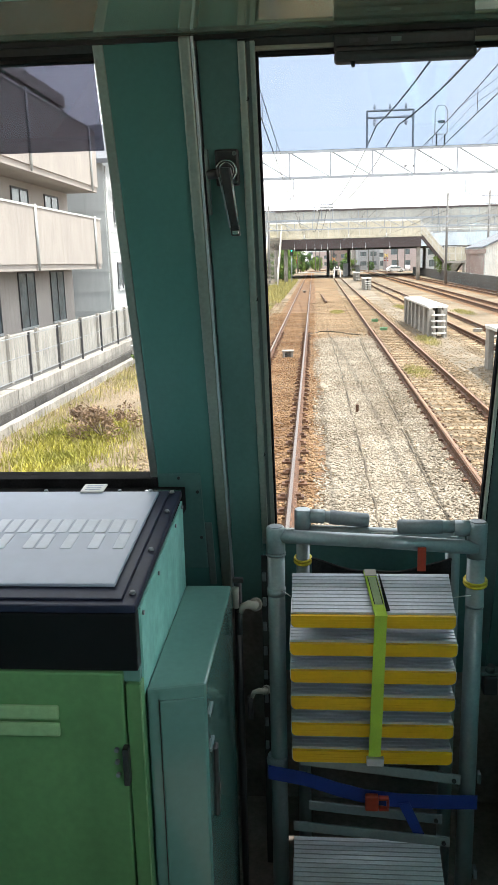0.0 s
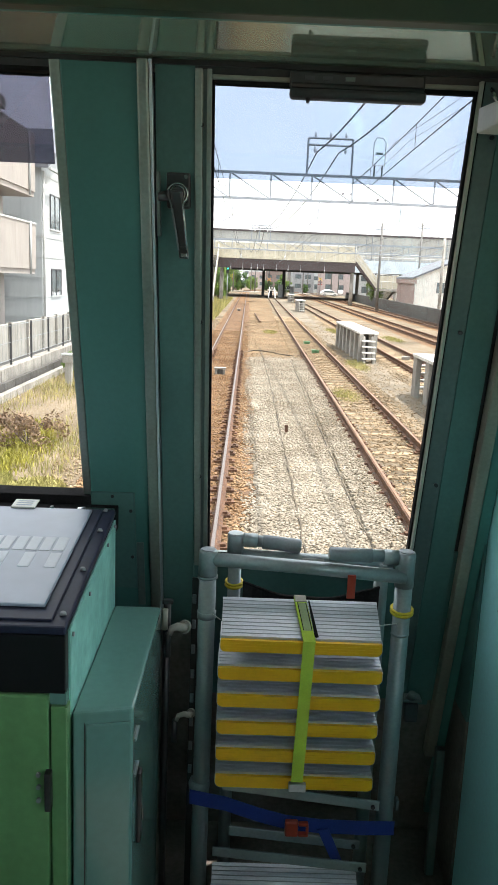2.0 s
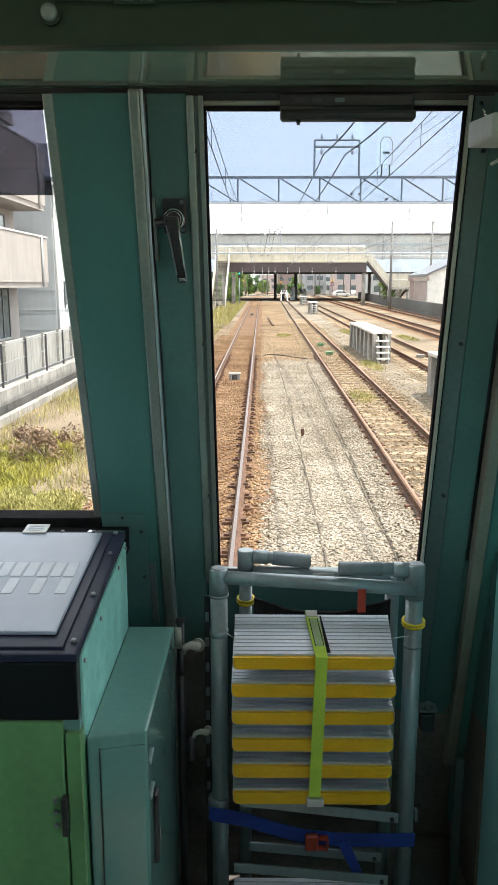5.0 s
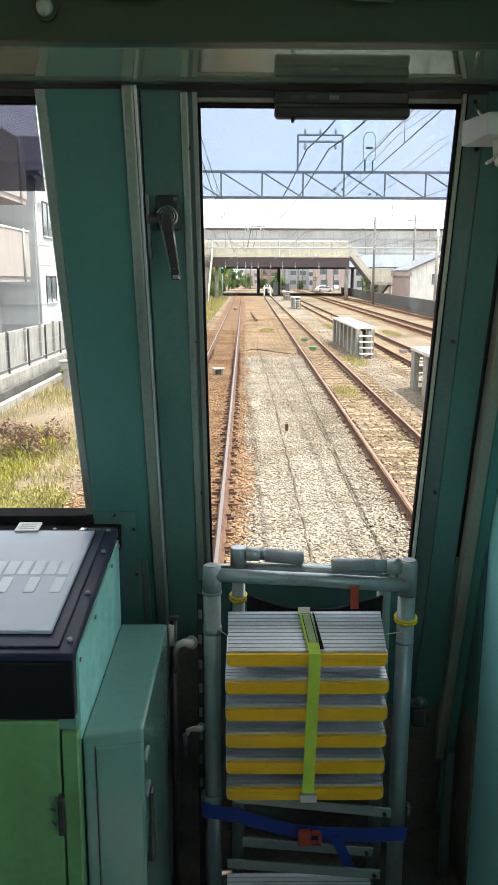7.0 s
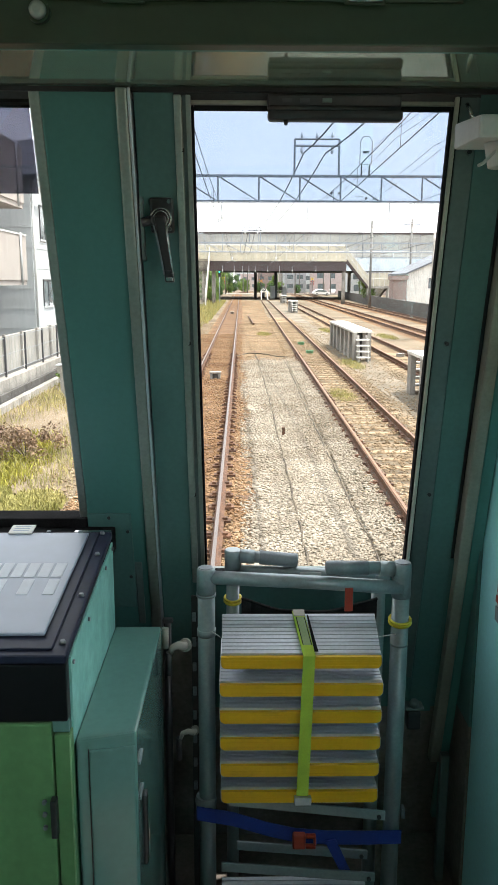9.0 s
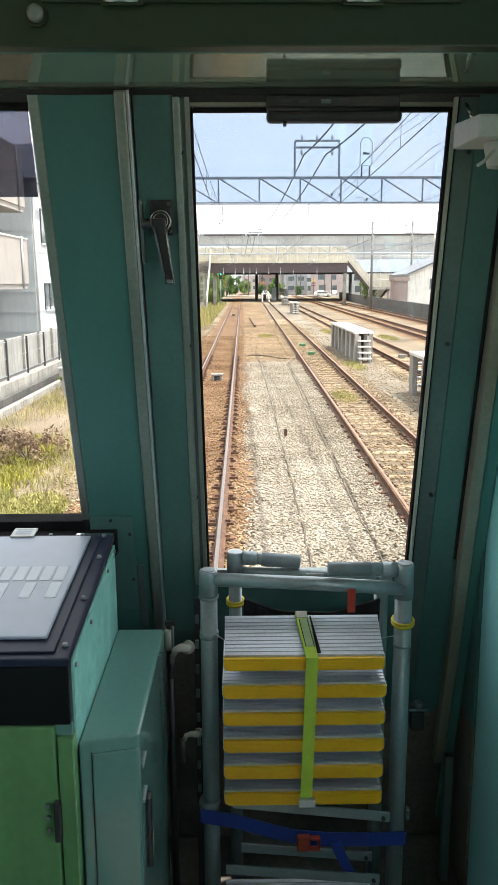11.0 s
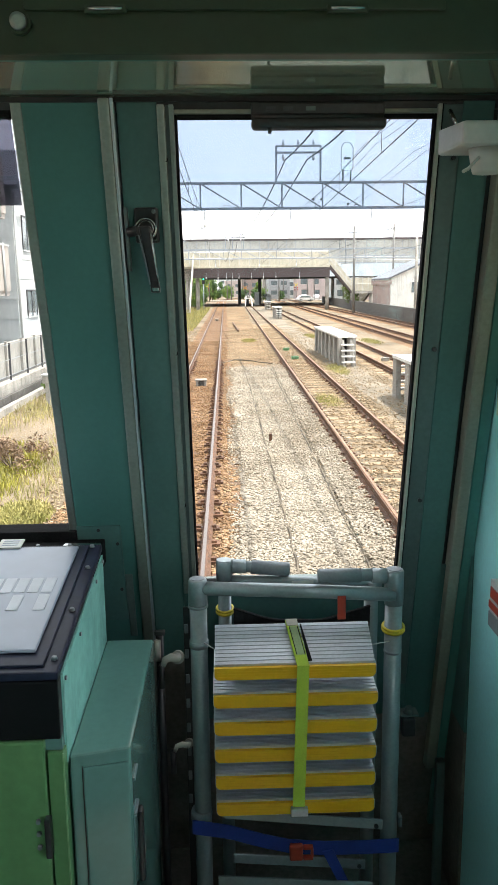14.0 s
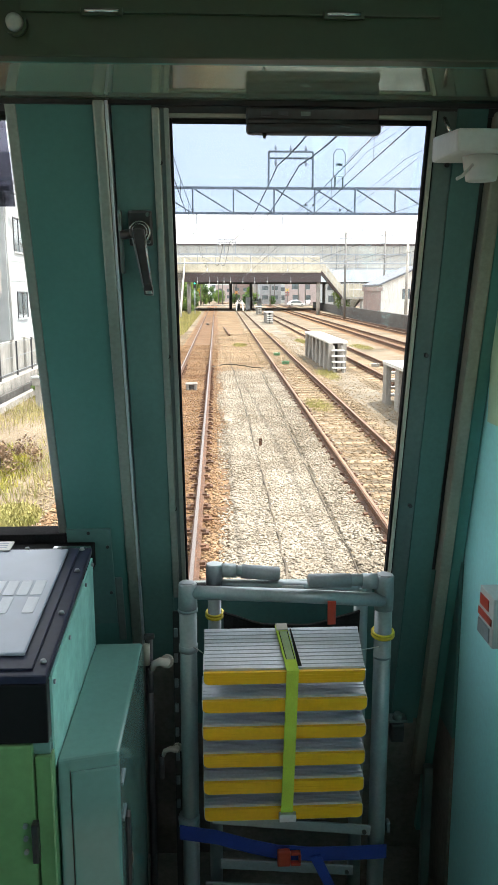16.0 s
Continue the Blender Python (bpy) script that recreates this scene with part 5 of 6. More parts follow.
def overhead(name, pts, sag, r, label, clips=()):
    w = thing(name, pts[0], label, "cable", group="overhead wires")
    bm = B()
    for a, b in zip(pts, pts[1:]):
        span(bm, a, b, sag, r)
    part("wire", bm, M_WIRE, w)
    for c in clips:
        part("spacer", sweep(B(), [(c[0], c[1] - 0.09, c[2]), (c[0], c[1] + 0.09, c[2])], [0.075, 0.075], 8), M_FRAME, w)
    return w


overhead("feeder_cable", [(3.6, -8.0, 9.2), (2.75, 36.5, 8.4), (0.75, 80.0, 7.9), (0.0, 118, 7.2)], 1.1, 0.028, "thick sagging feeder cable")
overhead("feeder_cable", [(4.7, -8.0, 9.2), (3.7, 36.5, 8.4), (1.4, 80.0, 7.9), (0.8, 118, 7.2)], 1.1, 0.028, "thick sagging feeder cable")
for off, zz in ((7.4, 9.6), (7.9, 9.6), (9.6, 9.3), (10.1, 9.3)):
    overhead("power_line", [(off + 0.4, -8, zz), (off - 1.2, 36.5, zz - 0.6), (off - 2.6, 80, zz - 1.2), (off - 3.5, 118, zz - 2.0)], 0.5, 0.009, "thin power line with dark spacers",
             [(off - 0.67, 22.0, zz - 0.85), (off - 1.7, 52.0, zz - 1.23)])
for off, zz in ((-3.0, 9.0), (-2.7, 8.6), (-3.6, 8.8)):
    overhead("power_line", [(off + 0.2, -8, zz), (off, 36.5, zz - 0.4), (off - 0.2, 80, zz - 1.2), (off - 0.3, 118, zz - 2.0)], 0.5, 0.009, "thin power line with dark spacers", [(off + 0.06, 24.0, zz - 0.7), (off + 0.02, 29.0, zz - 0.6)])
for cf in (c1, c2, c3, c4):
    ys = [-8.0, 36.5, 80.0, 140.0]
    w = thing("contact_wire", (cf(0), 0, 5.1), "catenary wire with droppers over the track", "cable", group="overhead wires")
    bm, bd_ = B(), B()
    for a, b in zip(ys, ys[1:]):
        top = span(bm, (cf(a), a, 6.05), (cf(b), b, 6.05), 0.55, 0.008, 16)
        span(bm, (cf(a), a, 5.1), (cf(b), b, 5.1), 0.0, 0.009, 2)
        for p in top[2:-1:2]:
            sweep(bd_, [(p[0], p[1], 5.1), p], 0.005, 4)
    part("wire", bm, M_WIRE, w)
    part("dropper", bd_, M_WIRE, w)


def pole(x, y, h, label, z0=GZ, arms=()):
    p = thing("utility_pole", (x, y, z0), label, "pole", group="poles along the line")
    part("shaft", sweep(B(), [(x, y, z0), (x, y, z0 + h)], [0.17, 0.11], 12), M_POLE, p)
    for z, w in arms:
        part("crossarm", bbox(x - w, x + w, y - 0.05, y + 0.05, z0 + z - 0.05, z0 + z + 0.05, 0.01), M_GALV, p)
        for s in (-0.8, -0.3, 0.3, 0.8):
            part("insulator", sweep(B(), [(x + s * w, y, z0 + z + 0.05), (x + s * w, y, z0 + z + 0.25)], [0.06, 0.04], 8), M_PORC, p)
    return p


pole(15.7, 98, 10.4, "grey concrete pole behind the outer track", arms=((9.6, 0.8),))
pole(23.0, 110, 11.5, "grey concrete utility pole with crossarm", arms=((10.8, 1.2), (9.8, 0.9)))
pole(-5.4, 62, 9.5, "weathered concrete pole by the fence", arms=((8.8, 0.7),))
pole(-5.6, 105, 10, "weathered concrete pole by the fence", arms=((9.2, 0.8),))
for x, y, h in ((-4.0, 215, 11), (9.0, 200, 10), (14.5, 215, 12), (2.0, 232, 12), (-9.0, 240, 12), (21.0, 205, 11), (6.0, 262, 12), (28.0, 190, 12)):
    pole(x, y, h, "far concrete utility pole", arms=((h - 0.8, 1.0),))

# ---------------------------------------------------------------- bridges
FBY = 118.0
footbridge = thing("footbridge", (5, FBY, GZ), "brown girder footbridge with beige railings and stairs", "footbridge")
part("girder", bbox(-6.4, 15.2, FBY - 1.3, FBY - 1.05, 4.6, 5.88, 0), M_BROWNG, footbridge)
part("girder", bbox(-6.4, 15.2, FBY + 1.05, FBY + 1.3, 4.6, 5.88, 0), M_BROWNG, footbridge)
part("deck", bbox(-6.4, 15.2, FBY - 1.045, FBY + 1.045, 5.5, 5.85, 0), M_BROWNG, footbridge)
part("deck_edge", bbox(-6.4, 15.2, FBY - 1.42, FBY - 1.04, 5.883, 6.2, 0.02, 1), M_BEIGE, footbridge, "beige deck edge")
part("flange", bbox(-6.4, 15.2, FBY - 1.42, FBY - 0.95, 4.52, 4.597, 0), M_BROWNG, footbridge, "lower girder flange")


def railing(pts, h, parent, n, material=M_BEIGE, panel=True):
    """Posts, two rails and a panel between points along a line."""
    a, b = Vector(pts[0]), Vector(pts[1])
    d = (b - a)
    up = Vector((0, 0, 1))
    side = d.cross(up).normalized() * 0.03
    for k in range(n + 1):
        p = a + d * (k / n)
        part("post", sweep(B(), [p, p + up * h], 0.045, 5), M_WHITE, parent)
    for z in (h, h * 0.52):
        part("rail", sweep(B(), [a + up * z, b + up * z], 0.045, 5), M_WHITE, parent)
    if panel:
        bm = B()
        lo, hi = 0.08, h - 0.12
        hexa(bm, [a - side + up * lo, b - side + up * lo, b + side * 0.2 + up * lo, a + side * 0.2 + up * lo, a - side + up * hi, b - side + up * hi, b + side * 0.2 + up * hi, a + side * 0.2 + up * hi])
        part("panel", bm, material, parent)


for s in (-1.2, 1.2):
    railing([(-6.4, FBY + s, 6.203 if s < 0 else 5.9), (15.2, FBY + s, 6.203 if s < 0 else 5.9)], 2.0 if s < 0 else 2.3, footbridge, 15)


def stairs(a, b, width, across, parent, n, rail_n):
    """A flight from the top a to the foot b; across: unit vector of its width."""
    a, b, w = Vector(a), Vector(b), Vector(across) * (width / 2)
    d = (b - a) / n
    for s in (-1, 1):
        bm = B()
        o = w * s
        t = Vector(across) * 0.05
        hexa(bm, [a + o - t - Vector((0, 0, 0.35)), b + o - t - Vector((0, 0, 0.35)), b + o + t - Vector((0, 0, 0.35)), a + o + t - Vector((0, 0, 0.35)),
                  a + o - t + Vector((0, 0, 0.06)), b + o - t + Vector((0, 0, 0.06)), b + o + t + Vector((0, 0, 0.06)), a + o + t + Vector((0, 0, 0.06))])
        part("stringer", bm, M_BROWNG, parent)
        railing([a + o, b + o], 1.6, parent, rail_n)
    for k in range(n):
        p = a + d * (k + 0.5)
        q = Vector((abs(d.x) * 0.55 + abs(w.x) * 0.95, abs(d.y) * 0.55 + abs(w.y) * 0.95, 0.03))
        part("step", bbox(p.x - q.x, p.x + q.x, p.y - q.y, p.y + q.y, p.z - 0.03, p.z + 0.03, 0), M_CONC, parent)


stairs((-5.3, FBY - 1.3, 6.2), (-5.3, FBY - 16.5, 0.0), 1.8, (1, 0, 0), footbridge, 40, 9)
stairs((15.2, FBY - 0.4, 6.2), (18.4, FBY - 0.4, 2.4), 1.7, (0, 1, 0), footbridge, 16, 4)
part("landing", bbox(18.4, 21.6, FBY - 1.3, FBY + 0.5, 2.1, 2.4, 0), M_CONC, footbridge)
railing([(18.4, FBY - 1.25, 2.4), (21.6, FBY - 1.25, 2.4)], 2.0, footbridge, 4)
stairs((20.6, FBY + 0.5, 2.4), (20.6, FBY + 9.0, 0.3), 1.7, (1, 0, 0), footbridge, 24, 6)
for x, y in ((-5.3, FBY), (-3.9, FBY), (15.0, FBY), (18.6, FBY - 0.6), (21.4, FBY - 0.6)):
    part("column", sweep(B(), [(x, y, GZ), (x, y, 4.5 if x < 16 else 2.1)], 0.28, 12), M_CONC, footbridge)

RB0, RB1 = 146.0, 181.0
road_bridge = thing("road_bridge", (5, RB0, GZ), "wide road bridge with pale blue girder and dark ribbed underside", "bridge")
part("fascia_girder", bbox(-60, 95, RB0, RB0 + 0.6, 5.0, 7.2, 0), M_PALEB, road_bridge)
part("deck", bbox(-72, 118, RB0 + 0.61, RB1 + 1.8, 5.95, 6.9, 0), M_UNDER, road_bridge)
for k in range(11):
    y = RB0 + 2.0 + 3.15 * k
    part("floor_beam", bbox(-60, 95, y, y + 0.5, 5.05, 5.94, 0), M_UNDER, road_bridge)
railing([(-30, RB0 + 0.3, 7.2), (60, RB0 + 0.3, 7.2)], 1.2, road_bridge, 36, panel=False)
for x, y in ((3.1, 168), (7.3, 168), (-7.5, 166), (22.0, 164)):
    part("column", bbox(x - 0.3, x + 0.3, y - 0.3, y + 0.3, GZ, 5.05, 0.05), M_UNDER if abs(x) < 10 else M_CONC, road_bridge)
noise_barrier = thing("noise_barrier", (10, RB1 + 1.1, 6.9), "long grey noise barrier on the bridge's far side", "barrier")
for k in range(31):
    x = -70 + 6 * k
    part("panel", bbox(x, x + 5.9, RB1 + 1.0, RB1 + 1.2, 6.9, 13.5, 0), M_GREYW, noise_barrier)
    bm = B()
    for z in (8.4, 9.9, 11.4):
        box(bm, x, x + 5.9, RB1 + 0.93, RB1 + 0.995, z, z + 0.16)
    for xx in (x + 1.95, x + 3.9):
        box(bm, xx, xx + 0.08, RB1 + 0.9, RB1 + 0.929, 6.9, 13.5)
    part("rib", bm, M_GALV, noise_barrier)
    part("post", bbox(x + 5.9, x + 6.0, RB1 + 0.9, RB1 + 1.3, 6.9, 13.9, 0), M_GALV, noise_barrier)
part("coping", bbox(-70, 116, RB1 + 0.8, RB1 + 1.4, 13.52, 13.9, 0), M_BROWNG, noise_barrier)
for x, h in ((2.0, 20.5), (27.0, 21.0), (52.0, 20.5), (-24.0, 20.5)):
    lp = thing("street_lamp", (x, RB1 - 0.5, 6.9), "slim grey street lamp on the road bridge", "street lamp", group="street lamps on the bridge")
    part("pole", sweep(B(), [(x, RB1 - 0.5, 6.9), (x, RB1 - 0.5, h), (x - 0.4, RB1 - 0.5, h + 0.4), (x - 1.4, RB1 - 0.5, h + 0.5)], [0.09, 0.06, 0.05, 0.04], 7), M_GALV, lp)
    part("lamp_head", bbox(x - 2.0, x - 1.35, RB1 - 0.62, RB1 - 0.38, h + 0.42, h + 0.56, 0.03), M_GREYBOX, lp)

# ---------------------------------------------------------------- walls and fences
def wall_run(name, pts, z0, z1, th, material, label, every=3.0):
    """A wall of panels with joints along a line of two points."""
    a, b = Vector(pts[0]), Vector(pts[1])
    n = max(1, round((b - a).length / every))
    w = thing(name, (*a, z0), label, "wall", kind="structure")
    d = (b - a) / n
    s = Vector((-d.y, d.x)).normalized() * th
    for k in range(n):
        p, q = a + d * (k + 0.006), a + d * (k + 0.994)
        bm = B()
        hexa(bm, [(p.x, p.y, z0), (q.x, q.y, z0), (q.x + s.x, q.y + s.y, z0), (p.x + s.x, p.y + s.y, z0), (p.x, p.y, z1), (q.x, q.y, z1), (q.x + s.x, q.y + s.y, z1), (p.x + s.x, p.y + s.y, z1)])
        part("panel", bm, material, w)
    return w


wall_run("wall_east", [(12.6, 14), (21.5, 178)], GZ - 0.1, 1.15, -0.3, M_CONC_D, "dark stained concrete retaining wall along the line", 4.0)
wall_run("wall_west", [(-6.05, 4), (-6.05, 98)], -0.75, 0.36, 0.28, M_CONC, "weathered pale concrete boundary wall", 4.0)
wall_run("kerb_west", [(-5.55, 4), (-5.55, 98)], -0.6, -0.03, 0.16, M_CONC, "low concrete trough kerb along the bank", 2.0)
wall_run("kerb_upper", [(-5.80, 4), (-5.80, 98)], -0.6, 0.12, 0.10, M_CONC_D, "dark inner side of the cable trough", 2.0)
mesh_fence = thing("mesh_fence", (-6.2, 30, 0.36), "grey mesh fence with dark posts on the wall", "fence")
for k in range(28):
    y = 5 + 2.0 * k
    part("post", bbox(-6.215, -6.165, y - 0.025, y + 0.025, 0.361, 1.42, 0), M_FRAME, mesh_fence)
for z in (0.5, 0.95, 1.38):
    part("rail", sweep(B(), [(-6.19, 5, z), (-6.19, 59, z)], 0.01, 5), M_GALV, mesh_fence)
bm = B()
for k in range(430):
    y = 5 + 0.125 * k
    box(bm, -6.191, -6.189, y - 0.0012, y + 0.0012, 0.5, 1.38)
ob = part("mesh_wire", bm, M_GALV, mesh_fence)
tagged(ob, kind="stuff")
lattice = thing("lattice_fence", (-6.2, 80, 0.36), "white concrete lattice fence", "fence")
for k in range(36):
    y = 60 + 1.05 * k
    part("picket", bbox(-6.26, -6.14, y - 0.09, y + 0.09, 0.361, 1.25, 0.02, 1), M_CONC_W, lattice)
for z in (0.6, 0.95):
    part("rail", bbox(-6.135, -6.08, 60, 98, z - 0.06, z + 0.06, 0), M_CONC_W, lattice)
single("yard", bbox(-60, -6.36, 3, 98, -0.6, 0.22, 0), M_ASPH, "worn asphalt yard behind the boundary wall", "yard", kind="structure")

block_wall = thing("block_wall", (-6.9, 22, 0.22), "pale concrete block wall before the apartment block", "wall", kind="structure")
for k in range(14):
    y = 8.0 + 1.9 * k
    part("panel", bbox(-7.0, -6.88, y, y + 1.86, 0.22, 1.28, 0.01, 1), M_CONC_P, block_wall)
    part("pier", bbox(-6.87, -6.80, y + 1.80, y + 1.92, 0.22, 1.34, 0), M_CONC, block_wall)

# ---------------------------------------------------------------- buildings
def window(bm_parent, x, y, z, w, h, face, material=M_FRAME):
    """A framed window on a wall; face: outward axis and sign, as 'x+', 'x-', 'y-'."""
    ax, s = face[0], 1 if face[1] == '+' else -1
    def b(u0, u1, d0, d1, z0, z1, m, name, par):
        d0, d1 = sorted((d0 * s, d1 * s))
        if ax == 'x':
            return part(name, bbox(x + d0, x + d1, y + u0, y + u1, z0, z1, 0), m, par)
        return part(name, bbox(x + u0, x + u1, y + d0, y + d1, z0, z1, 0), m, par)
    win = b(-w / 2, w / 2, 0.003, 0.06, z - 0.08, z, M_GREYBOX, "window", bm_parent)
    b(-w / 2, -w / 2 + 0.06, 0.003, 0.05, z, z + h, material, "frame", win)
    b(w / 2 - 0.06, w / 2, 0.003, 0.05, z, z + h, material, "frame", win)
    b(-w / 2, w / 2, 0.003, 0.05, z + h, z + h + 0.06, material, "frame", win)
    b(-0.025, 0.025, 0.003, 0.045, z, z + h, material, "mullion", win)
    b(-w / 2 + 0.06, -0.025, 0.003, 0.02, z, z + h, M_WINGL, "pane", win)
    b(0.025, w / 2 - 0.06, 0.003, 0.025, z, z + h, M_WINGL, "pane", win)
    return win


def house(x0, x1, y0, y1, h, material, roof, label, face, rows, name="house", z0=0.2, cat="house", roof_m=M_ROOF, pitch=0.45):
    """A building block; rows: (along, z, w, h, face)."""
    b = thing(name, ((x0 + x1) / 2, (y0 + y1) / 2, z0), label, cat, group="buildings along the line")
    part("wall", bbox(x0, x1, y0, y1, z0 - 1.2, z0 + h, 0), material, b)
    if roof == 'flat':
        part("roof", bbox(x0 - 0.15, x1 + 0.15, y0 - 0.15, y1 + 0.15, z0 + h + 0.002, z0 + h + 0.45, 0), material, b)
    elif roof == 'gable_y':
        m, r = (x0 + x1) / 2, pitch * (x1 - x0) / 2
        bm = B()
        prism(bm, [(x0 - 0.4, z0 + h - 0.12), (m, z0 + h + r), (x1 + 0.4, z0 + h - 0.12), (x1 + 0.4, z0 + h + 0.08), (m, z0 + h + r + 0.22), (x0 - 0.4, z0 + h + 0.08)], 'y', y0 - 0.4, y1 + 0.4)
        part("roof", bm, roof_m, b)
        bm = B()
        prism(bm, [(x0, z0 + h), (x1, z0 + h), (m, z0 + h + r - 0.03)], 'y', y0, y1)
        part("gable", bm, material, b)
    else:
        m, r = (y0 + y1) / 2, pitch * (y1 - y0) / 2
        bm = B()
        prism(bm, [(y0 - 0.4, z0 + h - 0.12), (m, z0 + h + r), (y1 + 0.4, z0 + h - 0.12), (y1 + 0.4, z0 + h + 0.08), (m, z0 + h + r + 0.22), (y0 - 0.4, z0 + h + 0.08)], 'x', x0 - 0.4, x1 + 0.4)
        part("roof", bm, roof_m, b)
        bm = B()
        prism(bm, [(y0, z0 + h), (y1, z0 + h), (m, z0 + h + r - 0.03)], 'x', x0, x1)
        part("gable", bm, material, b)
    for u, z, w, hh, f in rows:
        if f[0] == 'x':
            window(b, x1 if f[1] == '+' else x0, u, z0 + z, w, hh, f)
        else:
            window(b, u, y0, z0 + z, w, hh, f)
    return b


# apartment block with long balconies beside the line
apt = house(-20, -10.3, 10, 34.2, 9.0, M_BEIGEW, 'flat', "beige apartment block with long balconies", 'x', [(u, z, 1.7, 1.9, 'x+') for z in (0.5, 3.4) for u in (13, 17, 21, 25, 28.5, 32)], "apartment_building", cat="apartment building")
for z, ph in ((2.9, 1.8), (6.0, 2.2)):
    bal = part("balcony", bbox(-10.29, -9.0, 10.0, 34.2, z - 0.2, z, 0), M_BEIGEW, apt)
    part("parapet", bbox(-9.08, -8.95, 10.0, 34.2, z + 0.002, z + ph, 0), M_BEIGEW, bal)
    part("parapet", bbox(-10.29, -9.085, 34.07, 34.2, z + 0.002, z + ph, 0), M_BEIGEW, bal)
    part("coping", bbox(-9.12, -8.92, 9.98, 34.22, z + ph + 0.003, z + ph + 0.07, 0), M_WHITE, bal)
    for y in (18.0, 26.0, 33.2):
        part("drainpipe", sweep(B(), [(-8.9, y, z - 0.2), (-8.9, y, z + ph + 0.1)], 0.045, 7), M_GREYBOX, bal)
house(-19, -9.4, 37.0, 46.5, 7.2, M_WHITEW, 'gable_x', "white sided two-storey house with slate roof", 'x',
      [(39.4, 4.6, 1.9, 1.5, 'x+'), (43.8, 4.6, 1.7, 1.4, 'x+'), (39.6, 1.5, 2.0, 1.2, 'x+'), (44.0, 1.2, 1.4, 1.2, 'x+'), (-12.5, 4.4, 1.6, 1.3, 'y-'), (-12.5, 1.4, 1.6, 1.3, 'y-')])
siding = bpy.data.objects["house"]
for k in range(8):
    z = 0.2 + 0.9 * (k + 0.6)
    part("siding_joint", bbox(-9.398, -9.385, 37.0, 46.5, z, z + 0.03, 0), M_GREYBOX, siding)
    part("siding_joint", bbox(-19.0, -9.4, 36.985, 36.998, z, z + 0.03, 0), M_GREYBOX, siding)
part("downpipe", sweep(B(), [(-9.33, 37.12, 0.2), (-9.33, 37.12, 7.2)], 0.05, 8), M_WHITE, siding)
part("gutter", bbox(-9.0, -8.86, 36.6, 46.9, 7.2, 7.32, 0.02, 1), M_GREYBOX, siding)
for y in (38.6, 41.8):
    ac = thing("outdoor_unit", (-8.95, y, 0.22), "white air conditioner unit beside the sided house", "air conditioner", group="outdoor units by the house")
    part("case", bbox(-9.2, -8.85, y - 0.4, y + 0.4, 0.26, 0.86, 0.02), M_WHITE, ac)
    part("fan_grille", sweep(B(), [(-8.848, y - 0.08, 0.56), (-8.83, y - 0.08, 0.56)], 0.23, 18), M_GREYH, ac)
    for s in (-0.3, 0.3):
        part("foot", bbox(-9.2, -8.85, y + s - 0.04, y + s + 0.04, 0.22, 0.258, 0), M_FRAME, ac)
house(-18, -9.0, 49.0, 58.5, 6.6, M_BROWNW, 'gable_x', "mauve-brown brick house with a dark roof", 'x', [(51.5, 4.2, 1.6, 1.3, 'x+'), (55.5, 4.2, 1.6, 1.3, 'x+'), (51.5, 0.6, 1.4, 2.0, 'x+'), (55.8, 1.2, 1.4, 1.3, 'x+'), (-11.5, 4.2, 1.5, 1.2, 'y-')])
house(-19, -8.6, 61, 70, 6.4, M_BEIGEW, 'gable_y', "beige two-storey house by the fence", 'x', [(63.5, 4.0, 1.6, 1.3, 'x+'), (67.5, 4.0, 1.6, 1.3, 'x+'), (65.5, 1.0, 1.6, 1.4, 'x+')])
house(-22, -9.5, 73, 88, 9.2, M_GREYH, 'flat', "grey three-storey block by the fence", 'x', [(u, z, 1.5, 1.2, 'x+') for z in (1.2, 4.2, 7.0) for u in (75, 79, 83, 86.5)], "apartment_building", cat="apartment building")
house(-40, -22.5, 26, 60, 10.0, M_GREYH, 'flat', "tall grey apartment block behind the houses", 'x', [(u, z, 1.8, 1.3, 'x+') for z in (4.5, 7.3) for u in (30, 35, 40, 45, 50, 55)], "apartment_building", cat="apartment building")
# east side
house(19.4, 29.0, 94, 104, 3.0, M_CONC_W, 'gable_y', "white house with a grey gable roof behind the wall", 'x', [(22.3, 1.4, 0.9, 1.1, 'y-'), (26.3, 1.4, 0.9, 1.1, 'y-'), (98.5, 1.2, 1.4, 1.1, 'x-')], z0=0.9)
house(32, 42, 106, 118, 4.0, M_GREYH, 'gable_y', "grey house behind the east wall", 'x', [(35, 2.0, 1.4, 1.2, 'y-'), (39, 2.0, 1.4, 1.2, 'y-')], z0=0.9)
house(17.2, 18.7, 91, 93.5, 2.3, M_BROWNW, 'flat', "dark brown store beside the white house", 'x', [], "shed", z0=0.9, cat="shed")
house(22.8, 25.0, 109, 113, 2.6, M_BROWNW, 'flat', "brown shed below the stairs", 'x', [], "shed", z0=0.9, cat="shed")
house(33.0, 42.0, 136, 146, 4.6, M_BEIGEW, 'gable_y', "sand-coloured house beside the footbridge stairs", 'x', [(35.5, 2.8, 1.4, 1.2, 'y-'), (39.5, 2.8, 1.4, 1.2, 'y-'), (38.0, 0.6, 1.6, 1.4, 'y-')])
# beyond the road bridge
house(21.0, 29.5, 236, 246, 6.3, M_PINKW, 'gable_y', "pink two-storey house with gable beyond the crossing", 'x', [(23.2, 4.0, 1.9, 1.6, 'y-'), (26.8, 4.0, 1.5, 1.4, 'y-'), (23.5, 0.8, 2.0, 1.6, 'y-'), (27.0, 0.8, 1.6, 1.5, 'y-'), (25.2, 6.6, 0.8, 0.9, 'y-')], pitch=0.75)
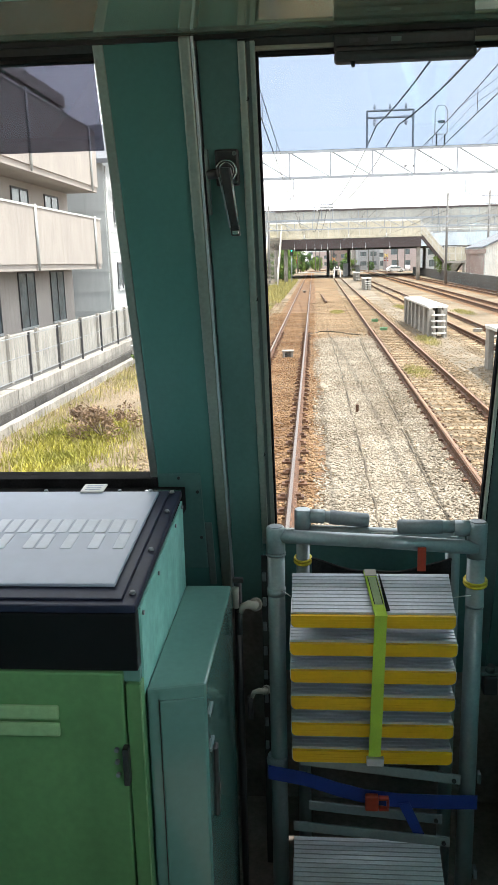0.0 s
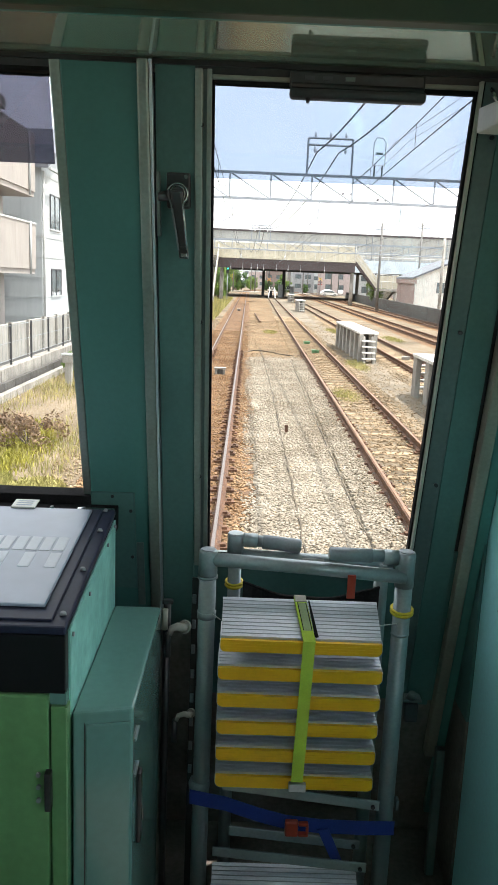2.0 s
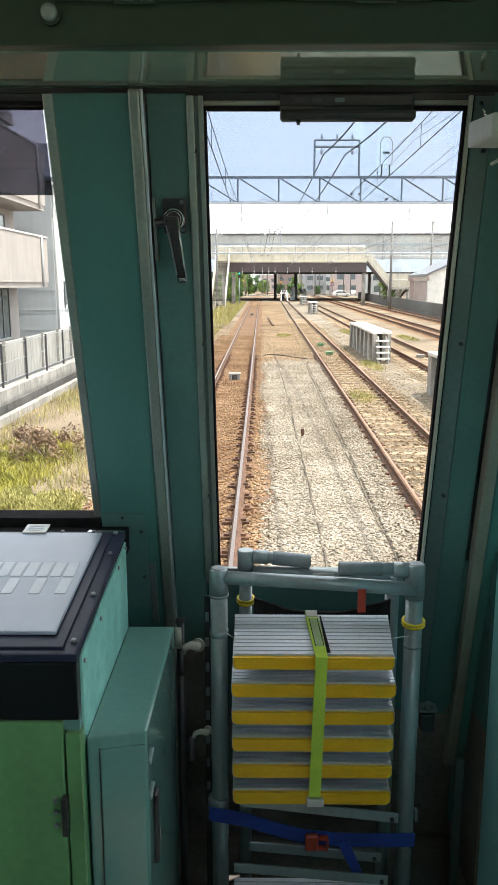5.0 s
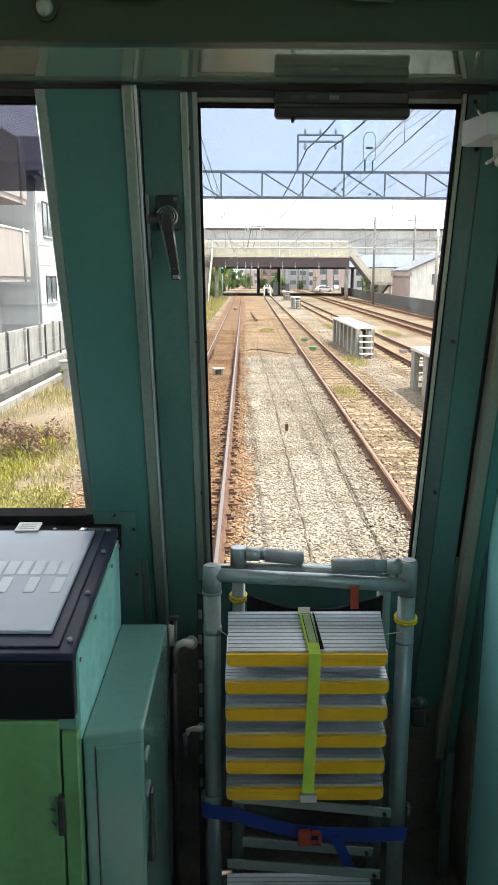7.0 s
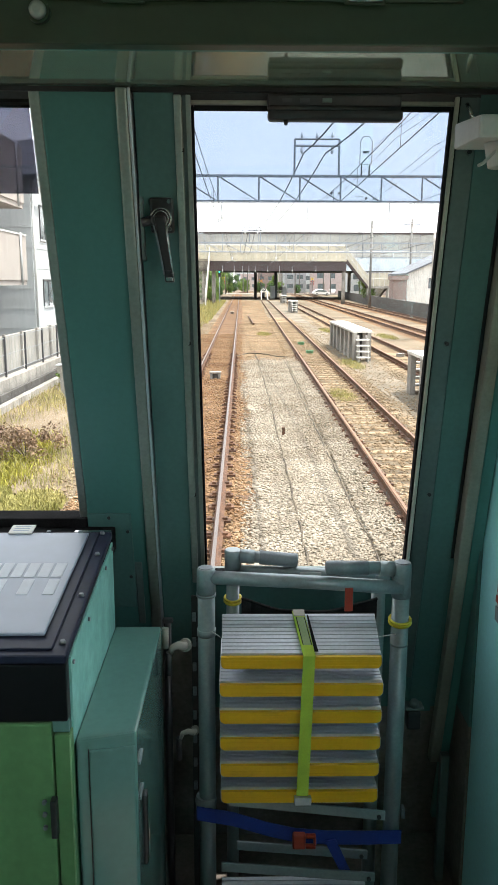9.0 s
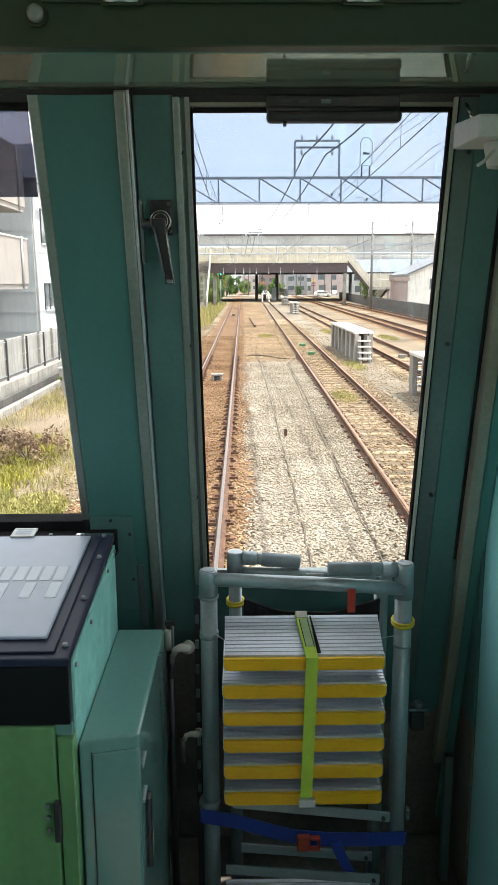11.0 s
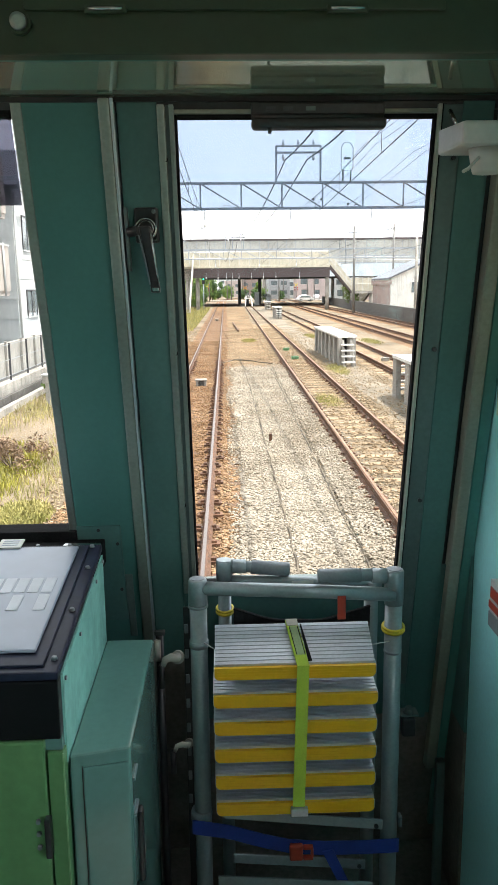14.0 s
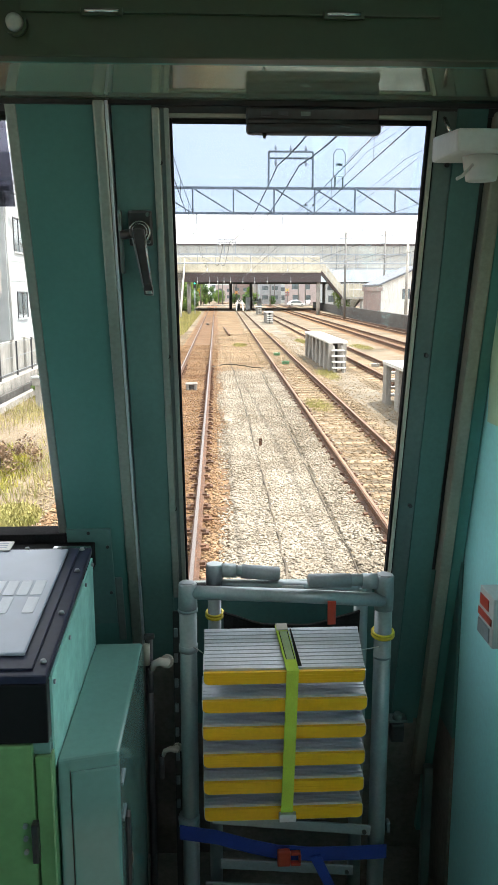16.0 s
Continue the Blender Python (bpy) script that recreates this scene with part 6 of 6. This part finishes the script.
house(30.5, 38.0, 240, 250, 6.0, M_WHITEW, 'gable_y', "white house with slate roof beyond the crossing", 'x', [(33, 3.8, 1.6, 1.4, 'y-'), (36, 3.8, 1.6, 1.4, 'y-'), (34, 0.8, 2.2, 1.6, 'y-')])
house(13.5, 20.0, 248, 260, 8.5, M_GREYH, 'flat', "grey three-storey house beyond the crossing", 'x', [(u, z, 1.8, 1.2, 'y-') for z in (1.0, 3.8, 6.4) for u in (15.2, 18.2)])
house(-14.0, -8.5, 262, 275, 7.0, M_WHITEW, 'gable_y', "far white house among trees", 'x', [(-12.2, 4.0, 1.4, 1.3, 'y-'), (-9.9, 4.0, 1.4, 1.3, 'y-')])
house(-3.0, 8.0, 420, 440, 13.0, M_WHITEW, 'flat', "far pale apartment block", 'x', [(u, z, 1.8, 1.2, 'y-') for z in (3, 6, 9) for u in (-1, 2, 5)], "apartment_building", cat="apartment building")
house(10.0, 26.0, 450, 470, 18.0, M_WHITEW, 'flat', "far white tower block", 'x', [(u, z, 1.8, 1.2, 'y-') for z in (3, 6, 9, 12, 15) for u in (12, 16, 20, 24)], "apartment_building", cat="apartment building")
house(-36.0, -14.0, 430, 455, 16.0, M_GREYH, 'flat', "far grey apartment block", 'x', [(u, z, 1.8, 1.2, 'y-') for z in (3, 6, 9, 12) for u in (-33, -28, -23, -18)], "apartment_building", cat="apartment building")
house(34.0, 60.0, 330, 350, 11.0, M_WHITEW, 'flat', "far pale block beyond the houses", 'x', [(u, z, 1.8, 1.2, 'y-') for z in (2, 5, 8) for u in (37, 42, 47, 52)], "apartment_building", cat="apartment building")

# level crossing
crossing = thing("level_crossing", (5, 219, GZ), "pale asphalt road across the tracks at the level crossing", "road", kind="structure")
part("road_surface", bbox(-60, 80, 215.5, 222.5, GZ + 0.002, -0.03, 0), M_CONC, crossing)
for x in (-4.6, 19.0):
    cs = thing("crossing_signal", (x, 214, GZ), "crossing signal with red lamps and a yellow-black cross", "crossing signal", group="crossing signals")
    part("mast", sweep(B(), [(x, 214, GZ), (x, 214, 4.2)], 0.08, 8), M_FRAME, cs)
    for z in (2.6, 3.2):
        for s in (-0.35, 0.35):
            l = part("lamp", sweep(B(), [(x + s, 213.9, z), (x + s, 213.7, z)], [0.2, 0.17], 12), M_FRAME, cs)
            part("lens", sweep(B(), [(x + s, 213.69, z), (x + s, 213.67, z)], 0.12, 12), M_LAMP_R, l)
    for s in (-1, 1):
        part("cross_arm", sweep(B(), [(x - 0.5, 213.95, 3.9 - 0.4 * s), (x + 0.5, 213.95, 3.9 + 0.4 * s)], 0.07, 5), M_YSIGN, cs)

signal = thing("railway_signal", (5.3, 208, GZ), "dark signal mast with round head and orange cross", "signal")
part("mast", sweep(B(), [(5.3, 208, GZ), (5.3, 208, 7.2)], 0.11, 8), M_FRAME, signal)
part("head", sweep(B(), [(5.3, 207.9, 6.3), (5.3, 207.75, 6.3)], 0.55, 16), M_FRAME, signal)
part("head", sweep(B(), [(5.3, 207.9, 4.5), (5.3, 207.75, 4.5)], 0.3, 12), M_FRAME, signal)
for s in (-1, 1):
    part("cross", sweep(B(), [(4.85, 207.8, 3.3 - 0.45 * s), (5.75, 207.8, 3.3 + 0.45 * s)], 0.1, 5), M_LAMP_O, signal)


def buffer_stop(f, y, label):
    x = f(y)
    b = thing("buffer_stop", (x, y, GZ), label, "buffer stop", group="buffer stops at the sidings")
    for s in (-0.55, 0.55):
        part("leg", sweep(B(), [(x + s * 1.1, y - 2.2, -0.02), (x + s * 0.75, y, 1.75)], 0.07, 5), M_CONC_W, b)
        part("strut", sweep(B(), [(x + s * 0.75, y, 1.75), (x + s * 1.0, y + 1.5, -0.02)], 0.07, 5), M_CONC_W, b)
    part("beam", bbox(x - 0.75, x + 0.75, y - 0.15, y + 0.05, 1.2, 1.45, 0.02), M_CONC_W, b)
    plate = part("marker", bbox(x - 0.28, x + 0.28, y - 0.2, y - 0.155, 1.46, 2.0, 0.01), M_FRAME, b, "black plate with white cross")
    for s in (-1, 1):
        part("cross", sweep(B(), [(x - 0.2, y - 0.22, 1.73 - 0.2 * s), (x + 0.2, y - 0.22, 1.73 + 0.2 * s)], 0.04, 5), M_WHITE, plate)


buffer_stop(c2, 142, "white-painted rail buffer stop ending the siding")
buffer_stop(c3, 162, "white-painted rail buffer stop ending the second siding")
for x, y, w, h, m, lb in ((6.3, 158, 0.9, 2.2, M_GREYBOX, "grey steel relay cabinet under the bridge"), (8.6, 158, 0.8, 1.9, M_GREYBOX, "pale steel relay cabinet under the bridge"), (4.6, 165, 0.7, 1.5, M_FRAME, "dark steel cabinet under the bridge")):
    rc = thing("relay_cabinet", (x, y, GZ), lb, "cabinet", group="relay cabinets under the bridge")
    part("body", bbox(x - w / 2, x + w / 2, y - 0.35, y + 0.35, GZ, h, 0.02), m, rc)
    part("door", bbox(x - w / 2 + 0.06, x + w / 2 - 0.06, y - 0.38, y - 0.352, 0.1, h - 0.12, 0.01), m, rc)
    part("roof", bbox(x - w / 2 - 0.06, x + w / 2 + 0.06, y - 0.42, y + 0.4, h + 0.002, h + 0.08, 0.01), m, rc)


# ---------------------------------------------------------------- maintenance platforms
def platform(x0, x1, y0, y1, h, label, steps_at):
    p = thing("maintenance_platform", ((x0 + x1) / 2, y0, GZ), label, "platform", group="platforms between the sidings")
    part("top_slab", bbox(x0 - 0.12, x1 + 0.12, y0 - 0.1, y1 + 0.1, h, h + 0.09, 0.015), M_CONC_W, p)
    n = max(3, round((y1 - y0) / 1.45))
    for k in range(n + 1):
        y = y0 + (y1 - y0) * k / n
        for x in (x0, x1):
            part("leg", bbox(x - 0.07, x + 0.07, y - 0.22, y + 0.22, GZ, h - 0.002, 0.01), M_CONC, p)
    part("back_board", bbox((x0 + x1) / 2 - 0.05, (x0 + x1) / 2 + 0.05, y0 + 0.3, y1 - 0.3, GZ, h - 0.002, 0), M_CONC_D, p)
    for k in range(4):
        z = GZ + 0.22 + 0.22 * k
        d = -1 if steps_at == 'near' else 1
        ys = (y0 if steps_at == 'near' else y1) + d * (0.2 + 0.11 * (3 - k))
        part("step", bbox(x0 + 0.02, x1 - 0.02, ys - 0.16, ys + 0.16, z - 0.05, z, 0.01), M_CONC_W, p)
    for s in (x0 + 0.1, x1 - 0.1):
        ye = y0 if steps_at == 'near' else y1
        d = -1 if steps_at == 'near' else 1
        part("step_side", sweep(B(), [(s, ye + d * 0.62, GZ), (s, ye + d * 0.1, h - 0.1)], 0.06, 5), M_CONC, p)
    return p


platform(4.5, 5.05, 31.5, 39.5, 0.92, "white-topped concrete maintenance platform with end steps", 'near')
platform(4.75, 5.35, 14.5, 22.0, 0.92, "white-topped maintenance platform nearer the train", 'far')
platform(5.3, 5.9, 84.0, 88.0, 0.92, "short far maintenance platform with steps", 'near')
platform(6.3, 6.9, 122.0, 126.0, 0.92, "short far platform by the footbridge", 'near')

# small lineside fittings
def track_box(x, y, m, label):
    b = thing("track_box", (x, y, -0.155), label, "track equipment", group="track boxes between the rails")
    part("case", bbox(x - 0.15, x + 0.15, y - 0.12, y + 0.12, -0.155, -0.04, 0.02), m, b)
    part("lid", bbox(x - 0.17, x + 0.17, y - 0.14, y + 0.14, -0.039, -0.02, 0.008), m, b)
    for s in (-0.1, 0.1):
        part("bolt", sweep(B(), [(x + s, y, -0.019), (x + s, y, -0.005)], 0.02, 6), M_RUST, b)


def track_stool(x, y, label):
    b = thing("track_box", (x, y, GZ), label, "track equipment", group="track boxes between the rails")
    part("top_slab", bbox(x - 0.19, x + 0.19, y - 0.16, y + 0.16, -0.02, 0.03, 0.012), M_CONC, b)
    for s_ in (-0.13, 0.13):
        part("leg", bbox(x + s_ - 0.035, x + s_ + 0.035, y - 0.14, y + 0.14, GZ, -0.021, 0.008), M_CONC, b)
    part("core", bbox(x - 0.09, x + 0.09, y - 0.1, y + 0.12, GZ, -0.05, 0.01), M_CONC_D, b, "dark block filling the gap between the legs")


track_stool(c1(25.5) + 0.02, 25.5, "pale concrete equipment box between the main rails")
track_stool(c1(80), 80.0, "far pale concrete equipment box between the main rails")
track_box(c2(38) - 0.0, 39.5, M_BOXG, "green equipment box between the siding rails")
track_box(c2(34) + 0.05, 34.5, M_BOXG, "green equipment box between the siding rails")
track_box(c3(31) + 0.1, 33.0, M_CONC, "pale equipment box beside the second siding")
mp = thing("marker_peg", (0.86, 15.8, GZ), "short rusty marker peg in the ballast", "peg")
part("peg", bbox(0.835, 0.895, 15.77, 15.83, GZ, -0.03, 0.005), M_RUST, mp)
scrap = thing("old_rail", (1.0, 66, GZ), "dark length of old rail lying in the ballast", "rail")
part("bar", sweep(B(), [(0.95, 58, -0.08), (0.7, 72, -0.08)], 0.07, 6), M_RUST, scrap)
junction = thing("junction_box", (-4.8, 21.5, GZ), "small pale junction box on a concrete post in the grass", "junction box")
part("post", bbox(-4.87, -4.69, 21.41, 21.59, GZ - 0.1, 0.42, 0.01), M_CONC_P, junction)
part("case", bbox(-4.93, -4.63, 21.36, 21.64, 0.421, 0.62, 0.02), M_CONC_P, junction)
part("lid", bbox(-4.96, -4.60, 21.33, 21.67, 0.622, 0.67, 0.015), M_GREYBOX, junction)

# bank, weeds and trees
blades("bank_grass", 19000, band(-5.45, -2.7, 7.0, 60.0), 0.26, 0.012, M_GRASS, "sunlit yellow-green weeds along the bank", 11)
blades("dry_grass", 16000, band(-5.45, -2.5, 7.0, 50.0), 0.15, 0.01, M_DRY, "dry straw-coloured grass along the bank", 12)
for k, (x, y, rx, ry) in enumerate(((2.75, 21.5, 0.45, 1.6), (4.2, 30.0, 0.5, 2.5), (1.4, 48.0, 0.5, 2.0), (5.6, 52.0, 0.6, 3.0), (3.6, 12.0, 0.3, 0.8), (8.4, 46.0, 0.6, 3.0))):
    blades("weed_tuft", 900, patch(x, y, rx, ry), 0.13, 0.014, M_GRASS, "patch of green weeds in the ballast", 20 + k, group="weeds between the tracks")
for k, (x, y, r, h) in enumerate(((-3.75, 13.6, 0.55, 0.62), (-4.9, 24.0, 0.5, 0.7), (-4.4, 25.0, 0.4, 0.6), (-5.0, 30.0, 0.7, 1.0), (-5.0, 40.0, 0.8, 1.1), (-4.8, 52.0, 0.8, 1.2))):
    shrub(x, y, r, h, M_LEAF if k % 2 else M_REDLEAF, 40 + k, "leafy weed shrub on the bank" if k % 2 else "dry reddish-brown shrub on the bank")
tree(-6.3, 206, 8.6, 3.0, M_LEAF, 51, "leafy green tree beside the crossing", leaf=0.22)
tree(-9.0, 198, 7.0, 2.8, M_LEAF_D, 52, "darker green tree beside the line", leaf=0.22)
tree(-5.0, 188, 3.2, 1.6, M_LEAF_D, 53, "low dark green tree beside the line", leaf=0.15, count=4000)
tree(12.0, 275, 5.5, 2.2, M_LEAF, 54, "distant green tree beyond the crossing", leaf=0.25, count=4000)
tree(0.5, 300, 5.0, 2.0, M_LEAF, 55, "distant green tree beyond the crossing", leaf=0.25, count=4000)
tree(-12.0, 285, 7.0, 2.6, M_LEAF, 56, "distant green tree beyond the crossing", leaf=0.25, count=4000)
tree(18.5, 118, 3.4, 1.6, M_LEAF, 57, "small green tree under the landing", leaf=0.12, count=3000, z0=0.6)
blades("leafy_weeds", 3000, patch(-2.9, 10.6, 0.5, 0.8), 0.12, 0.03, M_GRASS, "bright green leafy weeds beside the ballast", 14)
blades("leafy_weeds", 2200, patch(-3.5, 10.9, 0.25, 0.6), 0.14, 0.02, M_GRASS, "bright green leafy weeds beside the kerb", 15)
blades("leafy_weeds", 7000, patch(-4.15, 13.2, 1.0, 3.2), 0.13, 0.022, M_WEED, "yellow-green low weeds spread over the bank", 16)
blades("far_weeds", 9000, band(-5.3, -2.4, 60.0, 135.0), 0.5, 0.03, M_GRASS, "tall weeds along the fence", 13)


def car(x, y, rot, m, label):
    c = thing("parked_car", (0, 0, 0), label, "car", group="parked cars by the line")
    bm = B()
    prism(bm, [(-2.1, 0.3), (2.1, 0.3), (2.12, 0.72), (1.5, 0.88), (0.75, 1.42), (-1.25, 1.45), (-2.0, 0.92), (-2.12, 0.75)], 'y', -0.82, 0.82)
    part("body", bev(bm, 0.06, 2), m, c)
    bm = B()
    prism(bm, [(1.32, 0.92), (0.72, 1.36), (-1.2, 1.38), (-1.8, 0.94)], 'y', -0.835, 0.835)
    part("side_window", bm, M_WINGL, c)
    for xx in (-1.3, 1.3):
        for yy in (-0.8, 0.8):
            w = part("wheel", sweep(B(), [(xx, yy - 0.1, 0.31), (xx, yy + 0.1, 0.31)], 0.31, 16), M_RUBBER, c)
            part("rim", sweep(B(), [(xx, yy - 0.11, 0.31), (xx, yy + 0.11, 0.31)], 0.19, 12), M_GREYBOX, w)
    for yy in (-0.6, 0.6):
        part("headlight", bbox(2.05, 2.14, yy - 0.17, yy + 0.17, 0.62, 0.74, 0.02), M_WHITE, c)
    c.matrix_basis = pose(x, y, 0.0, 0, 0, rot)
    return c


for x, y, r, m, lb in ((22.5, 228, 80, M_CARW, "white car parked before the pink house"), (26.0, 229, 85, M_CARW, "white car parked before the houses"), (20.0, 200, 10, M_CARW, "white car beyond the road bridge")):
    ob = car(x, y, r, m, lb)
    ob.location.z = GZ
ob = car(-8.0, 47.8, 90, M_CARW, "white car parked behind the mesh fence")
ob.location.z = 0.22


# dense small town seen under and past the road bridge
rt = random.Random(77)
paints = ((M_WHITEW, "white"), (M_PINKW, "pink"), (M_GREYH, "grey"), (M_BEIGEW, "beige"), (M_BROWNW, "brown"))
for k, (x, y) in enumerate(((31, 205), (38, 212), (46, 224), (16, 262), (9, 286), (24, 268), (-20, 232), (-27, 246), (-16, 300), (34, 280), (44, 262), (3.5, 330), (16, 345), (27, 325), (-9, 350), (-24, 340))):
    m, c = paints[k % 5]
    w, h = rt.uniform(5.5, 8), rt.uniform(5.4, 7.2)
    rows = [(x - w * 0.25, 3.6, 1.4, 1.2, 'y-'), (x + w * 0.25, 3.6, 1.4, 1.2, 'y-'), (x - w * 0.2, 0.7, 1.6, 1.5, 'y-'), (x + w * 0.25, 0.9, 1.2, 1.2, 'y-')]
    house(x - w / 2, x + w / 2, y, y + 8, h, m, ('gable_y', 'gable_x', 'flat')[k % 3], "small " + c + " two-storey house beyond the bridge", 'x', rows, pitch=0.6)
for k, (x, y, h) in enumerate(((8.5, 232, 3.0), (11.5, 236, 3.4), (16, 228, 2.6), (-2.8, 240, 2.8), (-7, 225, 4.5), (-10.5, 212, 5.5), (-7.6, 192, 4.0), (29, 222, 3.2), (6, 255, 3.5), (1.5, 270, 4.2))):
    tree(x, y, h, h * 0.45, M_LEAF if k % 2 else M_LEAF_D, 80 + k, "low green tree near the crossing", leaf=0.16, count=2200)
for x, y, h in ((0.8, 246, 11), (4.2, 226, 9.5), (11.5, 224, 11), (17.5, 240, 12), (24, 216, 11), (33, 200, 11), (-6.5, 262, 12), (9.5, 300, 12)):
    pole(x, y, h, "far concrete utility pole", arms=((h - 0.8, 1.0), (h - 1.7, 0.8)))

for k, (x, y, h) in enumerate(((-4.6, 126, 4.6), (-4.2, 133, 3.6), (-5.2, 139, 5.6), (-7.4, 130, 5.0), (-6.0, 184, 6.0), (-8.5, 188, 7.0))):
    tree(x, y, h, h * 0.42, M_LEAF_D if k % 2 else M_LEAF, 120 + k, "leafy green tree below the footbridge stairs" if k < 4 else "leafy tree past the road bridge", leaf=0.13, count=4500)

# lit colour-light signal beside the line
SX, SY, SZ = -3.1, 120.0, 4.4
cl = thing("colour_light_signal", (SX, SY, GZ), "slim dark colour-light signal showing green", "signal")
part("mast", sweep(B(), [(SX, SY, GZ), (SX, SY, SZ - 0.7)], 0.07, 8), M_GALV, cl)
head = part("head", bbox(SX - 0.22, SX + 0.22, SY - 0.12, SY + 0.06, SZ - 0.7, SZ + 0.7, 0.05), M_FRAME, cl)
for k in range(3):
    z = SZ - 0.42 + 0.42 * k
    part("lens", sweep(B(), [(SX, SY - 0.125, z), (SX, SY - 0.15, z)], [0.12, 0.1], 14), M_LIT if k == 1 else M_FRAME, head, "lit green lens" if k == 1 else "")

for k, (x, y, h) in enumerate(((-3.6, 240, 6.0), (-5.8, 234, 7.5), (-2.0, 264, 5.5), (-4.4, 252, 7.0), (-7.5, 244, 6.0))):
    tree(x, y, h, h * 0.36, M_LEAF if k % 2 else M_LEAF_D, 140 + k, "leafy green tree inside the curve past the crossing", leaf=0.16, count=4000)

# hanging insulators and brackets below the footbridge girder
for x in (-2.6, -0.9, 0.3, 1.2, 2.1, 3.9, 5.6, 7.4, 10.8):
    hi = thing("line_insulator", (x, FBY - 1.4, 3.90), "small grey insulator hung below the footbridge", "insulator", group="insulators below the footbridge")
    part("bracket", sweep(B(), [(x, FBY - 1.36, 5.20), (x, FBY - 1.7, 5.05), (x, FBY - 1.7, 4.70)], 0.03, 6), M_GALV, hi)
    part("disc", sweep(B(), [(x, FBY - 1.7, 4.70), (x, FBY - 1.7, 4.62), (x, FBY - 1.7, 4.52), (x, FBY - 1.7, 4.44), (x, FBY - 1.7, 4.30)], [0.03, 0.085, 0.04, 0.085, 0.03], 10), M_GREYBOX, hi)

# shadows of wires and gantry on the ballast, laid in as dark bars
def ballast_shadow(pts, r, label):
    rng = random.Random(len(pts) * 7 + int(pts[0][0] * 100))
    fine = []
    for (x0, y0), (x1, y1) in zip(pts, pts[1:]):
        for k in range(8):
            f = k / 8
            fine.append((x0 + (x1 - x0) * f + rng.uniform(-0.018, 0.018), y0 + (y1 - y0) * f, -0.160 + rng.uniform(-0.022, 0.010)))
    w = thing("ballast_shadow", fine[0], label, "cable", group="cables on the ballast")
    part("shadow_bar", sweep(B(), fine, r, 6), M_SHADOWBAR, w)


ballast_shadow([(0.72, 6), (0.74, 10), (0.75, 14), (0.76, 22), (0.70, 30), (0.6, 37)], 0.016, "dark bar laid in as an overhead wire's shadow")
ballast_shadow([(1.52, 6), (1.54, 12), (1.58, 17), (1.66, 24), (1.75, 32)], 0.014, "dark bar laid in as an overhead wire's shadow")
ballast_shadow([(-0.22, 33.2), (0.3, 34.6), (0.9, 34.4), (1.5, 33.2), (2.25, 32.6)], 0.024, "dark bar laid in as the gantry's shadow across the rails")

# the line runs a little off the cab's axis, and lower than its datum
OUTSIDE = pose(0, 0, -0.1, 0, 0, -0.26)
for ob in scene.objects:
    if ob.parent is None and ob not in CAB:
        ob.matrix_basis = OUTSIDE @ ob.matrix_basis
